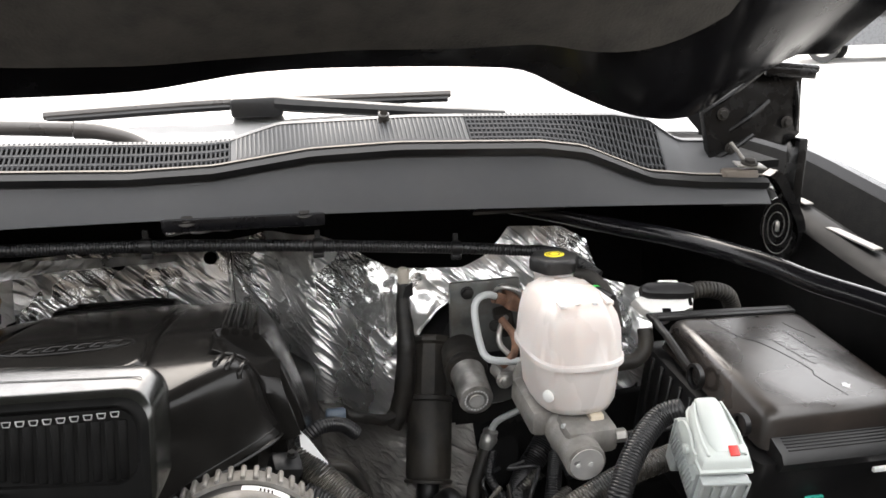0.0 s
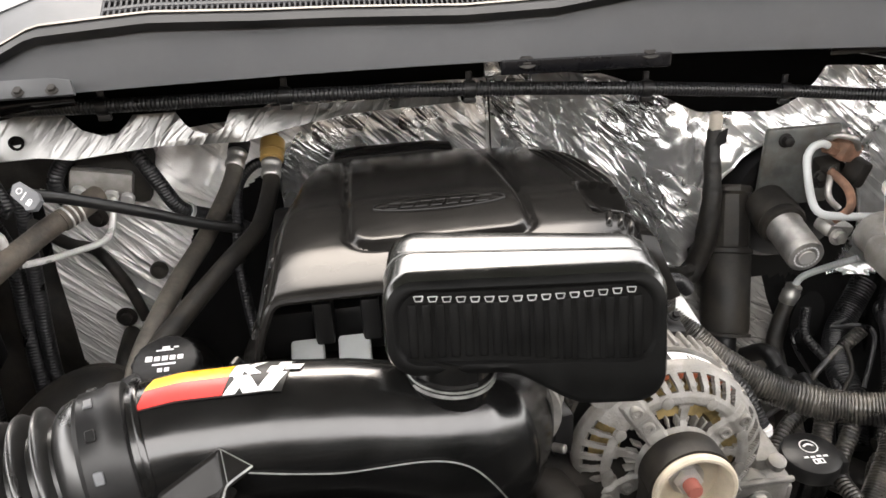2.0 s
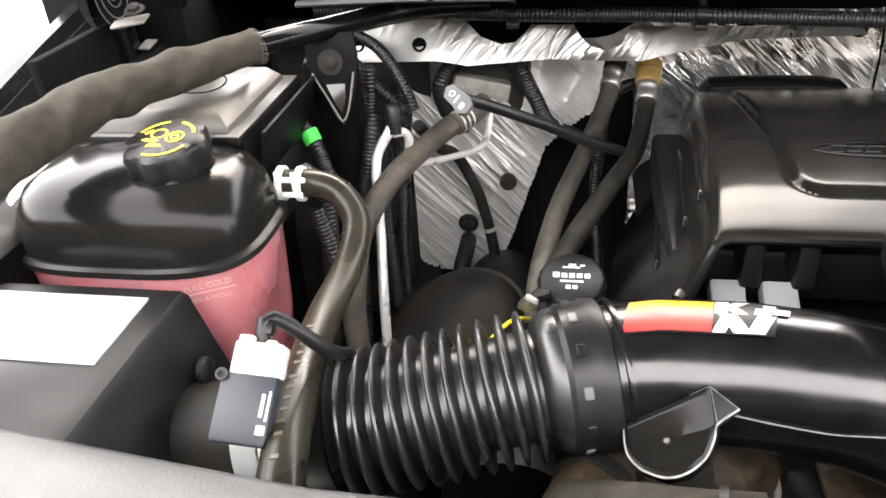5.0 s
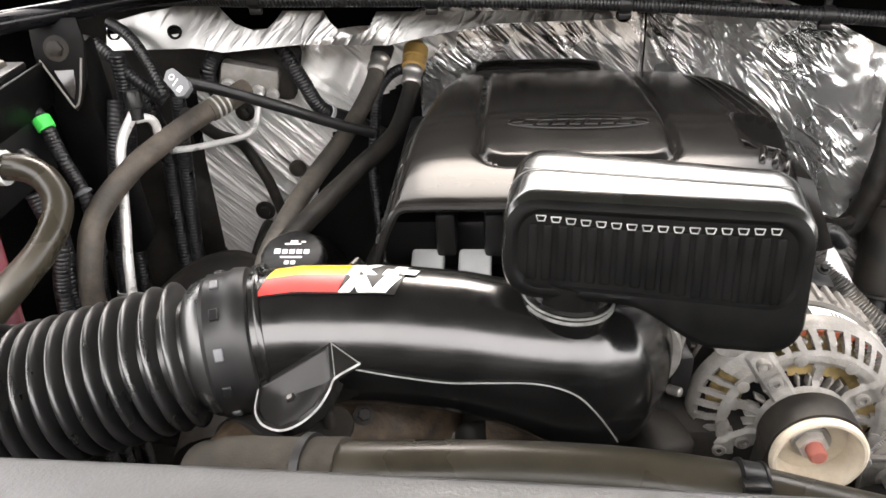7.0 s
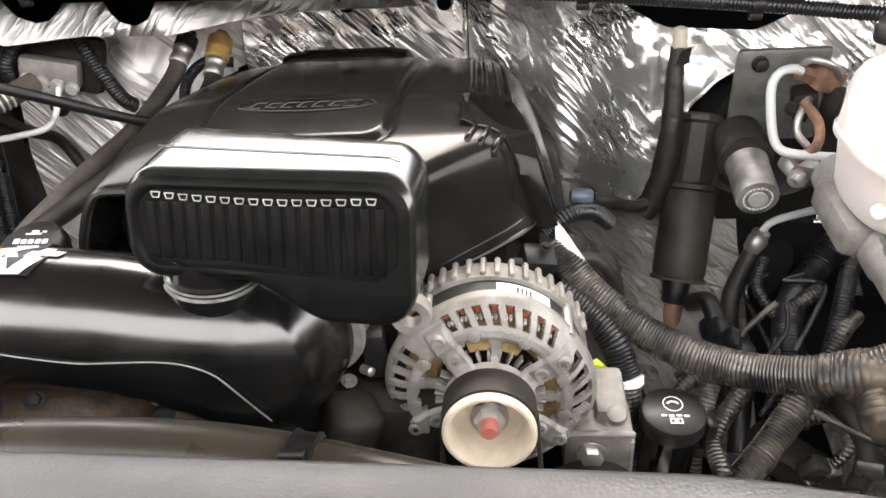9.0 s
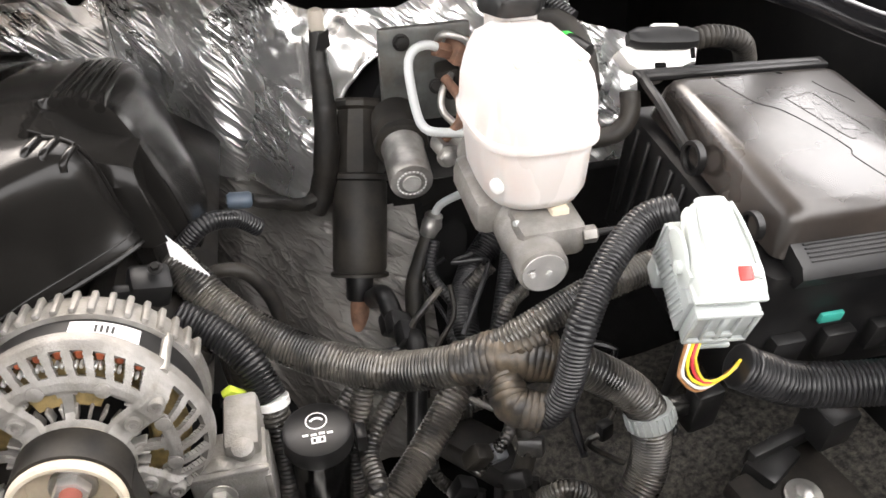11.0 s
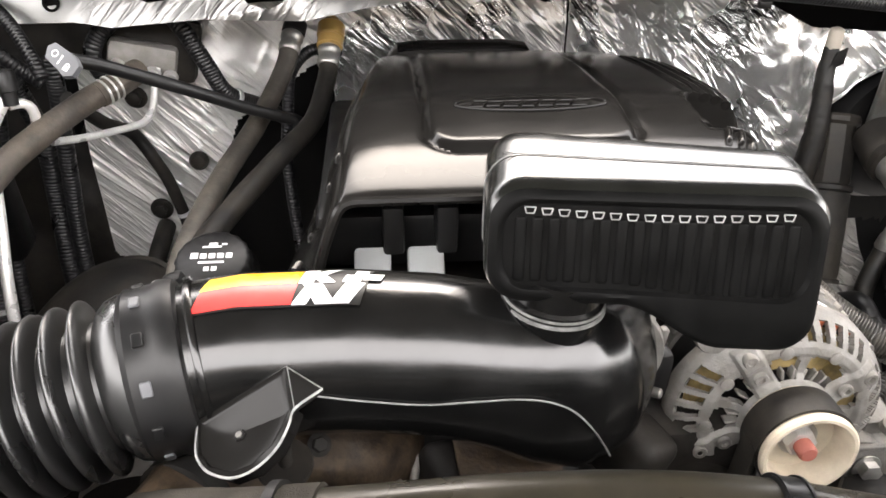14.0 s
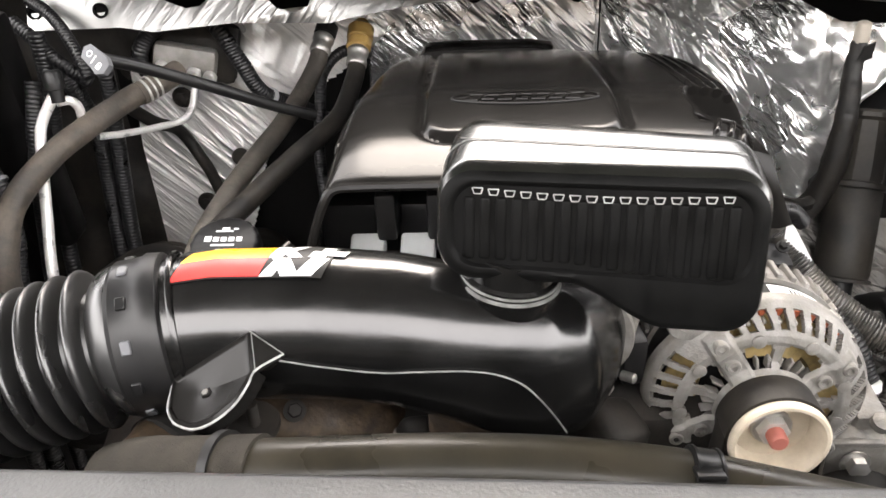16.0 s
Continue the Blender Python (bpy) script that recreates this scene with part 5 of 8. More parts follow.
# ---- under the cowl ----
LOOM_TOP = [(-0.66, 1.24, 1.288), (-0.573, 1.23, 1.290), (-0.392, 1.20, 1.291), (-0.168, 1.194, 1.287), (0.066, 1.183, 1.279), (0.301, 1.180, 1.261), (0.509, 1.20, 1.235), (0.60, 1.19, 1.226), (0.66, 1.15, 1.225), (0.70, 1.10, 1.20)]
loom = thing("cowl_loom", (0.1, 1.19, 1.27), "thin black corrugated cable loom along the cowl", "cable loom")
part("conduit", tube(bmesh.new(), LOOM_TOP, 0.0078, 12, ridge=0.0014, pitch=0.0042), M_LOOM_CLEAN, loom)
for x, y, z in ((-0.392, 1.20, 1.291), (-0.168, 1.194, 1.287), (0.066, 1.183, 1.279), (0.301, 1.180, 1.261), (0.509, 1.20, 1.235)):
    bm = bmesh.new()
    lathe(bm, [(0.0105, -0.007), (0.0112, -0.005), (0.0112, 0.005), (0.0105, 0.007)], aim((x, y, z), (1, 0, -0.04)), 16)
    rbox(bm, (0.008, 0.004, 0.02), pose(x, y + 0.004, z + 0.012), 0.001)
    rbox(bm, (0.016, 0.008, 0.008), pose(x, y, z - 0.014), 0.002)
    part("clip", bm, M_BLACK, loom)
# bracket at the middle of the apron
brk = thing("cowl_bracket", (0.2, 1.15, 1.3), "black steel bracket hung below the cowl apron", "bracket", "cowl brackets")
rbox(bm := bmesh.new(), (0.215, 0.035, 0.008), pose(0.205, 1.150, 1.315, 18, 1.5, 0), 0.003)
rbox(bm, (0.215, 0.006, 0.018), pose(0.205, 1.135, 1.312, 0, 1.5, 0), 0.002)
part("plate", bm, M_PAINT, brk)
for x in (0.13, 0.285):
    part("stud", bolt(bmesh.new(), (x, 1.140, 1.319), (0, -0.6, 1), 0.009, 0.004), M_DARK, brk)
bm = bmesh.new()
sheet(bm, lambda u, v: Vector((0.09 + 0.115 * u, 1.21 + 0.01 * noise.noise(Vector((u * 5, v * 5, 2))), 1.287 + 0.03 * v + 0.006 * noise.noise(Vector((u * 4, v * 3, 8))))), span(0, 1, 24), span(0, 1, 8))
part("foil_flap", thicken(bm, 0.002), M_FOIL, brk, "loose flap of silver foil")
# brace bars to both fenders
for name, pts, label in (("brace_bar", [(0.585, 1.17, 1.297), (0.669, 1.160, 1.280), (0.735, 1.11, 1.268), (0.793, 1.05, 1.261), (0.841, 0.93, 1.255), (0.866, 0.85, 1.246), (0.90, 0.77, 1.238), (0.95, 0.62, 1.22), (0.985, 0.45, 1.20)], "glossy black tubular brace bar from cowl to fender"),
                         ("brace_bar", [(-0.42, 1.20, 1.303), (-0.487, 1.195, 1.303), (-0.535, 1.165, 1.305), (-0.586, 1.09, 1.310), (-0.639, 1.016, 1.314), (-0.70, 0.93, 1.312), (-0.745, 0.84, 1.312), (-0.775, 0.72, 1.30), (-0.80, 0.55, 1.26)], "black brace bar wrapped in a woven fabric sleeve")):
    bar = thing(name, pts[1], label, "brace bar", "brace bars")
    part("bar", tube(bmesh.new(), pts, lambda f: 0.0125 if f > 0.12 else 0.0085 + f * 0.033, 18), M_PAINT, bar)
    s = 1 if pts[0][0] > 0 else -1
    bm = bmesh.new()
    prism(bm, [(-0.075, -0.02), (0.06, -0.022), (0.075, -0.005), (0.05, 0.02), (-0.05, 0.02)], pose(pts[0][0] + s * 0.01, 1.148, pts[0][2] + 0.006, 12, 0, 0), 0.005, 0.001)
    if s < 0:
        bm = bmesh.new()
        prism(bm, [(-0.062, -0.008), (0.058, -0.009), (0.054, 0.008), (0.030, 0.012), (-0.030, 0.012)], pose(-0.436, 1.086, 1.343, 55, 0, 0), 0.005, 0.001)
    plate = part("end_plate", bm, M_DARK if s > 0 else M_GREY, bar)
    for dx in (-0.035, 0.0, 0.035):
        part("stud", bolt(bmesh.new(), (pts[0][0] + s * 0.01 + dx, 1.147, pts[0][2] + 0.010) if s > 0 else (-0.436 + dx, 1.083, 1.344), (0, -0.8 if s < 0 else -0.4, 1), 0.007 if s > 0 else 0.005, 0.004), M_DARK, plate)
    if s < 0:
        end = Vector(pts[4]).lerp(Vector(pts[5]), 0.14)
        d = (Vector(pts[5]) - Vector(pts[4])).normalized()
        bm = tube(bmesh.new(), [end, pts[5], pts[6], pts[7], pts[8]], lambda f: 0.0165 + 0.010 * min(1, f * 1.6), 32, step=0.004, wobble=0.0045)
        sleeve = part("sleeve", bm, M_WEAVE, bar, "dusty woven fabric sleeve")
        m = aim(end, -d)
        bm = bmesh.new()
        rng = random.Random(5)
        for i in range(60):
            a = 2 * math.pi * (i + rng.random()) / 60
            r, l = 0.0160 + 0.002 * rng.random(), 0.001 + 0.003 * rng.random()
            tube(bm, [m @ Vector((r * math.cos(a), r * math.sin(a), -0.003)), m @ Vector(((r + 0.001) * math.cos(a), (r + 0.001) * math.sin(a), l * 0.5)), m @ Vector(((r + 0.003 * rng.random()) * math.cos(a + 0.1), (r + 0.002) * math.sin(a + 0.1), l))], 0.0005, 4, step=0.002)
        part("frayed_end", bm, M_AC, sleeve, "pale frayed threads")

# hood hinges
for s in (1, -1):
    c = 0.1
    X = lambda d: c + s * d
    hinge = thing("hinge_assembly", (X(0.88), 1.1, 1.2), "black steel hood hinge with a coiled spring", "hood hinge", "hood hinges")
    outline = [(0.756, 1.431), (0.851, 1.490), (0.921, 1.483), (0.908, 1.467), (0.914, 1.390), (0.892, 1.373), (0.839, 1.390), (0.771, 1.353)] if s > 0 else [(0.745, 1.434), (0.835, 1.492), (0.908, 1.482), (0.897, 1.459), (0.903, 1.337), (0.875, 1.33), (0.855, 1.38), (0.805, 1.372), (0.75, 1.35)]
    prism(bm := bmesh.new(), [(s * x, z) for x, z in (outline if s > 0 else outline[::-1])], Matrix.Translation((c, 1.115, 0)) @ Euler((radians(90), 0, 0)).to_matrix().to_4x4(), 0.012, 0.002)
    arm = part("arm", bm, M_HINGE, hinge)
    # folded edges, pressed ridge and a stub of bolts on the arm
    for x0, z0, x1, z1 in ((0.758, 1.428, 0.850, 1.485), (0.775, 1.358, 0.838, 1.392), (0.907, 1.395, 0.902, 1.465), (0.80, 1.400, 0.86, 1.440)):
        part("folded_edge", tube(bmesh.new(), [(X(x0), 1.106, z0), (X((x0 + x1) / 2), 1.101, (z0 + z1) / 2), (X(x1), 1.106, z1)], 0.0042, 8), M_HINGE, arm)
    for x, z in ((0.785, 1.425), (0.80, 1.375), (0.888, 1.408)):
        part("bolt", bolt(bmesh.new(), (X(x), 1.10, z), (0, -1, 0), 0.006, 0.006), M_DARK, arm)
    part("upper_plate", rbox(bmesh.new(), (0.088, 0.034, 0.012), pose(X(0.878), 1.095, 1.487, 0, 6 * s, 0), 0.004), M_HINGE, hinge)
    part("upper_plate_lip", rbox(bmesh.new(), (0.080, 0.006, 0.014), pose(X(0.874), 1.078, 1.480, 0, 6 * s, 0), 0.002), M_HINGE, hinge)
    k0 = Vector((X(0.867), 1.075, 1.259)) if s > 0 else Vector((-0.842, 1.075, 1.356))
    m = aim(k0, (-0.45 * s, -0.89, 0))
    # flat spring wound up tight, its free end carried over to a strap
    part("spring", tube(bmesh.new(), [m @ Vector(((0.003 + 0.00052 * k) * math.cos(k * 0.5), (0.003 + 0.00052 * k) * 1.95 * math.sin(k * 0.5), 0.003)) for k in range(38)], 0.0009, 6, step=0.003), M_HINGE_EDGE, hinge, "dark coiled flat spring")
    part("spring_disc", lathe(bmesh.new(), [(0.0215, -0.010), (0.0215, 0.0)], m @ Matrix.Diagonal((1, 1.95, 1, 1)), 32), M_HINGE, hinge)
    part("spring_pin", rbox(bmesh.new(), (0.006, 0.016, 0.006), m @ pose(0, 0, 0.003), 0.002), M_STEEL, hinge)
    strip = [(-0.020, -0.004, 0.082), (-0.006, -0.004, 0.070), (0.016, -0.002, 0.034), (0.033, 0.0, 0.002), (0.034, 0.0, -0.022), (0.026, 0.0, -0.040)]
    loft(bm := bmesh.new(), [[k0 + Vector((s * x + s * 0.006 * a, y + 0.010 * b, z + 0.004 * a)) for a, b in ((-1, -1), (1, -1), (1, 1), (-1, 1))] for x, y, z in (Vector(p) for p in spline(strip, 0.006))])
    part("strap", bm, M_HINGE, hinge, "curved black spring strap", smooth=30)
    part("tab", rbox(bmesh.new(), (0.045, 0.020, 0.003), pose(X(0.812 if s > 0 else 0.925), 1.068, 1.354 if s > 0 else 1.325, 15, 8 * s, 0), 0.001), M_ALU, hinge, "bare steel tab")
    part("pivot", bolt(bmesh.new(), (X(0.810 if s > 0 else 0.914), 1.066, 1.357 if s > 0 else 1.338), (0, -0.3, 1), 0.008, 0.006), M_DARK, hinge)
    part("stay", tube(bmesh.new(), [(X(0.788), 1.08, 1.386), (X(0.806), 1.075, 1.362)], 0.0028, 8), M_ALU, hinge)
    part("post", rbox(bmesh.new(), (0.016, 0.03, 0.19), pose(X(0.905 if s > 0 else 0.955), 1.10, 1.29, 0, 3 * s, 0), 0.004), M_HINGE, hinge)

# ---- passenger side: tank, boxes, pipes ----
tank = thing("coolant_tank", (-0.69, 0.84, 1.02), "pink coolant expansion tank with a black top", "coolant tank")


def tank_ring(z, rx, ry, k=3.2, dx=0.0, dy=0.0):
    return [Vector((-0.712 + dx + a, 0.838 + dy + b, z + 0.005)) for a, b in ellipse(rx, ry, 56, k)]


part("body", loft(bmesh.new(), [tank_ring(0.98, 0.085, 0.06, 3), tank_ring(1.00, 0.105, 0.075), tank_ring(1.08, 0.113, 0.080), tank_ring(1.175, 0.118, 0.084), tank_ring(1.183, 0.118, 0.084)]), M_PINK, tank, "translucent pink plastic lower half")
part("weld_seam", loft(bmesh.new(), [tank_ring(1.178, 0.120, 0.086), tank_ring(1.181, 0.125, 0.090), tank_ring(1.187, 0.125, 0.090), tank_ring(1.190, 0.121, 0.087)]), M_BLACK, tank)
part("top", loft(bmesh.new(), [tank_ring(1.186, 0.119, 0.085), tank_ring(1.205, 0.118, 0.085, 3.0), tank_ring(1.225, 0.113, 0.081, 2.9), tank_ring(1.240, 0.104, 0.073, 2.8), tank_ring(1.250, 0.088, 0.060, 2.7), tank_ring(1.256, 0.060, 0.040, 2.5), tank_ring(1.258, 0.02, 0.014, 2.2)]), M_COVER, tank, "satin black moulded top half")
capm = aim((-0.668, 0.828, 1.256), (-0.02, -0.16, 1))
part("neck", lathe(bmesh.new(), [(0.036, -0.01), (0.036, 0.006), (0.034, 0.008)], capm, 36), M_COVER, tank)
rings = []
for r, h, d in ((0.030, 0.004, 0.0), (0.0355, 0.006, 0.002), (0.037, 0.012, 0.0026), (0.037, 0.026, 0.0026), (0.0355, 0.030, 0.002), (0.032, 0.032, 0.0), (0.0, 0.0325, 0.0)):
    rings.append([capm @ Vector(((r + d * math.cos(8 * a)) * math.cos(a), (r + d * math.cos(8 * a)) * math.sin(a), h)) for a in (2 * math.pi * i / 96 for i in range(96))])
cap = part("cap", loft(bmesh.new(), rings), M_BLACK, tank, "black scalloped cap with yellow warning print")


def print_arc(bm, m, r, a0, a1, w, h):
    sheet(bm, lambda a, q: m @ Vector((q * math.cos(radians(a)), q * math.sin(radians(a)), h)), span(a0, a1, 14), [r - w / 2, r + w / 2])


bm = bmesh.new()
print_arc(bm, capm, 0.027, 20, 75, 0.003, 0.0328)
print_arc(bm, capm, 0.027, 100, 160, 0.003, 0.0328)
print_arc(bm, capm, 0.027, 250, 335, 0.003, 0.0328)
print_arc(bm, capm @ pose(0.010, 0.002, 0), 0.008, 0, 360, 0.0022, 0.0329)
print_arc(bm, capm @ pose(0.010, 0.002, 0), 0.0035, 0, 360, 0.002, 0.0329)
print_arc(bm, capm @ pose(-0.007, 0.007, 0), 0.007, 0, 360, 0.0022, 0.0329)
for p in ([(-0.020, -0.004), (-0.006, -0.008), (-0.002, -0.004), (-0.016, 0.0)], [(-0.012, -0.014), (0.004, -0.014), (0.002, -0.010), (-0.010, -0.009)], [(-0.022, 0.008), (-0.016, 0.014), (-0.013, 0.011), (-0.019, 0.005)]):
    bm.faces.new([bm.verts.new(capm @ Vector((x, y, 0.0329))) for x, y in p])
part("yellow_print", bm, M_YELLOW, cap)


def text_part(words, size, m, material, parent, name="lettering", extrude=0.0002):
    cu = bpy.data.curves.new("lettering", "FONT")
    cu.body, cu.size, cu.extrude, cu.align_x = words, size, extrude, "LEFT"
    tmp = bpy.data.objects.new("lettering", cu)
    scene.collection.objects.link(tmp)
    me = bpy.data.meshes.new_from_object(tmp.evaluated_get(bpy.context.evaluated_depsgraph_get()))
    bpy.data.objects.remove(tmp)
    me.transform(m)
    me.materials.clear()
    me.materials.append(material)
    ob = new(name, me)
    PLACE[ob] = Matrix.Identity(4)
    ob.parent = parent
    ob.matrix_parent_inverse = PLACE[parent].inverted()
    return ob


M_MARK = mat("pale_moulded_mark", (0.62, 0.36, 0.36), 0.4, vary=0.1, bump=0)
tm = Matrix.Translation((-0.646, 0.7540, 1.170)) @ Euler((radians(90), 0, radians(29))).to_matrix().to_4x4()
text_part("FULL COLD", 0.0080, tm, M_MARK, tank)
part("level_line", rbox(bmesh.new(), (0.046, 0.0006, 0.0010), tm @ pose(0.022, -0.004, 0, -90), 0.0), M_MARK, tank)
text_part("PLEIN A FROID", 0.0062, tm @ pose(-0.002, -0.013, 0), M_MARK, tank)
part("spigot", tube(bmesh.new(), [(-0.62, 0.90, 1.207), (-0.575, 0.899, 1.207)], 0.010, 16), M_COVER, tank)

CH = [(-0.597, 0.897, 1.207), (-0.561, 0.900, 1.206), (-0.536, 0.895, 1.195), (-0.519, 0.875, 1.174), (-0.519, 0.83, 1.152), (-0.524, 0.76, 1.143), (-0.512, 0.66, 1.148), (-0.494, 0.57, 1.150), (-0.485, 0.52, 1.12)]
coolhose = thing("coolant_hose", CH[0], "olive black coolant hose bending down from the tank", "hose")
part("hose", tube(bmesh.new(), CH, lambda f: 0.0135 + 0.004 * f, 22), M_HOSE, coolhose)
bm = bmesh.new()
for dx in (-0.010, 0.010):
    lathe(bm, [(0.0145, -0.0032), (0.0178, -0.0032), (0.0178, 0.0032), (0.0145, 0.0032)], aim((-0.588 + dx, 0.8975, 1.207), (1, 0.05, 0)), 24, (False, False))
for z, l in ((0.016, 0.02), (-0.004, 0.014)):
    rbox(bm, (l * 1.5, 0.004, 0.005), pose(-0.582, 0.8795, 1.207 + z * 0.8), 0.001)
rbox(bm, (0.004, 0.004, 0.02), pose(-0.597, 0.882, 1.217), 0.001)
rbox(bm, (0.004, 0.004, 0.02), pose(-0.580, 0.882, 1.217), 0.001)
part("clamp", bm, M_WHITE, coolhose, "white painted spring clamp")
line = spline(CH, 0.004)
bm = bmesh.new()
for k in range(12):
    i = int(len(line) * (0.52 + 0.030 * k))
    if 2 < i < len(line) - 3:
        t = (line[i + 1] - line[i - 1]).normalized()
        out = (Vector((0, -0.55, 0.85)) - t * t.dot(Vector((0, -0.55, 0.85)))).normalized()
        q = aim(line[i] + out * (0.0135 + 0.004 * i / len(line) + 0.0001), out, t)
        rbox(bm, (0.006, 0.0035, 0.0006), q, 0.0)
part("print_bar", bm, mat("faded_print", (0.11, 0.10, 0.07), 0.5), coolhose)

# covered electrical box behind the tank
fbl = thing("battery_terminal_box", (-0.71, 0.97, 1.2), "black lidded electrical box behind the coolant tank", "electrical box")
bm = bmesh.new()
LB = lambda x0, x1, y0, y1, z: [Vector((x0, y0, z)), Vector((x1, y0, z)), Vector((x1, y1, z)), Vector((x0, y1, z))]
loft(bm, [LB(-0.80, -0.628, 0.905, 1.06, 1.13), LB(-0.80, -0.626, 0.895, 1.06, 1.228), LB(-0.80, -0.628, 0.890, 1.06, 1.256)])
part("body", bm, M_BLACK, fbl, smooth=0)
bm = bmesh.new()
rbox(bm, (0.175, 0.18, 0.010), pose(-0.715, 0.972, 1.258), 0.003)
part("flange", bm, M_BLACK, fbl)
bm = bmesh.new()
loft(bm, [LB(-0.787, -0.640, 0.890, 1.05, 1.258), LB(-0.785, -0.643, 0.894, 1.048, 1.268), LB(-0.776, -0.655, 0.905, 1.04, 1.279), LB(-0.770, -0.662, 0.912, 1.035, 1.281)])
lid = part("lid", bm, mat("dusty_grey_lid", (0.050, 0.045, 0.040), 0.40, spec=0.5, vary=0.25, scale=12, fine=600, bump=0.15, dirt=(0.13, 0.115, 0.10), dirt_amount=0.5), fbl, "dusty grey lid", smooth=30)
loop = [(-0.745, 0.955), (-0.69, 0.955), (-0.68, 0.985), (-0.70, 1.01), (-0.74, 1.0), (-0.745, 0.955)]
part("lid_mark", tube(bmesh.new(), [(x, y, 1.281) for x, y in loop], 0.0012, 5, step=0.004), M_COVER, lid)
bm = bmesh.new()
rbox(bm, (0.004, 0.20, 0.06), pose(-0.617, 1.000, 1.232, 0, 14, 0), 0.0015)
part("side_flap", bm, M_BLACKSTEEL, fbl)
part("terminal", bolt(bmesh.new(), (-0.79, 0.885, 1.235), (0, 0, 1), 0.010, 0.016, 1.5), M_STEEL, fbl, "bare metal terminal stud")

# bracket for the brace bar with its bolt
sb = thing("brace_bracket", (-0.59, 1.07, 1.2), "pointed black steel bracket with a large bolt", "bracket")
m = aim((-0.590, 1.070, 1.262), (0.10, -0.93, 0.25))
if m.col[0].x < 0:
    m = m @ Matrix.Diagonal((-1, -1, 1, 1))
if m.col[1].z < 0:
    m = m @ Matrix.Diagonal((-1, -1, 1, 1))
prism(bm := bmesh.new(), [(-0.028, 0.045), (0.028, 0.045), (0.032, 0.02), (0.028, -0.02), (0.016, -0.052), (0.010, -0.060), (0.002, -0.052), (-0.018, -0.01), (-0.028, 0.01)], m, 0.004, 0.002)
part("plate", bm, M_BLACKSTEEL, sb)
prism(bm := bmesh.new(), [(-0.008, -0.012), (0.016, -0.012), (0.014, -0.035), (0.010, -0.048), (0.004, -0.038)], m @ pose(0, 0, 0.0035), 0.002, 0.0008)
part("dished_web", bm, M_GLOSS, sb)
part("bolt", bolt(bmesh.new(), m @ Vector((0.0, 0.012, 0.004)), (0.1, -0.93, 0.25), 0.0095, 0.007, 1.55), M_DARK, sb)
tube(bm := bmesh.new(), [m @ Vector((-0.022, 0.0, 0.004)), m @ Vector((0.0, -0.04, 0.005)), m @ Vector((0.010, -0.056, 0.005)), m @ Vector((0.018, -0.04, 0.005)), m @ Vector((0.026, 0.0, 0.004))], 0.0014, 6)
part("rolled_edge", bm, M_ALU, sb, "rolled edge with its lit line in pale metal")
rbox(bm := bmesh.new(), (0.060, 0.05, 0.30), pose(-0.602, 1.115, 1.125, 4), 0.01)
part("post", bm, M_BLACKSTEEL, sb)

# refrigerant pipes
ac = thing("refrigerant_hose", (-0.45, 1.19, 1.15), "dusty black refrigerant hose with a crimped end", "hose")
ACP = [(-0.435, 1.225, 1.165), (-0.451, 1.19, 1.161), (-0.485, 1.15, 1.151), (-0.529, 1.06, 1.131), (-0.549, 0.985, 1.106), (-0.553, 0.945, 1.066), (-0.556, 0.93, 1.01), (-0.550, 0.92, 0.92)]
part("hose", tube(bmesh.new(), ACP[1:], 0.0140, 20, wobble=0.0006), M_AC, ac)
tube(bm := bmesh.new(), ACP[:2] + [tuple(Vector(ACP[1]).lerp(Vector(ACP[2]), 0.5))], 0.0148, 20, step=0.004)
part("ferrule", bm, M_AC, ac, "crimped aluminium ferrule")
for k in range(3):
    p = Vector(ACP[1]).lerp(Vector(ACP[2]), 0.05 + 0.15 * k)
    part("crimp", lathe(bmesh.new(), [(0.0145, -0.002), (0.0162, -0.001), (0.0162, 0.001), (0.0145, 0.002)], aim(p, Vector(ACP[2]) - Vector(ACP[1])), 20, (False, False)), M_ALU_SMOOTH, ac)
pipe = thing("refrigerant_pipe", (-0.53, 1.09, 1.15), "bare aluminium refrigerant pipe with a black valve cap", "pipe")
part("pipe", tube(bmesh.new(), [(-0.532, 1.092, 1.185), (-0.549, 1.076, 1.153), (-0.546, 1.05, 1.118), (-0.538, 1.015, 1.075), (-0.533, 0.985, 1.03), (-0.530, 0.965, 0.98), (-0.528, 0.95, 0.90)], 0.0062, 14), M_PIPE, pipe)
part("loop", tube(bmesh.new(), [(-0.530, 1.09, 1.178), (-0.519, 1.10, 1.176), (-0.515, 1.108, 1.162), (-0.522, 1.115, 1.13)], 0.0055, 12), M_PIPE, pipe)
part("valve", lathe(bmesh.new(), [(0.008, 0), (0.008, 0.014), (0.011, 0.015), (0.011, 0.033), (0.009, 0.036)], aim((-0.527, 1.09, 1.178), (-0.05, 0.2, 1)), 20), M_BLACK, pipe)
br = thing("liquid_line", (-0.43, 1.23, 1.12), "thin bare aluminium line bending to the expansion valve", "pipe")
part("pipe", tube(bmesh.new(), [(-0.428, 1.275, 1.150), (-0.431, 1.262, 1.133), (-0.434, 1.246, 1.110), (-0.440, 1.232, 1.099), (-0.450, 1.222, 1.096), (-0.472, 1.20, 1.098), (-0.502, 1.165, 1.105), (-0.52, 1.14, 1.113)], 0.0046, 14), M_PIPE, br)
ev = thing("expansion_valve", (-0.45, 1.30, 1.12), "cast aluminium expansion valve block on a rubber seal", "valve block")
rbox(bm := bmesh.new(), (0.084, 0.03, 0.042), pose(-0.448, 1.292, 1.158, -4, 14, 8), 0.008)
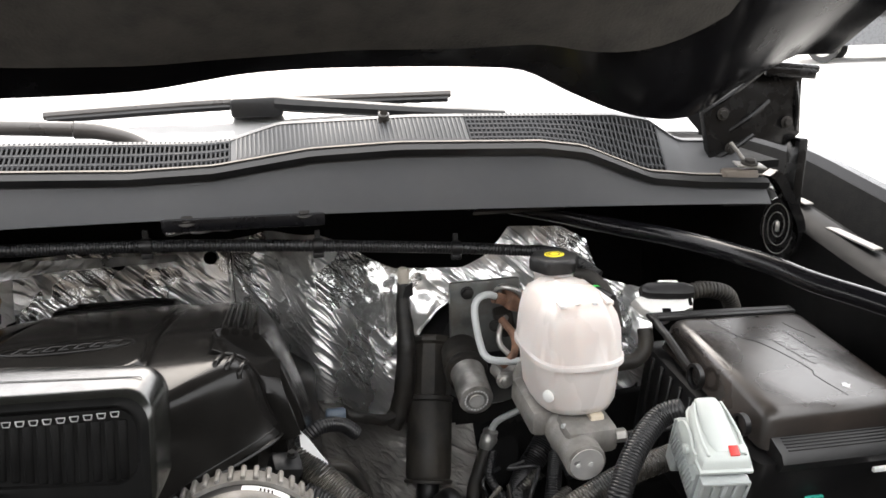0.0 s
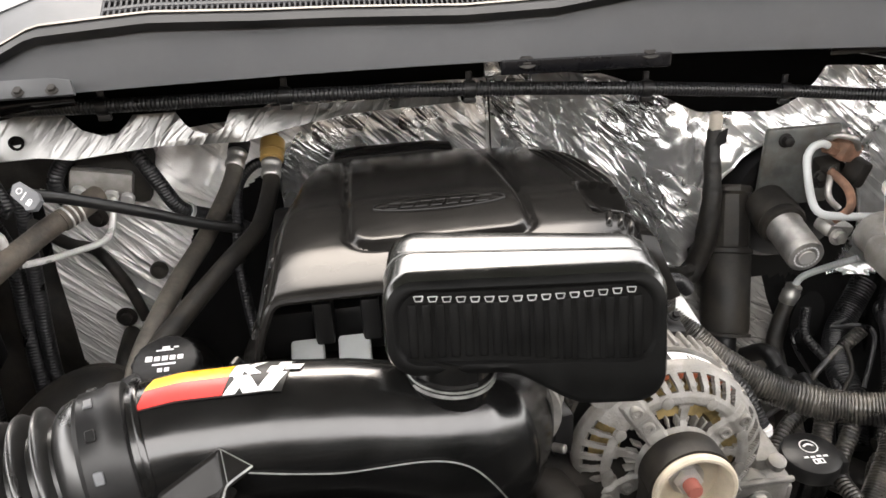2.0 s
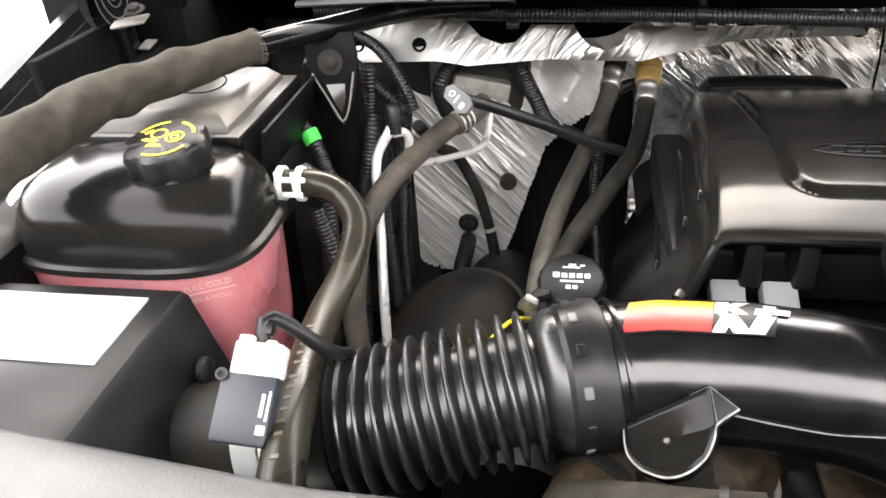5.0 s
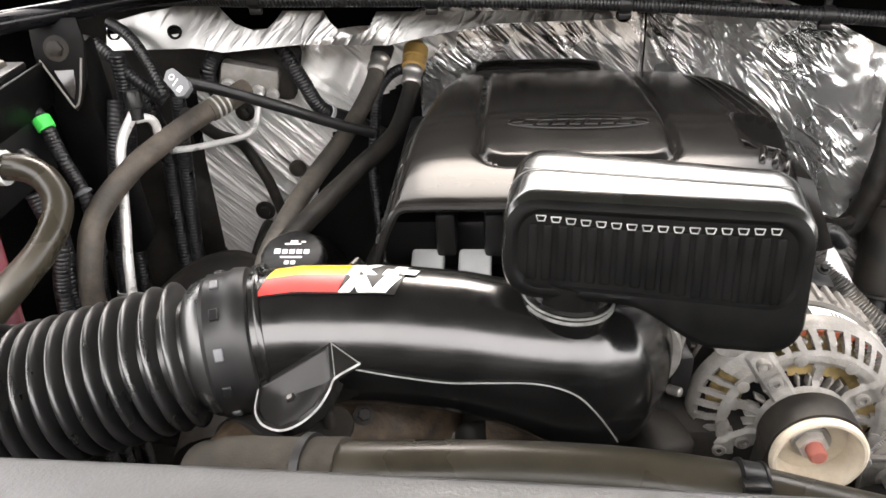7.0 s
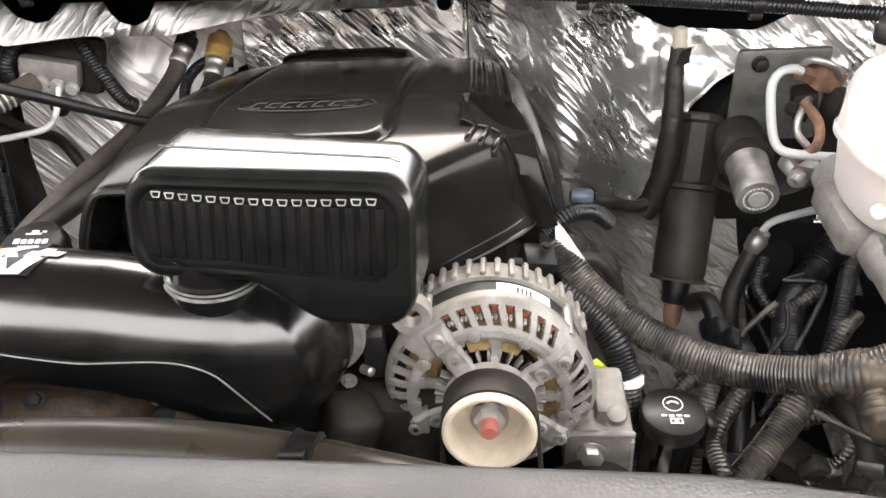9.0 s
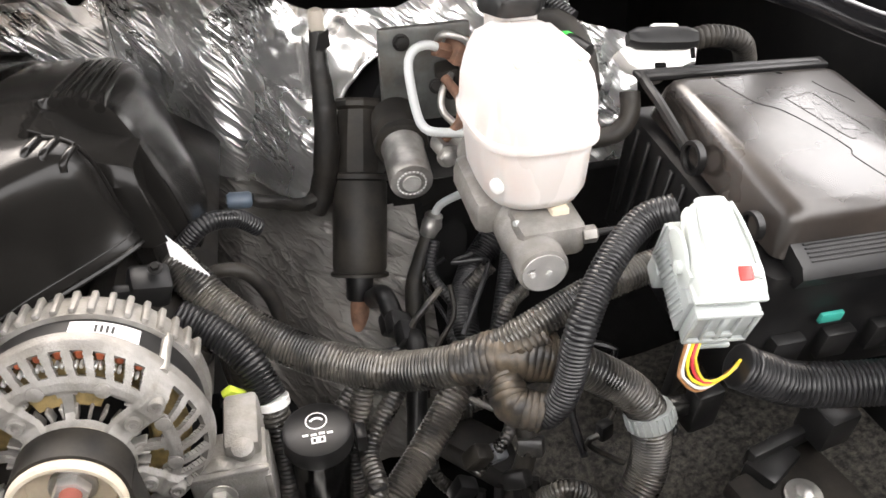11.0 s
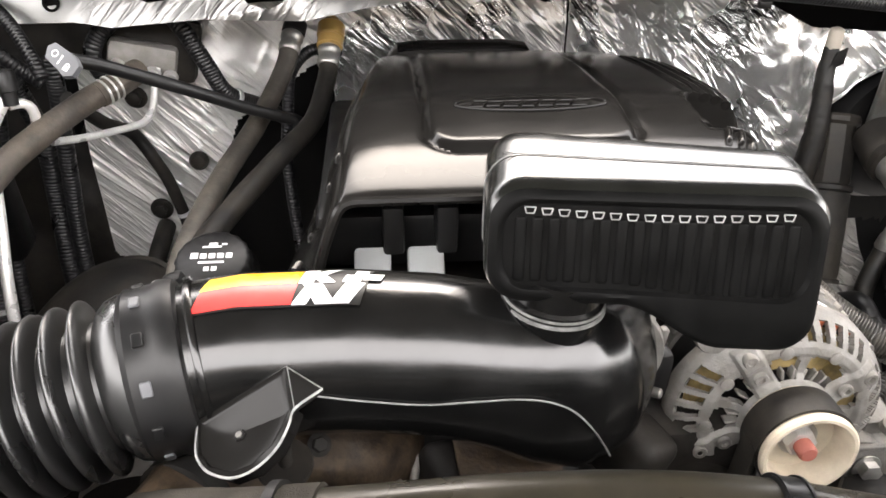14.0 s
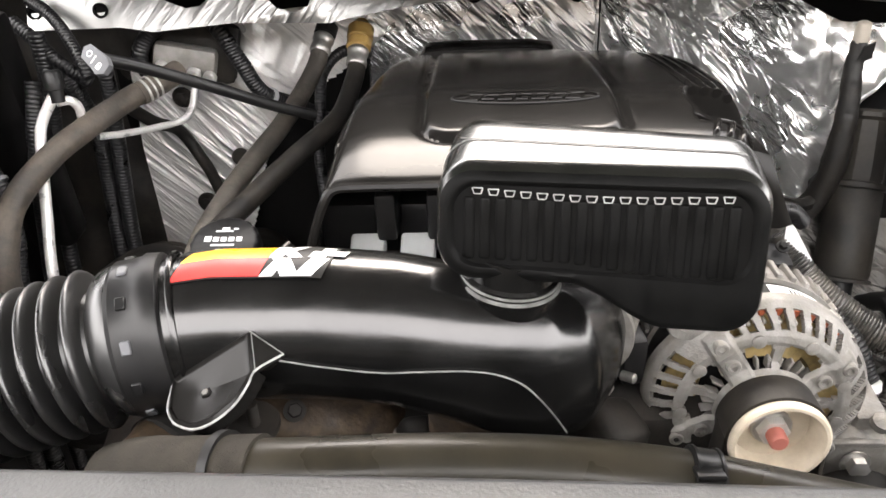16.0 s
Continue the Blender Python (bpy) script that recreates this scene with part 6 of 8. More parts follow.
part("block", bm, M_ALU, ev)
for i in range(4):
    part("port", lathe(bmesh.new(), [(0.0095, 0), (0.0095, 0.006), (0.008, 0.008)], aim((-0.475 + i * 0.021, 1.274, 1.156 - i * 0.0055), (0, -0.97, -0.2)), 18), M_ALU_SMOOTH, ev)
rbox(bm := bmesh.new(), (0.125, 0.03, 0.085), pose(-0.445, 1.322, 1.165, -8, 14, 8), 0.012)
part("seal", bm, M_RUBBER, ev, "black foam rubber seal")
tag = thing("lock_tag", (-0.44, 1.035, 1.24), "grey plastic lock tag with white symbols", "tag")
m = aim((-0.437, 1.030, 1.243), (-0.15, -0.75, 0.65))
if m.col[0].x < 0:
    m = m @ Matrix.Diagonal((-1, -1, 1, 1))
m = m @ pose(0, 0, 0, 0, 0, -28) @ Matrix.Scale(0.80, 4)
prism(bm := bmesh.new(), [(-0.024, 0.006), (-0.018, 0.014), (0.012, 0.013), (0.024, 0.006), (0.024, -0.008), (0.014, -0.015), (0.004, -0.010), (-0.018, -0.008)], m, 0.009, 0.001)
body = part("body", bm, M_MIDGREY, tag)
bm = bmesh.new()
print_arc(bm, m @ pose(-0.010, 0.003, 0), 0.0038, 0, 360, 0.0014, 0.0093)
print_arc(bm, m @ pose(0.012, -0.002, 0), 0.0028, 0, 180, 0.0012, 0.0093)
for x0, y0, x1, y1 in ((0.0085, -0.008, 0.0155, -0.002), (-0.001, -0.006, 0.001, 0.006)):
    bm.faces.new([bm.verts.new(m @ Vector((x, y, 0.0094))) for x, y in ((x0, y0), (x1, y0), (x1, y1), (x0, y1))])
part("symbol", bm, M_PRINT, body)
rod = [(-0.445, 1.038, 1.245), (-0.409, 1.06, 1.227), (-0.346, 1.10, 1.187), (-0.296, 1.14, 1.149), (-0.252, 1.17, 1.122)]
hose("latch_rod", rod, 0.0068, M_BLACK, "straight black plastic rod running behind the hoses", "rod")

# heater hoses with quick connectors
for pts, r, clr, label in (([(-0.263, 1.326, 1.165), (-0.272, 1.290, 1.138), (-0.300, 1.20, 1.102), (-0.328, 1.08, 1.085), (-0.343, 0.96, 1.07), (-0.345, 0.90, 1.04)], 0.0125, M_STEEL, "dusty brown-black heater hose with a metal coupling"),
                           ([(-0.214, 1.318, 1.148), (-0.217, 1.290, 1.126), (-0.232, 1.22, 1.098), (-0.264, 1.13, 1.093), (-0.303, 1.03, 1.083), (-0.327, 0.95, 1.075), (-0.335, 0.89, 1.04)], 0.0125, M_AMBER, "dusty black heater hose with an amber quick connector")):
    hh = thing("heater_hose", pts[0], label, "hose", "heater hoses")
    part("hose", tube(bmesh.new(), pts, r, 20, wobble=0.0005), M_DUSTY_HOSE if clr is M_STEEL else M_RUBBER, hh)
    d = (Vector(pts[1]) - Vector(pts[0])).normalized()
    m = aim(Vector(pts[0]) + d * 0.004, -d)
    part("coupling", lathe(bmesh.new(), [(0.0135, -0.012), (0.0145, -0.01), (0.0145, -0.004), (0.0135, 0.0), (0.0135, 0.006), (0.0150, 0.008), (0.0150, 0.014), (0.0125, 0.017), (0.010, 0.017)], m, 24), M_STEEL, hh, "metal coupling")
    if clr is M_AMBER:
        part("connector", lathe(bmesh.new(), [(0.014, 0.016), (0.0175, 0.018), (0.0175, 0.030), (0.0165, 0.031), (0.0185, 0.033), (0.0185, 0.050), (0.015, 0.054), (0.009, 0.056), (0.009, 0.062)], m, 26), M_AMBER, hh, "amber plastic quick connector")
    else:
        part("connector", lathe(bmesh.new(), [(0.013, 0.016), (0.0155, 0.018), (0.0155, 0.034), (0.012, 0.037), (0.009, 0.038), (0.009, 0.045)], m, 26), M_BLACK, hh)

# oil filler cap
oc = thing("oil_filler_cap", (-0.31, 0.935, 1.05), "black ribbed oil filler cap with white print", "oil cap")
m = aim((-0.308, 0.936, 1.062), (0.0, -0.30, 0.95))
rings = []
for r, h, d in ((0.024, -0.02, 0), (0.026, 0.0, 0), (0.034, 0.002, 0.0008), (0.0355, 0.006, 0.0012), (0.0355, 0.020, 0.0012), (0.034, 0.024, 0.0006), (0.031, 0.026, 0), (0.0, 0.0262, 0)):
    rings.append([m @ Vector(((r + d * math.cos(20 * a)) * math.cos(a), (r + d * math.cos(20 * a)) * math.sin(a), h)) for a in (2 * math.pi * i / 80 for i in range(80))])
cap = part("cap", loft(bmesh.new(), rings), M_BLACK, oc)
bm = bmesh.new()
if m.col[0].x < 0:
    m = m @ Matrix.Diagonal((-1, -1, 1, 1))
for x0, x1, y0, y1 in ((-0.020, -0.013, -0.001, 0.006), (-0.011, -0.005, -0.001, 0.005), (-0.003, 0.003, -0.001, 0.005), (0.005, 0.011, -0.001, 0.005), (0.013, 0.019, -0.001, 0.005), (-0.012, 0.012, -0.007, -0.0045), (-0.006, -0.001, -0.016, -0.011), (0.001, 0.006, -0.016, -0.011),
                       (-0.010, 0.008, 0.012, 0.014), (-0.004, 0.004, 0.014, 0.018), (0.008, 0.013, 0.015, 0.017)):
    bm.faces.new([bm.verts.new(m @ Vector((x, y, 0.0265))) for x, y in ((x0, y0), (x1, y0), (x1, y1), (x0, y1))])
part("print_bar", bm, M_PRINT, cap)

# bolts and studs on the foil
for (x, y, z), r in (((-0.484, 1.352, 0.905), 0.013), ((-0.484, 1.345, 1.086), 0.012), ((-0.40, 1.352, 0.82), 0.012)):
    fb = thing("panel_bolt", (x, y, z), "dark bolt with a washer on the foil panel", "bolt", "panel bolts")
    part("head", bolt(bmesh.new(), (x, y - 0.004, z), (0, -1, 0.05), r * 0.75, 0.010, 1.5), M_DARK, fb)
    part("washer", lathe(bmesh.new(), [(r * 1.3, 0), (r * 1.3, 0.002)], aim((x, y - 0.003, z), (0, -1, 0.05)), 20), M_RUBBER, fb)
solo("rubber_plug", lathe(bmesh.new(), [(0.014, 0), (0.014, 0.006), (0.010, 0.012), (0.006, 0.013)], aim((-0.416, 1.350, 0.984), (0, -1, 0.1)), 20), M_RUBBER, "black rubber plug in the foil panel", "plug")
hose("drain_stub", [(-0.487, 1.37, 0.866), (-0.487, 1.335, 0.862), (-0.492, 1.30, 0.842), (-0.500, 1.28, 0.79), (-0.505, 1.26, 0.70)], 0.014, M_RUBBER, "dusty rubber drain stub on the foil panel")

# looms among the pipes
solo_looms = [
    ([(-0.64, 1.055, 1.218), (-0.615, 1.039, 1.195), (-0.594, 1.02, 1.158), (-0.569, 1.00, 1.117), (-0.562, 0.985, 1.06), (-0.57, 0.97, 0.98), (-0.57, 0.95, 0.72)], 0.0078, "black corrugated loom with a green tape mark"),
    ([(-0.60, 1.22, 1.262), (-0.57, 1.20, 1.252), (-0.545, 1.18, 1.232), (-0.525, 1.16, 1.205), (-0.515, 1.15, 1.185)], 0.0068, "black taped loom crossing behind the pipes"),
    ([(-0.50, 1.30, 1.12), (-0.505, 1.28, 1.17), (-0.475, 1.295, 1.206), (-0.42, 1.31, 1.212), (-0.395, 1.30, 1.192), (-0.372, 1.295, 1.150), (-0.350, 1.30, 1.105), (-0.315, 1.34, 1.07), (-0.27, 1.37, 1.03)], 0.0105, "black corrugated loom arching over the valve block"),
    ([(-0.555, 1.10, 1.20), (-0.56, 1.08, 1.15), (-0.575, 1.08, 1.09), (-0.59, 1.08, 1.02), (-0.60, 1.06, 0.90), (-0.60, 1.04, 0.72)], 0.0085, "black corrugated loom hanging beside the bracket"),
    ([(-0.53, 1.23, 1.13), (-0.512, 1.28, 1.075), (-0.494, 1.325, 1.04), (-0.470, 1.325, 0.995), (-0.456, 1.325, 0.955), (-0.440, 1.32, 0.88), (-0.43, 1.30, 0.80), (-0.42, 1.26, 0.70)], 0.0070, "dark rubber hose lying against the foil panel"),
    ([(-0.20, 1.36, 1.14), (-0.24, 1.35, 1.145), (-0.268, 1.33, 1.12), (-0.275, 1.31, 1.07), (-0.28, 1.29, 1.0), (-0.27, 1.26, 0.88), (-0.25, 1.22, 0.72)], 0.0075, "black loom curving behind the heater hoses"),
    ([(-0.612, 1.19, 1.245), (-0.588, 1.18, 1.228), (-0.560, 1.17, 1.202), (-0.525, 1.17, 1.172)], 0.0078, "black taped hose sloping down behind the valve cap"),
    ([(-0.575, 1.17, 1.235), (-0.578, 1.17, 1.185), (-0.590, 1.17, 1.115), (-0.605, 1.16, 1.04), (-0.61, 1.14, 0.92), (-0.61, 1.10, 0.72)], 0.0095, "fat black loom standing behind the pipe"),
    ([(-0.558, 1.28, 1.165), (-0.560, 1.28, 1.120), (-0.566, 1.28, 1.070), (-0.570, 1.27, 1.000), (-0.572, 1.25, 0.90), (-0.56, 1.20, 0.72)], 0.0105, "black hose hanging at the edge of the foil"),
    ([(-0.62, 1.28, 1.16), (-0.60, 1.29, 1.06), (-0.60, 1.28, 0.97), (-0.59, 1.24, 0.88), (-0.57, 1.18, 0.72)], 0.0120, "dusty black hose low beside the foil"),
    ([(-0.58, 0.93, 1.16), (-0.565, 0.92, 1.10), (-0.575, 0.91, 1.04), (-0.58, 0.90, 0.92), (-0.57, 0.88, 0.72)], 0.0085, "black corrugated loom below the coolant hose"),
    ([(-0.60, 0.96, 1.19), (-0.585, 0.95, 1.185), (-0.575, 0.95, 1.165), (-0.575, 0.94, 1.10), (-0.58, 0.93, 0.95), (-0.58, 0.92, 0.72)], 0.010, "black taped cable end beside the tank"),
]
for k, (pts, r, label) in enumerate(solo_looms):
    ob = thing("cable_loom", pts[0], label, "cable loom", "looms beside the tank")
    part("conduit", tube(bmesh.new(), pts, r, 12, ridge=0.0009, pitch=0.0042) if k != 4 else tube(bmesh.new(), pts, r + 0.002, 14), M_LOOM_CLEAN if k != 4 else M_RUBBER, ob)
    if k == 0:
        part("tape_mark", lathe(bmesh.new(), [(0.0098, -0.008), (0.0108, -0.007), (0.0108, 0.007), (0.0098, 0.008)], aim((-0.6155, 1.039, 1.1955), (0.5, -0.35, -0.85)), 20), M_GREEN, ob, "bright green tape")
        part("zip_tie", lathe(bmesh.new(), [(0.0095, -0.002), (0.0112, -0.002), (0.0112, 0.002), (0.0095, 0.002)], aim((-0.572, 1.003, 1.122), (0.5, -0.35, -0.85)), 20), M_MIDGREY, ob)
    if k in (2, 3, 4):
        line = spline(pts, 0.004)
        i = int(len(line) * (0.72 if k == 2 else 0.55))
        part("zip_tie", lathe(bmesh.new(), [(r + 0.001, -0.003), (r + 0.0028, -0.003), (r + 0.0028, 0.003), (r + 0.001, 0.003)], aim(line[i], line[i + 1] - line[i - 1]), 20), M_LIGHTGREY, ob, "pale grey zip tie")

# air cleaner box, meter tube and sensor
ab = thing("air_cleaner_box", (-0.75, 0.64, 1.0), "black air cleaner box with a dusty lid", "air cleaner")
BX = lambda x0, x1, y0, y1, z: [Vector((x0, y0, z)), Vector((x1, y0, z)), Vector((x1, y1, z)), Vector((x0, y1, z))]
loft(bm := bmesh.new(), [BX(-0.92, -0.605, 0.50, 0.745, 0.98), BX(-0.92, -0.612, 0.50, 0.742, 1.10), BX(-0.92, -0.632, 0.50, 0.738, 1.180), BX(-0.92, -0.636, 0.50, 0.735, 1.186), BX(-0.92, -0.645, 0.50, 0.727, 1.189)])
part("lid", bm, M_BLACK, ab, smooth=30)
rbox(bm := bmesh.new(), (0.20, 0.085, 0.003), pose(-0.755, 0.675, 1.1895), 0.001)
part("lid_plate", bm, M_LIGHTGREY, ab, "pale grey plate on the lid")
part("lug", lathe(bmesh.new(), [(0.012, 0), (0.012, 0.005), (0.009, 0.007)], aim((-0.613, 0.70, 1.13), (1, 0, 0.1)), 20), M_BLACK, ab)
MT = [(-0.63, 0.668, 1.080), (-0.58, 0.672, 1.083), (-0.53, 0.680, 1.089)]
mt = thing("air_meter_tube", (-0.58, 0.67, 1.03), "dusty grey-black air meter tube beside the bellows", "air duct")
part("tube", tube(bmesh.new(), MT, 0.048, 36, step=0.01), M_RUBBER, mt)
part("band", lathe(bmesh.new(), [(0.050, -0.014), (0.0525, -0.013), (0.0525, 0.013), (0.050, 0.014)], aim((-0.533, 0.680, 1.0885), (1, 0.15, 0.1)), 40), M_WHITE, mt, "white band round the tube beside the bellows")
part("label_band", lathe(bmesh.new(), [(0.0500, -0.010), (0.0505, -0.009), (0.0505, 0.009), (0.0500, 0.010)], aim((-0.558, 0.675, 1.086), (1, 0.15, 0.1)), 40), M_LIGHTGREY, mt)
ms = thing("airflow_sensor", (-0.55, 0.62, 1.15), "dark grey airflow sensor with a white plug", "sensor")
m = aim((-0.533, 0.604, 1.170), (0.05, -0.62, 0.78))
if m.col[0].x < 0:
    m = m @ Matrix.Diagonal((-1, -1, 1, 1))
m = m @ pose(0.004, 0.010, 0, 0, 0, -6) @ Matrix.Scale(0.80, 4)
rbox(bm := bmesh.new(), (0.052, 0.062, 0.018), m, 0.003)
part("body", bm, mat("slate_sensor_plastic", (0.028, 0.032, 0.042), 0.45, vary=0.1, fine=900, bump=0.25), ms)
rbox(bm := bmesh.new(), (0.046, 0.030, 0.022), m @ pose(0.004, 0.044, 0.0), 0.003)
plug = part("plug", bm, M_WHITE, ms, "white plastic plug")
rbox(bm := bmesh.new(), (0.014, 0.012, 0.012), m @ pose(-0.008, 0.058, 0.008), 0.002)
part("latch", bm, M_WHITE, plug)
rbox(bm := bmesh.new(), (0.010, 0.014, 0.010), m @ pose(0.016, 0.054, 0.010), 0.002)
part("latch", bm, M_WHITE, plug)
tube(bm := bmesh.new(), [m @ Vector((0.002, 0.062, 0)), m @ Vector((0.002, 0.080, 0.004)), m @ Vector((0.012, 0.084, -0.004)), m @ Vector((0.030, 0.077, -0.018)), m @ Vector((0.046, 0.070, -0.040)), m @ Vector((0.052, 0.072, -0.075)), m @ Vector((0.050, 0.080, -0.12))], 0.0058, 12)
absorb(bm, rbox(bmesh.new(), (0.016, 0.016, 0.014), m @ pose(0.004, 0.074, 0.002), 0.004))
part("cable", bm, M_BLACK, plug)
part("screw", lathe(bmesh.new(), [(0.006, 0.0), (0.006, 0.0015), (0.003, 0.0015), (0.003, 0.0)], m @ pose(-0.025, 0.027, 0.0095), 14), M_BLACK, ms)
bm = bmesh.new()
for k, (x, y, w, h) in enumerate(((0.017, 0.004, 0.003, 0.020), (0.0225, 0.004, 0.002, 0.026), (0.0195, -0.017, 0.008, 0.008))):
    rbox(bm, (w, h, 0.0004), m @ pose(x, y, 0.0093), 0.0)
part("print_bar", bm, M_PRINT, ms)

# lower dark parts; the first panel is added to hide the ground
bm = bmesh.new()
rbox(bm, (0.75, 1.0, 0.03), pose(-0.60, 0.95, 0.62, 0, 10, 0), 0.01)
solo("ground_blocker", bm, M_DARK, "grimy black panel added below the hoses to hide the ground", "liner", "liners", kind="structure")
tube(bm := bmesh.new(), [(-0.42, 1.34, 0.78), (-0.40, 1.15, 0.86), (-0.38, 0.95, 0.90), (-0.37, 0.80, 0.88)], 0.07, 24, step=0.02)
solo("exhaust_shield", bm, M_DARK, "dull dark heat shield below the hoses", "heat shield")
dh = thing("drive_housing", (-0.43, 0.93, 0.90), "smooth dusty black housing below the pipes", "housing")
part("shell", lathe(bmesh.new(), [(0.100, -0.06), (0.100, -0.01), (0.095, 0.008), (0.080, 0.022), (0.055, 0.032), (0.025, 0.037), (0.0, 0.038)], aim((-0.455, 0.95, 0.945), (-0.25, -0.5, 0.83)) @ Matrix.Diagonal((1.0, 1.25, 1, 1)), 44, (True, False)), M_DARK, dh)
part("dust_lip", lathe(bmesh.new(), [(0.099, -0.014), (0.103, -0.012), (0.103, -0.006), (0.099, -0.004)], aim((-0.455, 0.95, 0.945), (-0.25, -0.5, 0.83)) @ Matrix.Diagonal((1.0, 1.25, 1, 1)), 44, (False, False)), M_RUBBER, dh)

# thin wires and clips by the oil cap
yw = thing("yellow_wire", (-0.36, 0.88, 1.07), "thin yellow wire with a metal clip below the hoses", "wire")
part("wire", tube(bmesh.new(), [(-0.405, 0.81, 1.060), (-0.385, 0.83, 1.074), (-0.372, 0.85, 1.078), (-0.362, 0.87, 1.072), (-0.35, 0.90, 1.05)], 0.0022, 8), M_YELLOW, yw)
part("clip", rbox(bmesh.new(), (0.016, 0.010, 0.022), pose(-0.352, 0.893, 1.075, 20, 30, 0), 0.003), M_STEEL, yw)
part("clip", rbox(bmesh.new(), (0.020, 0.014, 0.012), pose(-0.338, 0.90, 1.082, 10, -20, 0), 0.004), M_BLACK, yw)

# ---- driver side: brakes, steering, looms, fuse box ----
ct = thing("brake_master_cylinder", (0.58, 0.95, 1.03), "cast aluminium brake master cylinder with a milky fluid reservoir", "master cylinder")


def res_ring(z, rx, ry, k, dx=0.0, dy=0.0, flute=0.0):
    return [Vector((0.598 + dx, 0.958 + dy, z)) + Vector((a, b, 0)) * (1 + flute * (0.5 - abs(math.sin(math.pi * 11 * i / 96)))) for i, (a, b) in enumerate(ellipse(rx, ry, 96, k))]


rsv = part("reservoir", loft(bmesh.new(), [res_ring(1.088, 0.036, 0.056, 2.6), res_ring(1.093, 0.046, 0.067, 2.8), res_ring(1.104, 0.050, 0.073, 3.0, flute=0.02), res_ring(1.1525, 0.0535, 0.0775, 3.2, flute=0.02), res_ring(1.155, 0.0585, 0.083, 3.2), res_ring(1.161, 0.0585, 0.083, 3.2),
                                          res_ring(1.1635, 0.0560, 0.0805, 3.2), res_ring(1.194, 0.0535, 0.079, 3.2, flute=0.045), res_ring(1.212, 0.0500, 0.076, 3.0, flute=0.045), res_ring(1.226, 0.043, 0.069, 2.8, flute=0.045), res_ring(1.233, 0.034, 0.060, 2.6), res_ring(1.235, 0.014, 0.03, 2.2)]), M_RESERVOIR, ct, "milky white plastic fluid reservoir")
for x in (-0.03, -0.012, 0.008, 0.028):
    part("rib", rbox(bmesh.new(), (0.009, 0.10, 0.006), pose(0.602 + x, 0.945, 1.230), 0.003), M_RESERVOIR, rsv)
part("float_mark", lathe(bmesh.new(), [(0.0075, 0), (0.0075, 0.0035), (0.006, 0.0045)], aim((0.5555, 0.902, 1.118), (-0.8, -0.6, 0)), 20), M_WHITE, rsv)
part("neck", lathe(bmesh.new(), [(0.026, -0.01), (0.026, 0.014), (0.024, 0.016)], aim((0.606, 1.030, 1.228), (0, -0.05, 1)), 28), M_RESERVOIR, rsv)
m = aim((0.607, 1.032, 1.238), (0, -0.06, 1))
rings = []
for r, h, d in ((0.026, 0.0, 0), (0.031, 0.001, 0.0014), (0.032, 0.004, 0.002), (0.032, 0.016, 0.002), (0.030, 0.019, 0.0014), (0.026, 0.020, 0), (0.0, 0.0202, 0)):
    rings.append([m @ Vector(((r + d * math.cos(6 * a)) * math.cos(a), (r + d * math.cos(6 * a)) * math.sin(a), h)) for a in (2 * math.pi * i / 72 for i in range(72))])
cap = part("cap", loft(bmesh.new(), rings), M_BLACK, ct, "black scalloped cap with a yellow disc")
part("disc", lathe(bmesh.new(), [(0.0135, 0.020), (0.0135, 0.0207), (0.012, 0.0209)], m @ Matrix.Diagonal((1, 0.85, 1, 1)), 28), M_YELLOW, cap, "yellow printed disc")
bm = bmesh.new()
print_arc(bm, m, 0.0072, 0, 360, 0.0018, 0.0213)
print_arc(bm, m, 0.0105, 150, 210, 0.0014, 0.0213)
print_arc(bm, m, 0.0105, -30, 30, 0.0014, 0.0213)
part("print_bar", bm, M_BLACK, cap)
# cylinder body
cy = aim((0.583, 0.848, 1.052), (0.02, 1, 0.10))
part("body", lathe(bmesh.new(), [(0.020, 0.0), (0.0235, 0.002), (0.0245, 0.006), (0.0245, 0.05), (0.027, 0.056), (0.027, 0.10), (0.030, 0.105), (0.030, 0.22)], cy, 36), M_ALU, ct, "cast aluminium cylinder body")
part("end_disc", lathe(bmesh.new(), [(0.0205, -0.0012), (0.0205, 0.001)], cy, 32), M_ALU_SMOOTH, ct)
for dx in (-0.011, 0.004):
    part("stamp", lathe(bmesh.new(), [(0.0028, -0.0018), (0.0028, 0.0)], cy @ pose(-dx, 0.0, 0), 12), M_WHITE, ct)
rbox(bm := bmesh.new(), (0.066, 0.055, 0.036), pose(0.600, 0.895, 1.068, 6), 0.010)
part("outlet_block", bm, M_ALU, ct)
rbox(bm := bmesh.new(), (0.05, 0.10, 0.04), pose(0.565, 0.975, 1.072, 6), 0.012)
part("rear_block", bm, M_ALU, ct)
rbox(bm := bmesh.new(), (0.018, 0.02, 0.018), pose(0.612, 0.897, 1.083), 0.003)
part("clip", bm, M_CREAM, ct)
part("clip_pin", lathe(bmesh.new(), [(0.004, -0.03), (0.004, 0.012)], aim((0.580, 0.893, 1.080), (-1, -0.2, 0)), 12), M_LIGHTGREY, ct)
part("line_nut", lathe(bmesh.new(), [(0.0085, 0), (0.0085, 0.012), (0.006, 0.014)], aim((0.628, 0.872, 1.070), (1, -0.1, 0.05)), 6), M_STEEL, ct)
part("brake_line", tube(bmesh.new(), [(0.640, 0.871, 1.071), (0.68, 0.868, 1.073), (0.74, 0.87, 1.07), (0.80, 0.88, 1.05)], 0.0035, 10), M_BLACK, ct)
# hydraulic unit behind
hy = thing("brake_hydraulic_unit", (0.53, 1.2, 1.05), "brake hydraulic unit with a silver canister and rusty pipes", "hydraulic unit")
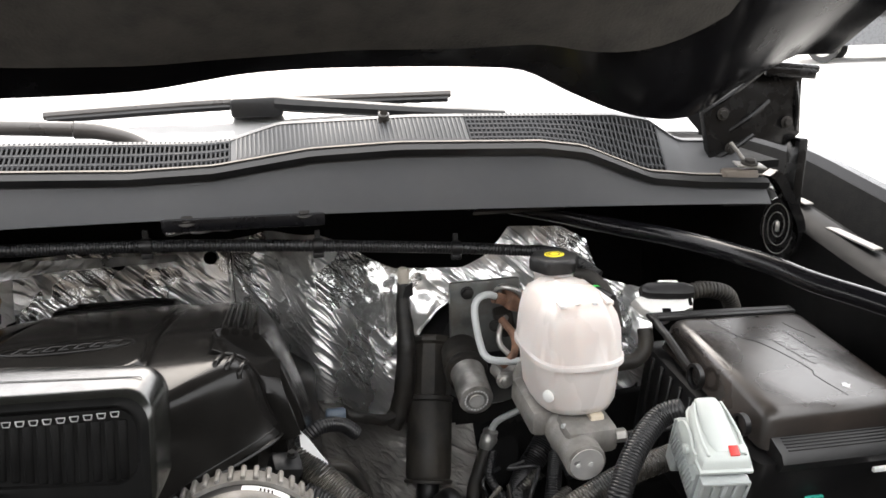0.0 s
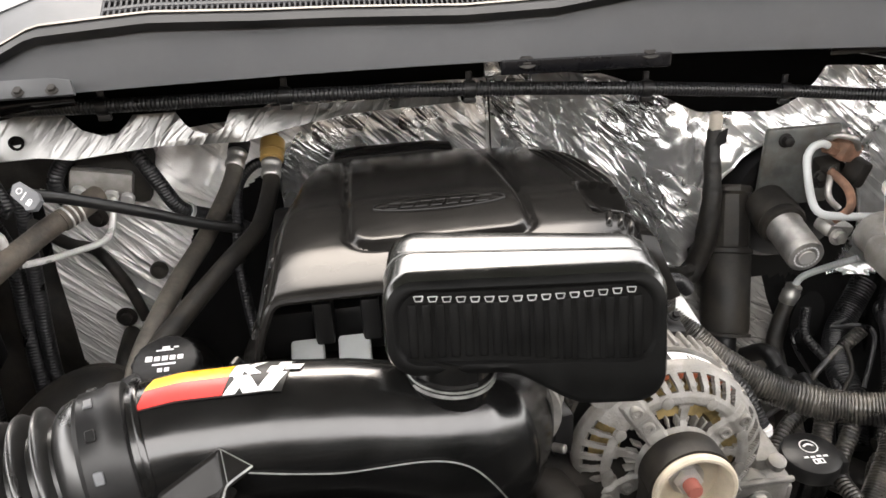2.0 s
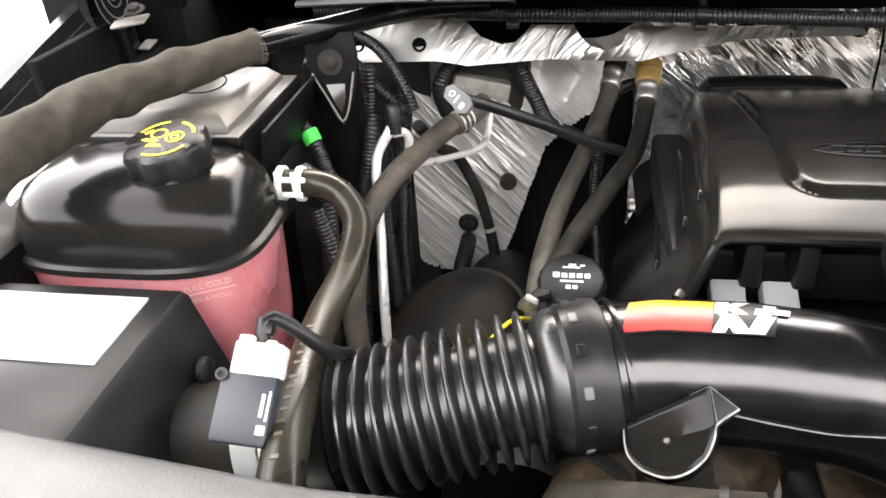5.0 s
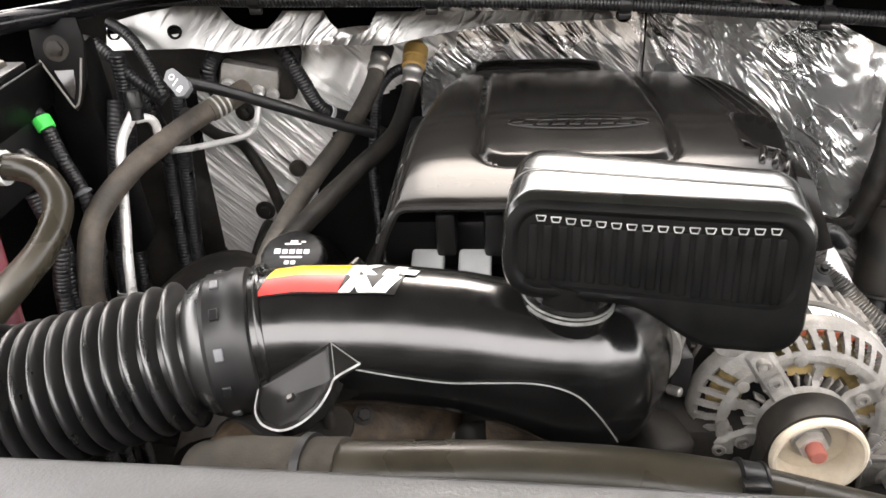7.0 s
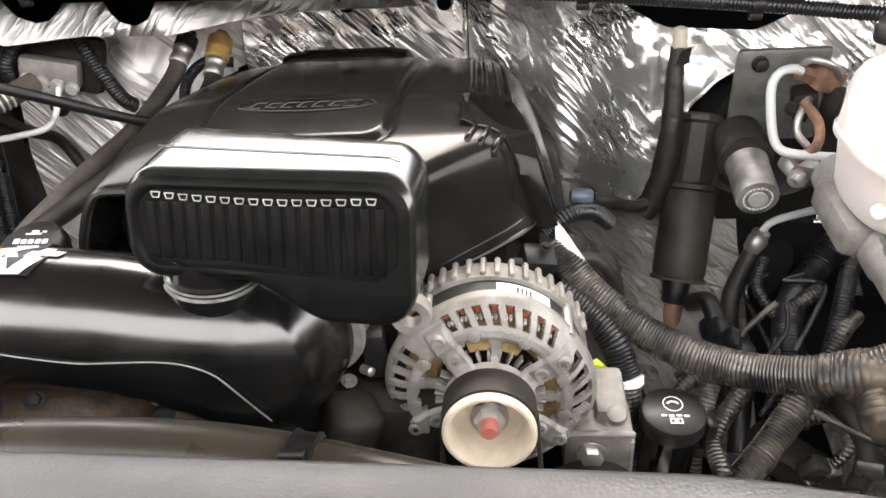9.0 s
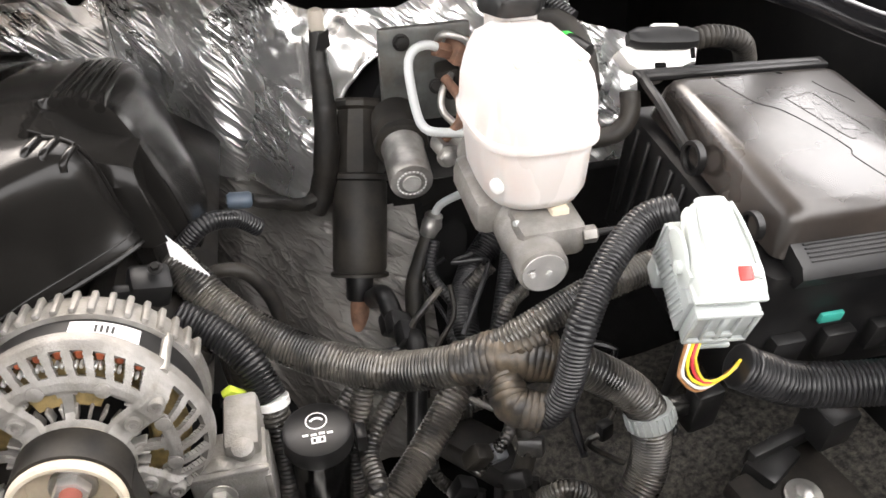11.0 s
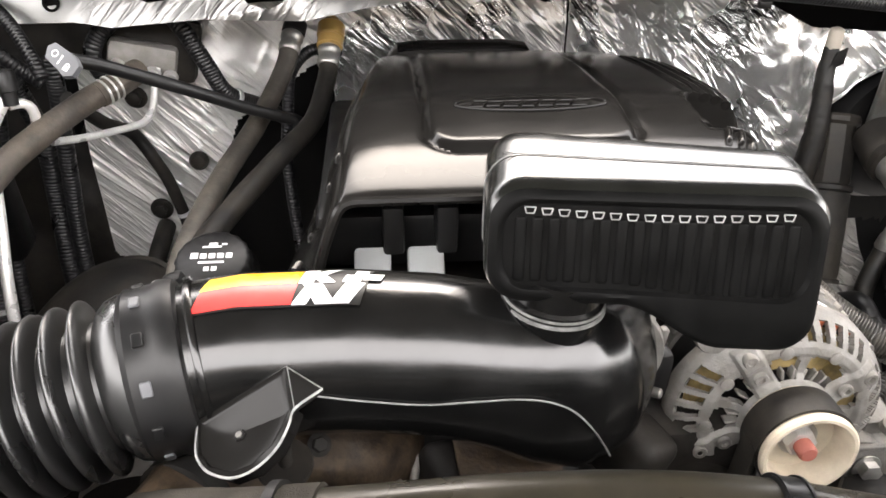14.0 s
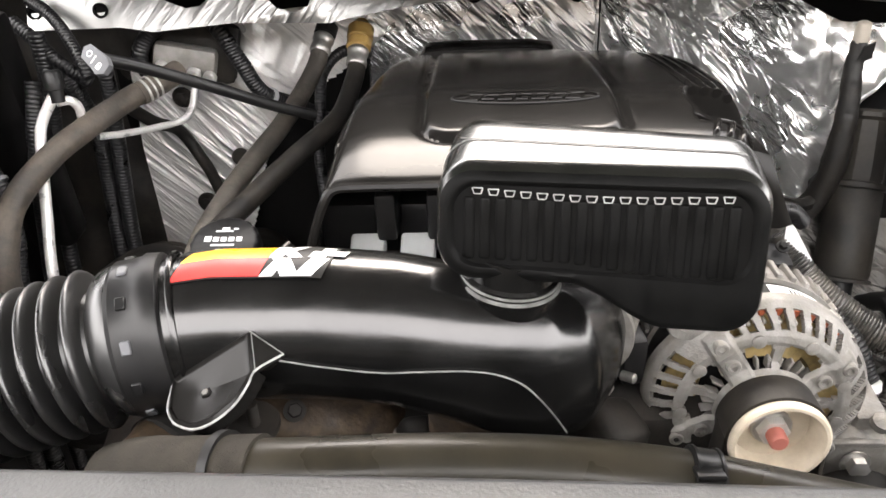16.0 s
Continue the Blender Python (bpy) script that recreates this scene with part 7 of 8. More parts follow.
rbox(bm := bmesh.new(), (0.115, 0.012, 0.125), pose(0.555, 1.215, 1.115, 3, 0, 0), 0.006)
part("plate", bm, mat("dull_zinc_plate", (0.13, 0.135, 0.13), 0.5, metal=0.5, vary=0.35, scale=40, bump=0.2, dirt=(0.10, 0.07, 0.045), dirt_amount=0.5), hy, "dull zinc backing plate")
for c, r in (((0.525, 1.205, 1.16), 0.008), ((0.585, 1.205, 1.09), 0.007)):
    part("stud", bolt(bmesh.new(), c, (0, -1, 0.1), r, 0.012, 1.3), M_DARK, hy)
part("pipe", tube(bmesh.new(), [(0.600, 1.15, 1.16), (0.585, 1.14, 1.178), (0.565, 1.15, 1.182), (0.560, 1.17, 1.165)], 0.0045, 10), M_STEEL, hy)
part("pipe", tube(bmesh.new(), [(0.575, 1.16, 1.13), (0.560, 1.14, 1.12), (0.556, 1.13, 1.10), (0.568, 1.12, 1.085)], 0.0045, 10), M_STEEL, hy)
m = aim((0.507, 1.083, 1.036), (0.035, 1, 0.22))
part("canister", lathe(bmesh.new(), [(0.020, -0.0015), (0.0245, 0.0), (0.0255, 0.004), (0.0255, 0.062), (0.0265, 0.064), (0.0265, 0.07)], m, 36), M_STEEL, hy, "silver steel canister")
part("canister_end", lathe(bmesh.new(), [(0.011, -0.0035), (0.011, -0.001)], m, 28), M_ALU_SMOOTH, hy)
bm = bmesh.new()
for k in range(22):
    a = 2 * math.pi * k / 22
    rbox(bm, (0.0022, 0.003, 0.0006), m @ pose(0.0165 * math.cos(a), 0.0165 * math.sin(a), -0.0018) @ pose(0, 0, 0, 0, 0, math.degrees(a)), 0.0)
part("print_bar", bm, M_PRINT, hy)
part("boot", lathe(bmesh.new(), [(0.027, 0.066), (0.032, 0.068), (0.034, 0.075), (0.031, 0.082), (0.034, 0.088), (0.033, 0.10), (0.030, 0.13)], m, 32), M_RUBBER, hy, "dusty rubber boot")
part("pipe", tube(bmesh.new(), [(0.560, 1.155, 1.165), (0.545, 1.150, 1.172), (0.528, 1.145, 1.168), (0.521, 1.140, 1.150), (0.524, 1.12, 1.105), (0.532, 1.108, 1.088), (0.555, 1.10, 1.084), (0.60, 1.09, 1.083)], 0.0055, 14), M_LIGHTGREY, hy, "bent grey painted pipe")
part("pipe_nut", tube(bmesh.new(), [(0.556, 1.155, 1.165), (0.585, 1.165, 1.152)], 0.0095, 6, step=0.01), M_RUST, hy, "rusty brass-coloured pipe nut")
for c, s, a in (((0.590, 1.165, 1.155), (0.036, 0.034, 0.030), 20), ((0.575, 1.175, 1.122), (0.030, 0.030, 0.034), -10), ((0.604, 1.15, 1.125), (0.022, 0.03, 0.04), 12), ((0.565, 1.12, 1.058), (0.05, 0.03, 0.02), 15)):
    part("valve_body", rbox(bmesh.new(), s, pose(*c, 10, a, a), 0.006, 2), M_RUST if s[0] == 0.036 else M_DARK if s[0] < 0.048 else M_STEEL, hy, "rust stained valve body")
part("bolt", bolt(bmesh.new(), (0.551, 1.088, 1.060), (0, -1, 0.1), 0.009, 0.010, 1.4), M_STEEL, hy)
part("bolt", bolt(bmesh.new(), (0.557, 1.16, 1.118), (-0.2, -1, 0.3), 0.007, 0.009, 1.3), M_DARK, hy)
part("strap", tube(bmesh.new(), [(0.565, 1.15, 1.13), (0.575, 1.12, 1.115), (0.57, 1.10, 1.095), (0.552, 1.105, 1.075)], 0.006, 10), M_RUST, hy)
bst = lathe(bmesh.new(), [(0.04, 0), (0.10, 0.02), (0.118, 0.05), (0.12, 0.10), (0.10, 0.13)], aim((0.585, 1.235, 1.04), (0, 1, 0.05)), 48)
solo("brake_booster", bst, M_BLACK, "round black brake booster in the firewall opening", "brake booster")
hose("vacuum_hose", [(0.645, 1.10, 1.20), (0.675, 1.08, 1.205), (0.69, 1.05, 1.185), (0.69, 1.02, 1.15)], 0.0125, M_RUBBER, "thick dusty vacuum hose behind the reservoir")
hose("vacuum_hose", [(0.665, 0.955, 1.125), (0.69, 0.95, 1.13), (0.705, 0.955, 1.145), (0.708, 0.965, 1.165)], 0.010, M_RUBBER, "short bent rubber elbow beside the reservoir")

# steering shaft with rubber boot
ss_ = thing("steering_shaft", (0.45, 1.15, 0.85), "steering shaft in a dusty brown-black sleeve", "steering shaft")
A, B = Vector((0.474, 1.253, 1.070)), Vector((0.4415, 1.150, 0.878))
m = aim(A, B - A)
L = (B - A).length
part("upper_sleeve", lathe(bmesh.new(), [(0.034, -0.004), (0.036, 0.0), (0.036, 0.006), (0.031, 0.010), (0.0325, 0.03), (0.034, 0.085), (0.031, 0.092)], m, 10), M_RUBBER, ss_, smooth=25)
part("ring", lathe(bmesh.new(), [(0.032, 0.090), (0.0375, 0.092), (0.0375, 0.098), (0.033, 0.101)], m, 32), M_RUBBER, ss_)
part("lower_sleeve", lathe(bmesh.new(), [(0.033, 0.098), (0.0355, 0.103), (0.0355, L - 0.008), (0.034, L - 0.002), (0.038, L), (0.038, L + 0.004), (0.02, L + 0.005)], m, 32), M_RUBBER, ss_)
part("coupling", lathe(bmesh.new(), [(0.016, L), (0.0175, L + 0.004), (0.0175, L + 0.034), (0.015, L + 0.037)], m, 28), M_BLACK, ss_)
part("shaft", lathe(bmesh.new(), [(0.0125, L + 0.03), (0.0125, L + 0.20)], m, 24), M_RUST, ss_, "bare rusty shaft")
dt = thing("drain_tube", (0.42, 1.22, 1.0), "black drain tube with a pale rubber tip", "drain tube")
part("tube", tube(bmesh.new(), [(0.429, 1.232, 1.178), (0.427, 1.226, 1.15), (0.426, 1.215, 1.11), (0.424, 1.205, 1.06), (0.418, 1.20, 1.015), (0.408, 1.20, 0.975), (0.395, 1.20, 0.955)], lambda f: 0.0095 + 0.0065 * min(1, f * 1.6), 16, wobble=0.0022, ridge=0.0004, pitch=0.011), M_TAPE_BLACK, dt, "black taped lower length")
part("side_cable", tube(bmesh.new(), [(0.408, 1.195, 0.975), (0.38, 1.185, 0.972), (0.35, 1.175, 0.985), (0.322, 1.17, 0.997)], 0.0085, 12, wobble=0.003), M_TAPE_BLACK, dt)
part("plug", lathe(bmesh.new(), [(0.008, 0), (0.0105, 0.003), (0.0105, 0.026), (0.008, 0.030)], aim((0.322, 1.17, 0.997), (-1, -0.05, 0.1)), 16), mat("blue_grey_plug", (0.10, 0.13, 0.17), 0.4, vary=0.15), dt, "blue-grey plug")
part("tip", lathe(bmesh.new(), [(0.0085, 0), (0.0095, 0.003), (0.0095, 0.022), (0.008, 0.027), (0.004, 0.029)], aim((0.4295, 1.232, 1.174), (0.02, 0, 1)), 20), mat("pale_rubber_tip", (0.42, 0.38, 0.32), 0.5, vary=0.15), dt, "pale translucent rubber tip")
prism(bm := bmesh.new(), [(-0.008, -0.014), (0.012, -0.004), (0.012, 0.016), (0.0, 0.010)], aim((0.430, 1.22, 1.165), (0, -1, 0)), 0.003)
part("tape_flag", bm, M_BLACK, dt)

# brake line through the floor and the hoses behind the loom
bl = thing("brake_hose", (0.53, 1.15, 0.9), "steel brake line joining a rubber hose", "hose")
part("line", tube(bmesh.new(), [(0.61, 1.115, 1.005), (0.58, 1.14, 0.98), (0.555, 1.152, 0.962), (0.545, 1.154, 0.945)], 0.0052, 12), M_LIGHTGREY, bl)
part("fitting", lathe(bmesh.new(), [(0.008, 0), (0.012, 0.003), (0.012, 0.012), (0.0135, 0.014), (0.0135, 0.03), (0.011, 0.034)], aim((0.546, 1.154, 0.949), (-0.25, -0.02, -0.95)), 24), M_STEEL, bl, "zinc fitting")
part("hose", tube(bmesh.new(), [(0.539, 1.153, 0.918), (0.522, 1.14, 0.885), (0.508, 1.12, 0.86), (0.50, 1.08, 0.82), (0.49, 1.02, 0.76)], 0.0125, 16), M_RUBBER, bl)
solo("floor_grommet", prism(bmesh.new(), [(x, y) for x, y in ellipse(0.022, 0.042, 24)], aim((0.555, 1.128, 0.905), (-0.1, -0.8, 0.6)) @ pose(0, 0, 0, 0, 0, -28), 0.006), M_VOID, "black oval grommet in the foil floor", "grommet")

MAIN = [(0.252, 0.948, 1.066), (0.268, 0.938, 1.046), (0.298, 0.912, 1.018), (0.347, 0.88, 0.993), (0.395, 0.85, 0.985), (0.441, 0.823, 0.990), (0.484, 0.800, 1.006), (0.511, 0.787, 1.024), (0.545, 0.782, 1.046), (0.600, 0.790, 1.066), (0.660, 0.800, 1.076), (0.72, 0.81, 1.08)]
mainl = thing("main_loom", (0.4, 0.85, 0.97), "thick muddy corrugated cable loom sweeping across the bay", "cable loom")
part("conduit", tube(bmesh.new(), MAIN[:8], 0.0165, 18, ridge=0.0019, pitch=0.0033), M_LOOM, mainl)
part("branch", tube(bmesh.new(), MAIN[7:], 0.0125, 16, ridge=0.0015, pitch=0.0031), M_LOOM, mainl)
part("taped_joint", tube(bmesh.new(), [(0.490, 0.797, 1.008), (0.512, 0.785, 1.020), (0.535, 0.778, 1.034), (0.56, 0.778, 1.044)], lambda f: 0.0195 - 0.005 * f, 20, wobble=0.005, ridge=0.0012, pitch=0.0052), M_TAPE, mainl, "mud stained tape wrapping")
part("taped_joint", tube(bmesh.new(), [(0.500, 0.792, 1.015), (0.519, 0.770, 1.012), (0.524, 0.748, 0.999), (0.545, 0.736, 0.994)], 0.0165, 18, wobble=0.004, ridge=0.0012, pitch=0.0052), M_TAPE, mainl, "mud stained tape wrapping")
part("branch", tube(bmesh.new(), [(0.524, 0.747, 1.000), (0.545, 0.735, 0.994), (0.560, 0.730, 1.022), (0.571, 0.735, 1.075), (0.600, 0.760, 1.112), (0.636, 0.780, 1.136), (0.662, 0.776, 1.146)], 0.0115, 16, ridge=0.0012, pitch=0.0031), M_LOOM_CLEAN, mainl)
L3 = [(0.530, 0.778, 1.028), (0.560, 0.772, 1.022), (0.592, 0.765, 1.008), (0.632, 0.757, 0.978), (0.653, 0.752, 0.942), (0.650, 0.74, 0.89), (0.619, 0.72, 0.85), (0.58, 0.70, 0.80)]
part("branch", tube(bmesh.new(), L3, 0.0165, 18, ridge=0.0019, pitch=0.0033), M_LOOM, mainl)
part("taped_joint", tube(bmesh.new(), [(0.500, 0.793, 1.014), (0.53, 0.778, 1.026), (0.565, 0.771, 1.020)], 0.0205, 18, wobble=0.004, ridge=0.0012, pitch=0.0052), M_TAPE, mainl, "mud stained tape wrapping")
cl = thing("loom_clamp", (0.653, 0.753, 0.945), "grey plastic clamp round the loom", "clamp")
part("ring", lathe(bmesh.new(), [(0.0195, -0.0085), (0.0218, -0.008), (0.0218, 0.008), (0.0195, 0.0085)], aim((0.6525, 0.753, 0.947), (0.22, -0.30, -0.93)), 30), M_CONN, cl)
for k in range(20):
    part("clamp_tooth", rbox(bmesh.new(), (0.003, 0.0022, 0.0145), aim((0.6525, 0.753, 0.947), (0.22, -0.30, -0.93)) @ pose(0, 0, 0, 0, 0, 30 + k * 17) @ pose(0.0218, 0, 0), 0.0008, 1), M_CONN, cl)
rbox(bm := bmesh.new(), (0.02, 0.014, 0.016), pose(0.680, 0.752, 0.953), 0.003)
part("foot", bm, M_BLACK, cl)
tri_ = bmesh.new()
f = [tri_.verts.new(p) for p in ((0.256, 0.936, 1.098), (0.266, 0.934, 1.086), (0.287, 0.930, 1.052), (0.264, 0.930, 1.036), (0.257, 0.934, 1.060))]
tri_.faces.new(f)
solo("paper_flag", thicken(tri_, 0.0012), M_STICK_WHITE, "white paper flag wrapped on the loom end", "label")

AL2 = [(0.255, 0.905, 1.030), (0.281, 0.892, 1.018), (0.309, 0.87, 0.997), (0.325, 0.848, 0.962), (0.328, 0.830, 0.905), (0.325, 0.81, 0.83), (0.32, 0.80, 0.74)]
al = thing("alternator_loom", (0.32, 0.85, 0.9), "black corrugated loom passing beside the alternator", "cable loom")
part("conduit", tube(bmesh.new(), AL2[:4], 0.0135, 16, ridge=0.0020, pitch=0.0038), M_LOOM_CLEAN, al)
part("lower_conduit", tube(bmesh.new(), AL2[3:], 0.0125, 16, ridge=0.0018, pitch=0.0038), M_LOOM, al)
part("tape_ring", lathe(bmesh.new(), [(0.0145, -0.004), (0.0162, -0.0035), (0.0162, 0.0035), (0.0145, 0.004)], aim((0.3255, 0.847, 0.960), (0.05, -0.3, -0.95)), 24), M_WHITE, al, "white tape ring")
part("connector_tag", rbox(bmesh.new(), (0.012, 0.008, 0.026), pose(0.296, 0.848, 0.975, 20, -35, 0), 0.002), mat("lime_plastic", (0.45, 0.55, 0.05), 0.5), al, "lime green plug")
part("link", rbox(bmesh.new(), (0.014, 0.010, 0.034), pose(0.304, 0.84, 0.945, 10, 30, 0), 0.003), M_LIGHTGREY, al)
ac_ = thing("alternator_plug", (0.245, 0.875, 1.09), "black electrical plug behind the alternator", "plug")
part("body", rbox(bmesh.new(), (0.036, 0.030, 0.030), pose(0.236, 0.915, 1.060, 20, 15, 15), 0.005), M_BLACK, ac_)
part("latch", rbox(bmesh.new(), (0.026, 0.010, 0.012), pose(0.220, 0.905, 1.064, 20, 15, 15), 0.003), M_BLACK, ac_)
part("screw", bolt(bmesh.new(), (0.246, 0.912, 1.079), (0.1, -0.5, 1), 0.0042, 0.005), M_DARK, ac_)

# power steering reservoir
ps = thing("power_steering_reservoir", (0.362, 0.80, 0.85), "black power steering reservoir with a printed cap", "reservoir")
m = aim((0.362, 0.802, 0.945), (0.02, -0.06, 1.0))
part("body", lathe(bmesh.new(), [(0.023, -0.20), (0.026, -0.19), (0.026, -0.02), (0.025, -0.012), (0.025, -0.004)], m, 36), M_GLOSS, ps)
cap = part("cap", lathe(bmesh.new(), [(0.024, -0.004), (0.0300, -0.002), (0.0312, 0.002), (0.0312, 0.013), (0.0300, 0.0165), (0.0270, 0.0180), (0.0, 0.0185)], m, 40), M_BLACK, ps)
if m.col[0].x < 0:
    m = m @ Matrix.Diagonal((-1, -1, 1, 1))
bm = bmesh.new()
print_arc(bm, m @ pose(0.0, 0.007, 0), 0.0092, 0, 360, 0.0011, 0.0188)
print_arc(bm, m @ pose(0.0, 0.004, 0), 0.0060, 30, 150, 0.0022, 0.0188)
for x0, x1, y0, y1 in ((-0.013, -0.008, -0.0090, -0.0065), (-0.006, -0.001, -0.0095, -0.007), (0.001, 0.006, -0.009, -0.0065), (0.008, 0.013, -0.0095, -0.007), (-0.006, 0.006, -0.018, -0.0165), (-0.006, 0.006, -0.0125, -0.011), (-0.006, -0.0045, -0.018, -0.011), (0.0045, 0.006, -0.018, -0.011), (-0.002, 0.002, -0.017, -0.012)):
    bm.faces.new([bm.verts.new(m @ Vector((x, y, 0.0188))) for x, y in ((x0, y0), (x1, y0), (x1, y1), (x0, y1))])
part("symbol", bm, M_PRINT, cap)
part("tab", rbox(bmesh.new(), (0.010, 0.02, 0.02), m @ pose(0.037, 0.0, -0.004), 0.003), M_BLACK, ps)
ab = thing("alternator_bracket", (0.293, 0.79, 0.85), "cast aluminium bracket beside the alternator", "bracket")
part("body", rbox(bmesh.new(), (0.030, 0.060, 0.120), pose(0.301, 0.812, 0.925, 4), 0.005), M_ALU, ab)
part("ledge", rbox(bmesh.new(), (0.064, 0.048, 0.050), pose(0.288, 0.788, 0.944, 4), 0.005), M_ALU, ab)
part("ledge_rim", rbox(bmesh.new(), (0.066, 0.006, 0.006), pose(0.288, 0.764, 0.967, 4), 0.002), M_ALU, ab)
part("web", rbox(bmesh.new(), (0.006, 0.05, 0.07), pose(0.318, 0.790, 0.925, 4), 0.002), M_ALU, ab)
part("boss", lathe(bmesh.new(), [(0.0, 0.004), (0.006, 0.004), (0.009, 0.002), (0.009, -0.006)], aim((0.303, 0.770, 0.987), (0, -0.3, 1)), 16), M_ALU, ab)

# looms low in the bay
for k, (pts, r, mt_, label) in enumerate((
        ([(0.53, 0.87, 0.96), (0.496, 0.84, 0.935), (0.455, 0.80, 0.909), (0.41, 0.76, 0.885), (0.37, 0.73, 0.85)], 0.0135, M_LOOM, "muddy corrugated loom slanting down beside the reservoir"),
        ([(0.42, 0.87, 0.97), (0.408, 0.85, 0.945), (0.393, 0.825, 0.904), (0.388, 0.80, 0.85), (0.385, 0.78, 0.78)], 0.0095, M_LOOM, "dusty corrugated loom beside the steering reservoir"),
        ([(0.64, 1.13, 0.955), (0.61, 1.11, 0.925), (0.575, 1.08, 0.90), (0.55, 1.03, 0.885), (0.54, 0.98, 0.87), (0.52, 0.93, 0.83)], 0.016, M_LOOM_CLEAN, "thick black corrugated hose behind the cylinder"),
        ([(0.66, 1.08, 0.99), (0.62, 1.05, 0.965), (0.595, 1.00, 0.935), (0.575, 0.96, 0.90), (0.55, 0.92, 0.85)], 0.0095, M_LOOM_CLEAN, "thin black corrugated loom behind the cylinder"),
        ([(0.54, 0.86, 0.92), (0.55, 0.83, 0.915), (0.558, 0.81, 0.89), (0.552, 0.80, 0.86), (0.53, 0.79, 0.82)], 0.010, M_RUBBER, "black rubber pipe loop below the loom"),
        ([(0.56, 0.78, 0.83), (0.585, 0.77, 0.85), (0.61, 0.76, 0.84), (0.625, 0.75, 0.80)], 0.0085, M_LOOM, "small corrugated loom arching above the ground gap"),
        ([(0.45, 1.10, 0.87), (0.46, 1.06, 0.90), (0.47, 1.02, 0.88), (0.48, 0.96, 0.90), (0.47, 0.92, 0.86), (0.46, 0.88, 0.82)], 0.012, M_BLACK, "black taped cable bundle under the loom"),
        ([(0.25, 1.02, 1.03), (0.28, 1.03, 1.05), (0.31, 1.05, 1.04), (0.33, 1.06, 1.02)], 0.009, M_LOOM_CLEAN, "short black loom beside the engine cover"),
        ([(0.26, 1.0, 1.0), (0.29, 1.0, 1.01), (0.315, 1.0, 1.0), (0.335, 1.0, 0.96), (0.34, 0.99, 0.90)], 0.008, M_RUBBER, "thin black hose behind the loom end"),
        ([(0.692, 0.705, 1.038), (0.715, 0.700, 1.026), (0.74, 0.695, 1.016), (0.77, 0.69, 1.012), (0.82, 0.68, 1.012), (0.87, 0.68, 1.005), (0.90, 0.69, 0.99), (0.905, 0.72, 0.96)], 0.0165, M_LOOM_CLEAN, "thick black corrugated conduit below the fuse box"))):
    ob = thing("cable_loom", pts[0], label, "cable loom", "looms beside the brakes")
    part("conduit", tube(bmesh.new(), pts, r, 14, ridge=r * 0.16, pitch=0.0038 if r > 0.012 else 0.0033) if mt_ not in (M_RUBBER, M_BLACK) else tube(bmesh.new(), pts, r, 14, wobble=0.001), mt_, ob)
    if k == 6:
        for c in ((0.47, 1.02, 0.885), (0.475, 0.98, 0.90), (0.465, 1.04, 0.87)):
            part("clip", rbox(bmesh.new(), (0.03, 0.03, 0.02), pose(*c, 20, 30, 10), 0.005), M_BLACK, ob)

# dark cables and clips crowding the pit below the cylinder
random.seed(11)
for k in range(16):
    x0, y0 = random.uniform(0.42, 0.66), random.uniform(0.84, 1.12)
    z0 = 0.90 + 0.05 * random.random()
    pts = [(x0, y0, z0)]
    for q in range(4):
        pts.append((pts[-1][0] + random.uniform(-0.045, 0.045), pts[-1][1] - random.uniform(0.0, 0.05), pts[-1][2] - random.uniform(-0.012, 0.05)))
    r = random.choice((0.003, 0.004, 0.006, 0.0085))
    ob = thing("thin_cable", pts[0], "thin black cable in the crowded pit below the brakes", "cable", "cables below the brakes")
    part("cable", tube(bmesh.new(), pts, r, 9, ridge=r * 0.16 if r > 0.005 else 0, pitch=0.0042 if r > 0.005 else 0), random.choice((M_LOOM, M_LOOM_CLEAN, M_RUBBER)), ob)
    if k % 2:
        c = Vector(pts[2])
        part("clip", rbox(bmesh.new(), (0.016, 0.012, 0.020), pose(*c, random.uniform(-40, 40), random.uniform(-40, 40), 20), 0.003), random.choice((M_BLACK, M_DARK)), ob)

# grey lever connector
cn = thing("lever_connector", (0.66, 0.70, 1.05), "light grey lever connector with a red lock tab", "connector")
yc = Vector((0.16, 0.89, 0.42)).normalized()
xc = Vector((0.985, -0.177, 0.0)).normalized()
m = Matrix((xc, yc, xc.cross(yc))).transposed().to_4x4()
m = m @ Matrix.Scale(0.82, 4)
m.translation = Vector((0.663, 0.714, 1.143))
M_SHELL = mat("pale_connector_shell", (0.46, 0.495, 0.475), 0.42, vary=0.08, bump=0.1, dirt=(0.45, 0.46, 0.43), dirt_amount=0.35)
PLAN = [(-0.029, -0.044), (0.029, -0.044), (0.0305, -0.030), (0.029, -0.006), (0.0255, 0.020), (0.0225, 0.042), (0.018, 0.048), (-0.016, 0.048), (-0.021, 0.042), (-0.0255, 0.020), (-0.029, -0.006), (-0.0305, -0.030)]
shell = part("cover", loft(bmesh.new(), [[m @ Vector((x * k, y * k + d, z)) for x, y in PLAN] for k, z, d in ((1.06, -0.006, 0), (1.07, -0.0015, 0), (1.0, 0.0, 0), (0.97, 0.008, 0.001), (0.90, 0.013, 0.002), (0.82, 0.0145, 0.003))]), M_SHELL, cn, "pale wire cover")
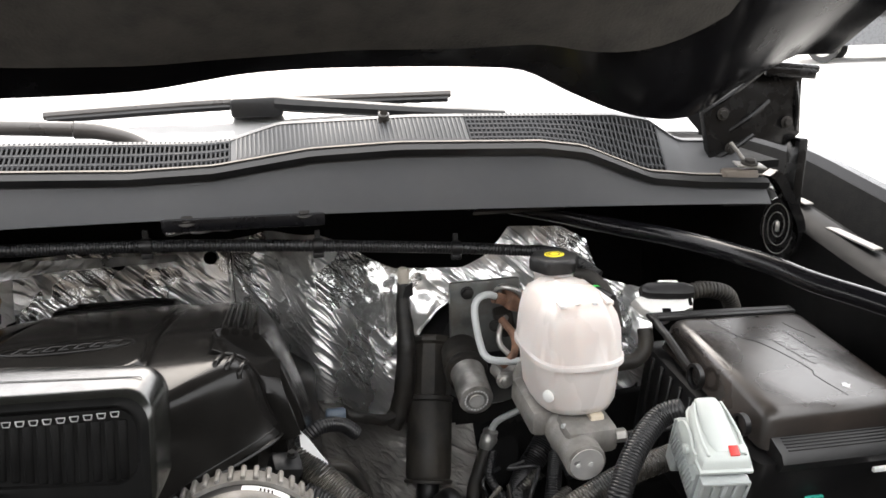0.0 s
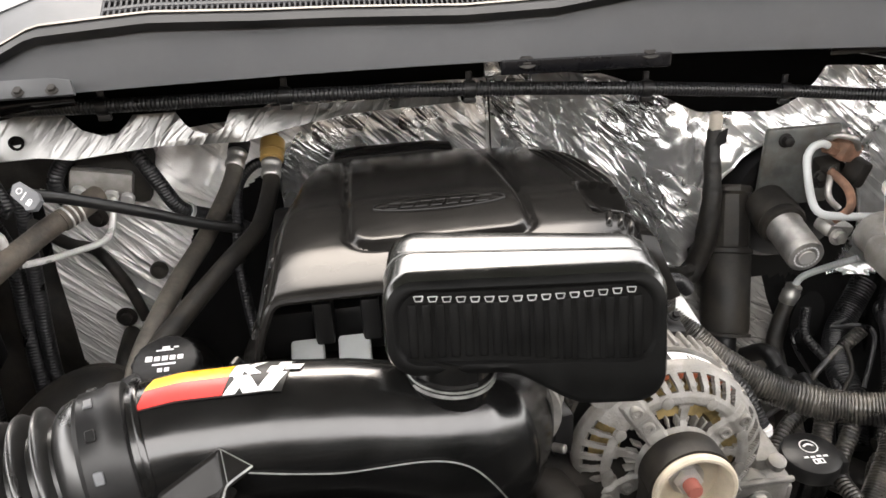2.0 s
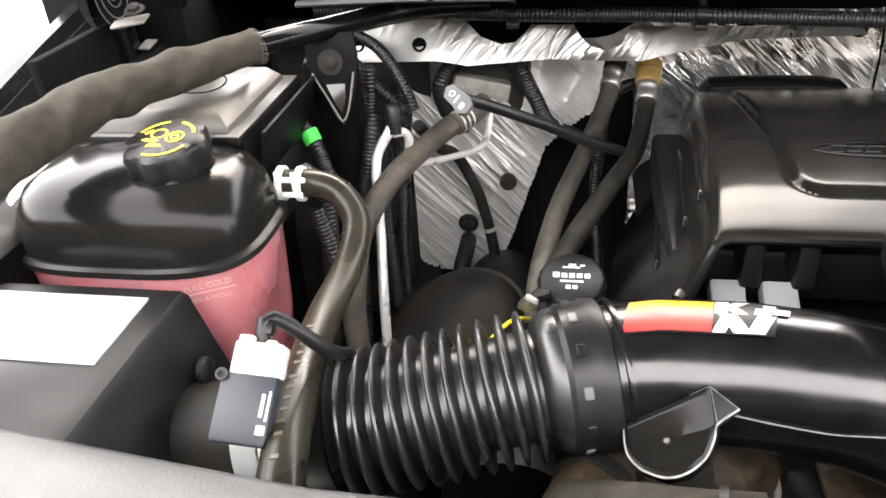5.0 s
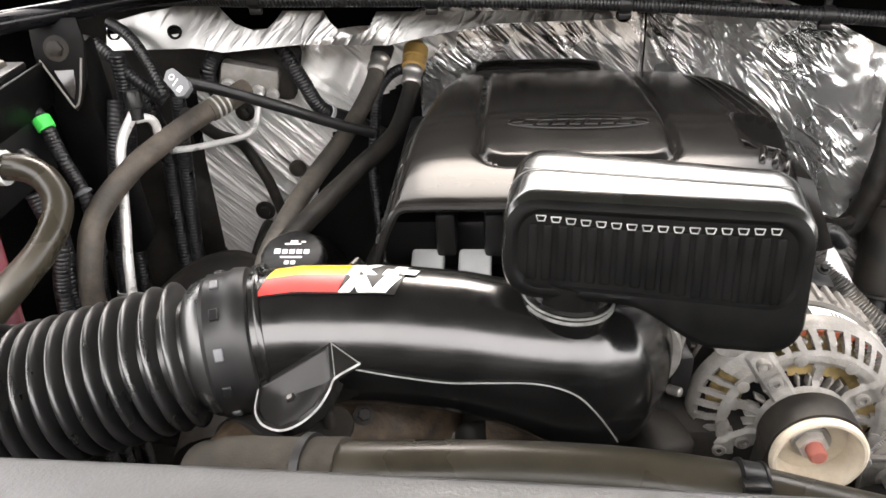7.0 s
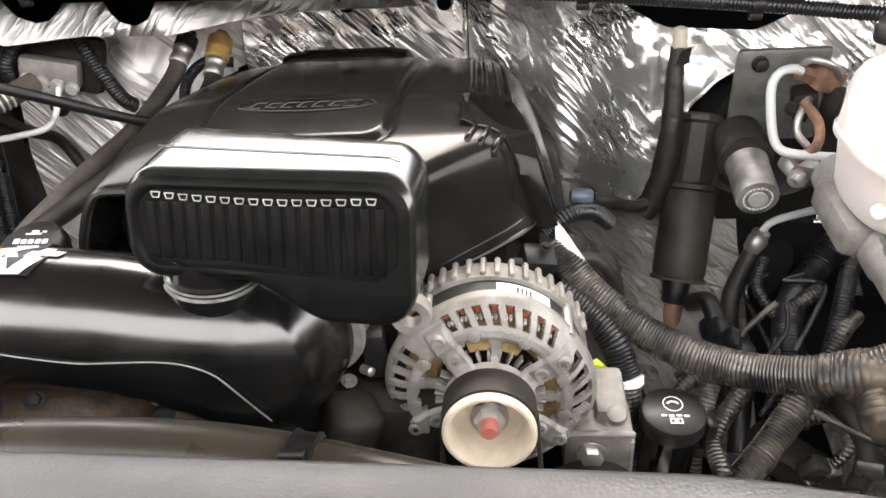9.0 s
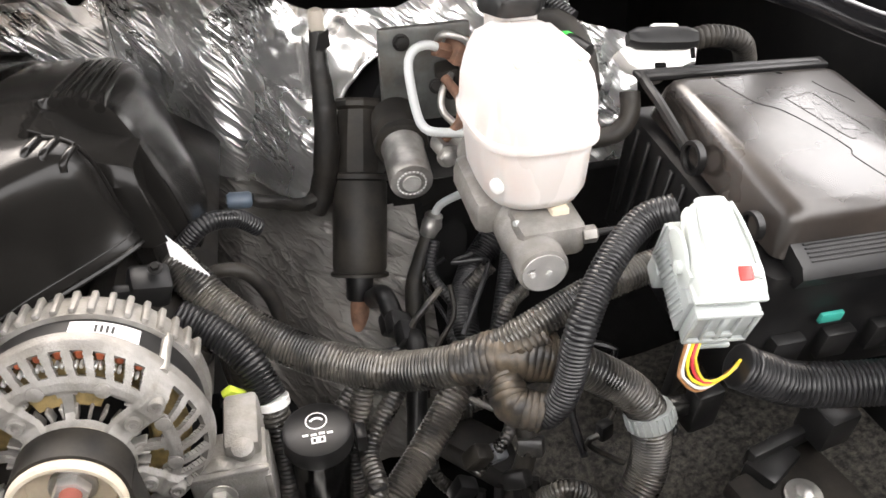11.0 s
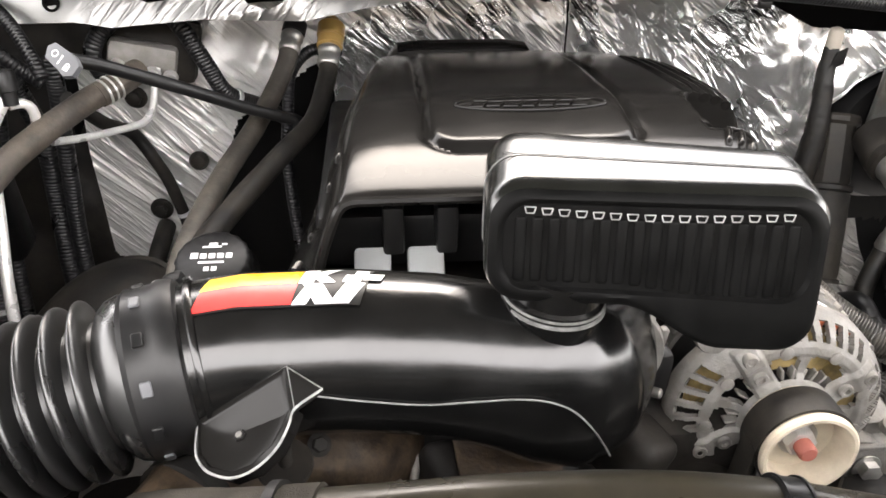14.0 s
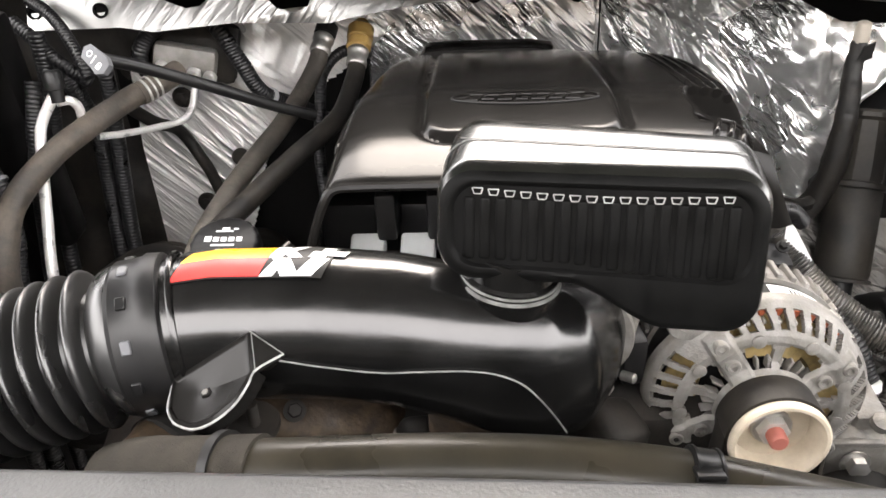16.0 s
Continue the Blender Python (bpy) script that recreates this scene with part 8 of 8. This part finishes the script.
part("cover_hump", loft(bmesh.new(), [[m @ Vector((w * a, y, 0.013 + h * b)) for a, b in ((-1, 0), (-0.9, 0.6), (-0.6, 1), (0.6, 1), (0.9, 0.6), (1, 0))] for y, w, h in ((-0.030, 0.012, 0.002), (-0.018, 0.0165, 0.007), (0.010, 0.017, 0.010), (0.036, 0.0165, 0.009), (0.049, 0.014, 0.004))]), M_SHELL, shell)
for k in (-1, 1):
    part("cover_rail", tube(bmesh.new(), [m @ Vector((k * x, y, z)) for x, y, z in ((0.0215, -0.036, 0.0155), (0.0235, -0.010, 0.0160), (0.0205, 0.022, 0.0160), (0.0165, 0.042, 0.0160))], 0.0016, 8), M_SHELL, shell)
part("lock_tab", rbox(bmesh.new(), (0.011, 0.013, 0.004), m @ pose(0.010, -0.030, 0.0155, 8), 0.001), M_STICK_RED, cn, "red lock tab")
part("lock_frame", rbox(bmesh.new(), (0.008, 0.012, 0.006), m @ pose(0.0195, -0.029, 0.0155), 0.001), M_SHELL, cn)
# lever plate on the side with its pivot
arc = [(-0.030, -0.006), (-0.026, 0.006)] + [(0.006 + 0.028 * math.cos(radians(a)), -0.012 + 0.022 * math.sin(radians(a))) for a in range(140, -31, -19)] + [(0.020, -0.024), (-0.020, -0.024)]
side = m @ Matrix(((0, 0, -1, -0.030), (1, 0, 0, 0), (0, -1, 0, 0), (0, 0, 0, 1))) @ Matrix.Diagonal((1, -1, 1, 1))
prism(bm := bmesh.new(), arc, side, 0.003, 0.0006)
part("lever", bm, M_SHELL, cn, "pale lever plate")
part("pivot", lathe(bmesh.new(), [(0.0052, 0), (0.0052, 0.0035), (0.004, 0.0042)], aim(m @ Vector((-0.033, -0.006, -0.010)), -xc), 16), M_SHELL, cn)
tall = m @ Matrix.Diagonal((1, 1, 1.55, 1))   # the lower body is deep
part("body", rbox(bmesh.new(), (0.060, 0.086, 0.036), tall @ pose(-0.003, 0.002, -0.026), 0.003), M_CONN, cn)
part("body_rim", rbox(bmesh.new(), (0.064, 0.004, 0.034), tall @ pose(-0.003, 0.042, -0.026), 0.001), M_CONN, cn)
for k in range(13):
    part("grip_rib", rbox(bmesh.new(), (0.0022, 0.0022, 0.024), tall @ pose(-0.0338, -0.034 + 0.0058 * k, -0.029, 24), 0.0006, 1), M_CONN, cn)
# front block with recessed windows, stepped foot
part("latch_block", rbox(bmesh.new(), (0.058, 0.010, 0.034), tall @ pose(0.0, -0.046, -0.026), 0.002), M_CONN, cn)
for x, w in ((-0.0275, 0.004), (-0.013, 0.003), (0.0, 0.006), (0.013, 0.003), (0.0275, 0.004)):
    part("latch_bar", rbox(bmesh.new(), (w, 0.004, 0.032), tall @ pose(x, -0.0525, -0.026), 0.0008, 1), M_CONN, cn)
for z, w in ((-0.0105, 0.058), (-0.0335, 0.026), (-0.0405, 0.058)):
    part("latch_bar", rbox(bmesh.new(), (w, 0.0045, 0.0035), tall @ pose(0, -0.0527, z), 0.0008, 1), M_CONN, cn)
foot = part("foot", rbox(bmesh.new(), (0.042, 0.050, 0.014), tall @ pose(0.002, -0.022, -0.051), 0.002), M_CONN, cn)
part("foot_bar", rbox(bmesh.new(), (0.042, 0.004, 0.004), tall @ pose(0.002, -0.048, -0.0465), 0.0008, 1), M_CONN, foot)
part("foot_bar", rbox(bmesh.new(), (0.042, 0.004, 0.004), tall @ pose(0.002, -0.048, -0.0560), 0.0008, 1), M_CONN, foot)
part("back_ear", rbox(bmesh.new(), (0.016, 0.026, 0.018), tall @ pose(-0.028, 0.030, -0.050), 0.003), M_CONN, cn)
for k, (col, dx) in enumerate((((0.65, 0.50, 0.03), 0.0), ((0.45, 0.03, 0.05), 0.006), ((0.6, 0.6, 0.58), -0.006), ((0.55, 0.42, 0.03), 0.010), ((0.25, 0.12, 0.05), -0.010))):
    part("wire", tube(bmesh.new(), [(0.648 + dx * 0.6, 0.702, 1.078), (0.640 + dx * 0.6, 0.694, 1.060 + dx * 0.4), (0.644 + dx, 0.689, 1.048 - dx * 0.3), (0.662 + dx, 0.690, 1.040 + dx * 0.5), (0.694, 0.705, 1.040 + dx * 0.3)], 0.0014, 6, step=0.005), mat("wire_colour", col, 0.4, vary=0.05, bump=0), cn)

# fuse box
fx = Vector((0.99, 0.05, -0.065)).normalized()
fy = Vector((0.02, 0.965, 0.17))
fy = (fy - fx * fx.dot(fy)).normalized()
fz = fx.cross(fy)
FBM = Matrix((fx, fy, fz)).transposed().to_4x4()
FBM = FBM @ Matrix.Scale(1.05, 4)
FBM.translation = Vector((0.836, 0.862, 1.144))
fb = thing("fuse_box", (0.81, 0.84, 0.98), "black fuse box with a dusty moulded lid", "fuse box")


def fb_ring(x0, x1, y0, y1, z, r):
    out = []
    for cx, cy, a0 in ((x1 - r, y1 - r, 0), (x0 + r, y1 - r, 90), (x0 + r, y0 + r, 180), (x1 - r, y0 + r, 270)):
        out += [FBM @ Vector((cx + r * math.cos(radians(a0 + i * 22.5)), cy + r * math.sin(radians(a0 + i * 22.5)), z)) for i in range(5)]
    return out


part("body", loft(bmesh.new(), [fb_ring(-0.10, 0.13, -0.12, 0.12, -0.17, 0.01), fb_ring(-0.105, 0.13, -0.125, 0.12, -0.035, 0.01)]), M_BLACK, fb)
lid = part("lid", loft(bmesh.new(), [fb_ring(-0.094, 0.100, -0.110, 0.104, -0.030, 0.010), fb_ring(-0.090, 0.096, -0.106, 0.100, 0.000, 0.012), fb_ring(-0.087, 0.094, -0.103, 0.098, 0.0065, 0.013), fb_ring(-0.081, 0.089, -0.097, 0.093, 0.0105, 0.012), fb_ring(-0.074, 0.083, -0.090, 0.087, 0.0112, 0.010)]), mat("dusty_black_lid", (0.015, 0.0128, 0.0115), 0.27, spec=0.55, vary=0.25, scale=9, fine=700, bump=0.15, dirt=(0.07, 0.055, 0.045), dirt_amount=0.4), fb, "satin lid dulled by brown dust")
groove = [(-0.044, 0.086), (-0.03, 0.045), (-0.012, 0.028), (0.004, -0.006), (0.012, -0.036), (0.008, -0.046), (0.018, -0.086)]
part("lid_groove", tube(bmesh.new(), [FBM @ Vector((x, y, 0.0112)) for x, y in groove], 0.0006, 5, step=0.003), M_BLACK, lid)
part("lid_groove", tube(bmesh.new(), [FBM @ Vector((x, y, 0.0112)) for x, y in ((0.050, 0.070), (0.056, 0.052), (0.062, 0.044), (0.068, 0.03))], 0.0005, 5, step=0.003), M_BLACK, lid)
loop = [(0.004, 0.046), (0.036, 0.050), (0.050, -0.012), (0.024, -0.022), (0.004, 0.046)]
part("lid_mark", tube(bmesh.new(), [FBM @ Vector((x, y, 0.0112)) for a, b in zip(loop, loop[1:]) for x, y in (a, ((a[0] + b[0]) / 2, (a[1] + b[1]) / 2))] + [FBM @ Vector((*loop[-1], 0.0112))], 0.0005, 5, step=0.003), lid.data.materials[0], lid)
for x, y, w, h in ((0.016, 0.030, 0.012, 0.009), (0.024, 0.012, 0.010, 0.009), (0.033, -0.006, 0.014, 0.008), (0.029, 0.034, 0.006, 0.006)):
    part("lid_relief", rbox(bmesh.new(), (w, h, 0.0012), FBM @ pose(x, y, 0.0110) @ pose(0, 0, 0, 0, 0, -14), 0.0008, 1), lid.data.materials[0], lid)
part("arrow", prism(bmesh.new(), [(-0.003, 0.004), (0.003, 0.004), (0.003, 0.0), (0.006, 0.0), (0.0, -0.006), (-0.006, 0.0), (-0.003, 0.0)], FBM @ pose(0.030, -0.068, 0.011), 0.0006), M_LIGHTGREY, lid)
# rim round the back and side
tube(bm := bmesh.new(), [FBM @ Vector(p) for p in ((-0.104, 0.02, -0.012), (-0.106, 0.07, 0.0), (-0.104, 0.108, 0.004), (-0.09, 0.114, 0.005), (0.0, 0.114, 0.005), (0.09, 0.114, 0.004))], 0.005, 8)
part("rim", bm, M_BLACK, fb)
rbox(bm := bmesh.new(), (0.21, 0.016, 0.006), FBM @ pose(-0.005, 0.114, 0.004), 0.002)
part("rim", bm, M_BLACK, fb)
for x, y, s in ((-0.104, 0.006, 0.62), (-0.104, -0.085, 0.5)):
    part("hinge_ear", lathe(bmesh.new(), [(0.018 * s, -0.003), (0.024 * s, -0.003), (0.024 * s, 0.003), (0.018 * s, 0.003)], FBM @ pose(x, y, -0.014, 0, 90, 0), 24, (False, False)), M_BLACK, fb)
loft(bm := bmesh.new(), [[FBM @ Vector((x, -0.108 - a, -0.020 + b)) for a, b in ((0.0, 0.004), (0.020, -0.002), (0.026, -0.010), (0.022, -0.022), (0.0, -0.022))] for x in (-0.085, 0.13)])
part("front_ledge", bm, M_BLACK, fb)
for k in range(5):
    rbox(bm := bmesh.new(), (0.20, 0.0018, 0.002), FBM @ pose(0.025, -0.110 - k * 0.0036, -0.0162 - k * 0.0011), 0.0006, 1)
    part("ledge_rib", bm, M_BLACK, fb)
for k in range(6):
    rbox(bm := bmesh.new(), (0.004, 0.006, 0.10), FBM @ pose(-0.107, 0.09 - k * 0.022, -0.09), 0.0012, 1)
    part("side_rib", bm, M_BLACK, fb)
rbox(bm := bmesh.new(), (0.022, 0.004, 0.010), FBM @ pose(-0.03, -0.129, -0.085), 0.001)
part("fuse", bm, M_TEAL, fb, "teal fuse holder")
rbox(bm := bmesh.new(), (0.026, 0.004, 0.006), FBM @ pose(0.045, -0.131, -0.052), 0.001)
part("fuse", bm, M_STICK_WHITE, fb, "white printed tab")
rbox(bm := bmesh.new(), (0.04, 0.01, 0.012), FBM @ pose(0.10, -0.128, -0.075), 0.002)
part("fuse", bm, M_STICK_RED, fb, "red fuse holder")
for k in range(4):
    rbox(bm := bmesh.new(), (0.03, 0.012, 0.030), FBM @ pose(-0.06 + 0.05 * k, -0.128, -0.12), 0.002)
    part("socket", bm, M_BLACK, fb)
# white plug behind the fuse box
wp = thing("white_plug", (0.754, 1.03, 1.15), "white plastic plug with a black lever behind the fuse box", "plug")
m = Matrix.Translation((0.754, 1.01, 1.176)) @ Euler((radians(52), radians(4), radians(-6))).to_matrix().to_4x4()
prism(bm := bmesh.new(), [(-0.044, 0.004), (-0.034, -0.010), (-0.006, -0.026), (0.004, -0.024), (0.008, -0.014), (0.036, -0.010), (0.040, 0.012), (0.016, 0.014), (-0.03, 0.012)], m, 0.020, 0.003)
part("body", bm, M_WHITE, wp)
part("slot", rbox(bmesh.new(), (0.005, 0.012, 0.002), m @ pose(0.033, 0.001, 0.0204), 0.0008, 1), M_VOID, wp)
part("slot", rbox(bmesh.new(), (0.012, 0.010, 0.002), m @ pose(-0.002, -0.014, 0.0204), 0.0015, 1), M_VOID, wp)
loft(bm := bmesh.new(), [[m @ Vector((x, y * w + 0.014, z)) for y, z in ((-0.010, 0.018), (0.010, 0.018), (0.012, 0.026), (0.006, 0.031), (-0.006, 0.031), (-0.011, 0.025))] for x, w in ((-0.036, 0.5), (-0.026, 0.95), (0.0, 1.05), (0.026, 1.0), (0.036, 0.7))])
part("lever", bm, M_BLACK, wp, "glossy black lever")
part("back_shell", rbox(bmesh.new(), (0.030, 0.020, 0.012), m @ pose(0.008, 0.024, 0.012), 0.004), M_WHITE, wp)
part("cable", tube(bmesh.new(), [m @ Vector((0.034, 0.016, 0.014)), m @ Vector((0.058, 0.020, 0.016)), m @ Vector((0.090, 0.016, 0.010)), m @ Vector((0.112, 0.006, -0.02))], 0.0105, 14, ridge=0.0015, pitch=0.0045), M_RUBBER, wp)
hose("cable_end", [(0.66, 1.06, 1.195), (0.668, 1.03, 1.20), (0.68, 1.005, 1.195)], 0.008, M_BLACK, "black cable end with grey sleeve behind the reservoir", "cable")
part("tape_mark", lathe(bmesh.new(), [(0.0075, -0.004), (0.0085, -0.003), (0.0085, 0.003), (0.0075, 0.004)], aim((0.667, 1.034, 1.20), (0.3, -0.9, 0.1)), 16), M_GREEN, thing("green_marker", (0.667, 1.034, 1.19), "small green tape marker on a cable", "tape"), "")

# wheel liner, frame rail, brackets low on the driver side
b2 = sheet(bmesh.new(), lambda u, v: Vector((0.56 + 0.33 * u, 0.50 + 0.42 * v, 0.84 + 0.05 * u - 0.10 * (1 - v) * (1 - u) + 0.01 * noise.noise(Vector((u * 3, v * 3, 0))))), span(0, 1, 16), span(0, 1, 16))
solo("wheel_liner", thicken(b2, 0.004), mat("felt_liner", (0.030, 0.029, 0.027), 0.9, spec=0.15, vary=0.6, scale=170, fine=600, bump=0.9, dirt=(0.22, 0.20, 0.17), dirt_amount=0.5), "dusty dark felt wheel liner", "liner", "liners", kind="structure")
ho = thing("frame_bracket", (0.78, 0.66, 0.9), "black steel bracket with a large washer bolt", "bracket")
rbox(bm := bmesh.new(), (0.10, 0.08, 0.02), pose(0.755, 0.668, 0.900, 10, 0, 15), 0.004)
part("plate", bm, M_DARK, ho)
part("washer", lathe(bmesh.new(), [(0.0155, 0), (0.0155, 0.003), (0.014, 0.004)], aim((0.753, 0.664, 0.912), (-0.1, -0.15, 1)), 28), M_STEEL, ho, "dull plated washer")
part("bolt", bolt(bmesh.new(), (0.753, 0.664, 0.914), (-0.1, -0.15, 1), 0.008, 0.007, 1.2), M_STEEL, ho)
for c, s, a in (((0.80, 0.71, 0.945), (0.035, 0.035, 0.04), 10), ((0.775, 0.715, 0.925), (0.11, 0.012, 0.022), 14), ((0.745, 0.70, 0.915), (0.05, 0.03, 0.02), 30), ((0.66, 0.66, 0.90), (0.05, 0.03, 0.03), 25), ((0.70, 0.75, 0.95), (0.03, 0.02, 0.05), 10), ((0.70, 0.79, 0.97), (0.03, 0.01, 0.08), 30)):
    part("lug", rbox(bmesh.new(), s, pose(*c, 8, 0, a), 0.004), M_BLACK, ho)
bm = bmesh.new()
rbox(bm, (0.09, 1.3, 0.12), pose(0.46, 0.85, 0.62), 0.01)
solo("frame_rail", bm, M_DARK, "rusty black frame rail", "frame rail", kind="structure")
bm = bmesh.new()
rbox(bm, (0.05, 0.34, 0.035), pose(0.60, 0.80, 0.80, 0, 0, 40), 0.008)
solo("control_arm", bm, M_DARK, "dirty dark steel arm low beside the frame", "steel arm")
for k in range(5):
    part_ = thing("sensor_plug", (0.50 + 0.02 * k, 0.80, 0.86), "small dirty cable plug low beside the frame", "plug", "low plugs")
    part("body", rbox(bmesh.new(), (0.022, 0.018, 0.026), pose(0.488 + 0.018 * k, 0.79 + 0.012 * ((k * 7) % 3), 0.855 + 0.014 * ((k * 5) % 3), 20 * k, 30, 15 * k), 0.004), (M_BLACK, M_RUBBER, M_MIDGREY, M_BLACK, M_LOOM)[k], part_)
    part("cable", tube(bmesh.new(), [(0.488 + 0.018 * k, 0.79, 0.85), (0.48 + 0.02 * k, 0.78, 0.82), (0.47 + 0.02 * k, 0.77, 0.76)], 0.005, 8), M_BLACK, part_)

# radiator hose
RH = [(-0.30, 0.63, 1.075), (-0.265, 0.605, 1.105), (-0.225, 0.590, 1.122), (-0.18, 0.583, 1.130), (-0.08, 0.583, 1.134), (0.0, 0.582, 1.132), (0.07, 0.575, 1.128), (0.13, 0.568, 1.118), (0.22, 0.56, 1.10), (0.34, 0.55, 1.08)]
rh = thing("radiator_hose", (-0.1, 0.58, 1.1), "olive black radiator hose with a woven sleeve end", "hose")
part("hose", tube(bmesh.new(), RH[2:], 0.0235, 26), M_HOSE, rh)
part("sleeve", tube(bmesh.new(), RH[:4], 0.0262, 26, wobble=0.001), M_WEAVE, rh, "woven abrasion sleeve")
part("band", lathe(bmesh.new(), [(0.0265, -0.003), (0.0282, -0.003), (0.0282, 0.003), (0.0265, 0.003)], aim((-0.205, 0.587, 1.1265), (1, -0.15, 0.15)), 30), M_BLACK, rh)
clip_at = aim((0.077, 0.574, 1.127), (1, -0.1, -0.12))
clip = part("clip", lathe(bmesh.new(), [(0.0236, -0.009), (0.0258, -0.0085), (0.0258, 0.0085), (0.0236, 0.009)], clip_at, 30, (False, False)), M_BLACK, rh, "black plastic hose clip")
for d in (-0.007, 0.007):
    part("clip_rim", lathe(bmesh.new(), [(0.0255, d - 0.0012), (0.0270, d - 0.0008), (0.0270, d + 0.0008), (0.0255, d + 0.0012)], clip_at, 30, (False, False)), M_BLACK, clip)
part("clip_latch", rbox(bmesh.new(), (0.016, 0.012, 0.004), pose(0.077, 0.566, 1.1525, -18), 0.0012), M_BLACK, clip)
wn_ = thing("water_neck", (-0.27, 0.70, 1.0), "dusty brown thermostat housing below the intake tube", "thermostat housing")
tube(bm := bmesh.new(), [(-0.30, 0.63, 1.06), (-0.285, 0.67, 1.055), (-0.25, 0.71, 1.04), (-0.20, 0.74, 1.02), (-0.16, 0.765, 1.00), (-0.13, 0.79, 0.97)], lambda f: 0.027 + 0.014 * min(1, f * 1.5) - 0.012 * max(0, f - 0.75) * 4 + 0.003 * math.sin(f * 9), 28, wobble=0.006)
M_HOUSING = mat("dusty_cast_housing", (0.036, 0.025, 0.016), 0.55, metal=0.3, vary=0.5, scale=60, bump=0.7, dirt=(0.15, 0.10, 0.06), dirt_amount=0.5)
part("neck", bm, M_HOUSING, wn_)
part("stud", tube(bmesh.new(), [(-0.214, 0.672, 1.085), (-0.212, 0.668, 1.110)], 0.0042, 10, ridge=0.0006, pitch=0.002), M_DARK, wn_, "threaded black stud")
part("stud_ring", lathe(bmesh.new(), [(0.006, -0.002), (0.0185, -0.001), (0.0195, 0.002), (0.0185, 0.0045), (0.006, 0.005)], aim((-0.2145, 0.673, 1.083), (0.05, -0.25, 1)), 28), M_DARK, wn_)
for x, y, z in ((-0.235, 0.695, 1.072), (-0.196, 0.712, 1.060)):
    part("bolt", bolt(bmesh.new(), (x, y, z), (0.3, -0.6, 0.7), 0.006, 0.006), M_DARK, wn_)
for dx in (0.0, 0.013):
    part("pipe", tube(bmesh.new(), [(-0.165 + dx, 0.77, 0.985), (-0.150 + dx, 0.765, 1.004), (-0.138 + dx, 0.752, 1.004), (-0.138 + dx, 0.735, 0.998), (-0.146 + dx, 0.71, 0.985)], 0.0035, 10), M_ALU, wn_, "thin dull metal pipe")
part("plate", rbox(bmesh.new(), (0.085, 0.05, 0.006), pose(-0.05, 0.735, 1.012, 12, 4, 6), 0.004, 2), M_HOUSING, wn_)
part("clamp", lathe(bmesh.new(), [(0.034, -0.007), (0.036, -0.006), (0.036, 0.006), (0.034, 0.007)], aim((-0.283, 0.672, 1.054), (0.35, 0.8, -0.1)), 30), M_DARK, wn_)
for c in ((-0.10, 0.74, 0.98), (-0.02, 0.75, 0.97), (0.06, 0.75, 0.99)):
    part("lug", rbox(bmesh.new(), (0.05, 0.05, 0.06), pose(*c, 10, 20, 30), 0.012, 3), M_DARK, wn_)
idler = thing("belt_pulleys", (0.05, 0.72, 0.9), "dark belt pulleys low on the engine front", "pulley")
for x, z, r in ((0.12, 0.93, 0.045), (0.02, 0.92, 0.06), (0.28, 0.90, 0.05)):
    part("pulley", lathe(bmesh.new(), [(r, 0), (r, 0.03), (r * 0.8, 0.03), (r * 0.7, 0.012), (r * 0.3, 0.012)], aim((x, 0.75, z), (0, -1, 0)), 40), M_DARK, idler)
for a, b in (((0.149, 1.02), (0.140, 0.86)), ((0.229, 1.02), (0.240, 0.86))):
    d = Vector((b[0] - a[0], 0, b[1] - a[1]))
    part("belt", rbox(bmesh.new(), (0.024, 0.004, d.length), aim(((a[0] + b[0]) / 2, 0.731, (a[1] + b[1]) / 2), d, (0, 1, 0)) @ pose(0, 0, 0, 0, 0, 90), 0.001), M_RUBBER, idler, "black drive belt")

# ---- distance ----
def parked_car(x, y, turn, paint, label):
    z0 = max(0.0, (x + y - 8) * 0.045) - 0.03
    car = thing("parked_car", (x, y, z0), label, "car", "parked cars")
    M = pose(x, y, z0, 0, 0, turn)
    prof = [(-2.2, 0.35), (-2.2, 0.75), (-1.9, 0.92), (-1.0, 0.98), (-0.35, 1.42), (0.9, 1.45), (1.7, 1.02), (2.15, 0.95), (2.25, 0.4)]
    bm = bmesh.new()
    loft(bm, [[M @ Vector((px, w * (0.86 if pz > 1.0 else 1.0), pz)) for px, pz in prof] for w in (-0.9, -0.86, 0.86, 0.9)])
    part("body", bm, paint, car)
    for px in (-1.35, 1.4):
        for w in (-0.82, 0.82):
            wheel = part("wheel", lathe(bmesh.new(), [(0.20, -0.11), (0.33, -0.1), (0.34, 0.0), (0.33, 0.1), (0.20, 0.11)], M @ pose(px, w, 0.34, 90), 28), M_TYRE, car)
            part("rim", lathe(bmesh.new(), [(0.20, -0.115), (0.05, -0.1), (0.05, 0.1), (0.20, 0.115)], M @ pose(px, w, 0.34, 90), 20), M_STEEL, wheel)
    for w in (-0.6, 0.6):
        part("headlight", rbox(bmesh.new(), (0.06, 0.3, 0.12), M @ pose(-2.19, w, 0.72), 0.02), M_LIGHTGREY, car)
    bm = bmesh.new()
    loft(bm, [[M @ Vector((px, w, pz)) for px, pz in ((-0.95, 1.0), (-0.36, 1.39), (0.88, 1.42), (1.55, 1.05))] for w in (-0.89, 0.89)])
    part("glazing", bm, M_BLACK, car)


parked_car(14.6, 16.6, 135, M_CAR, "dark grey parked car in the bright lot")
parked_car(18.4, 24.2, 150, M_WHITE, "white parked car in the bright lot")
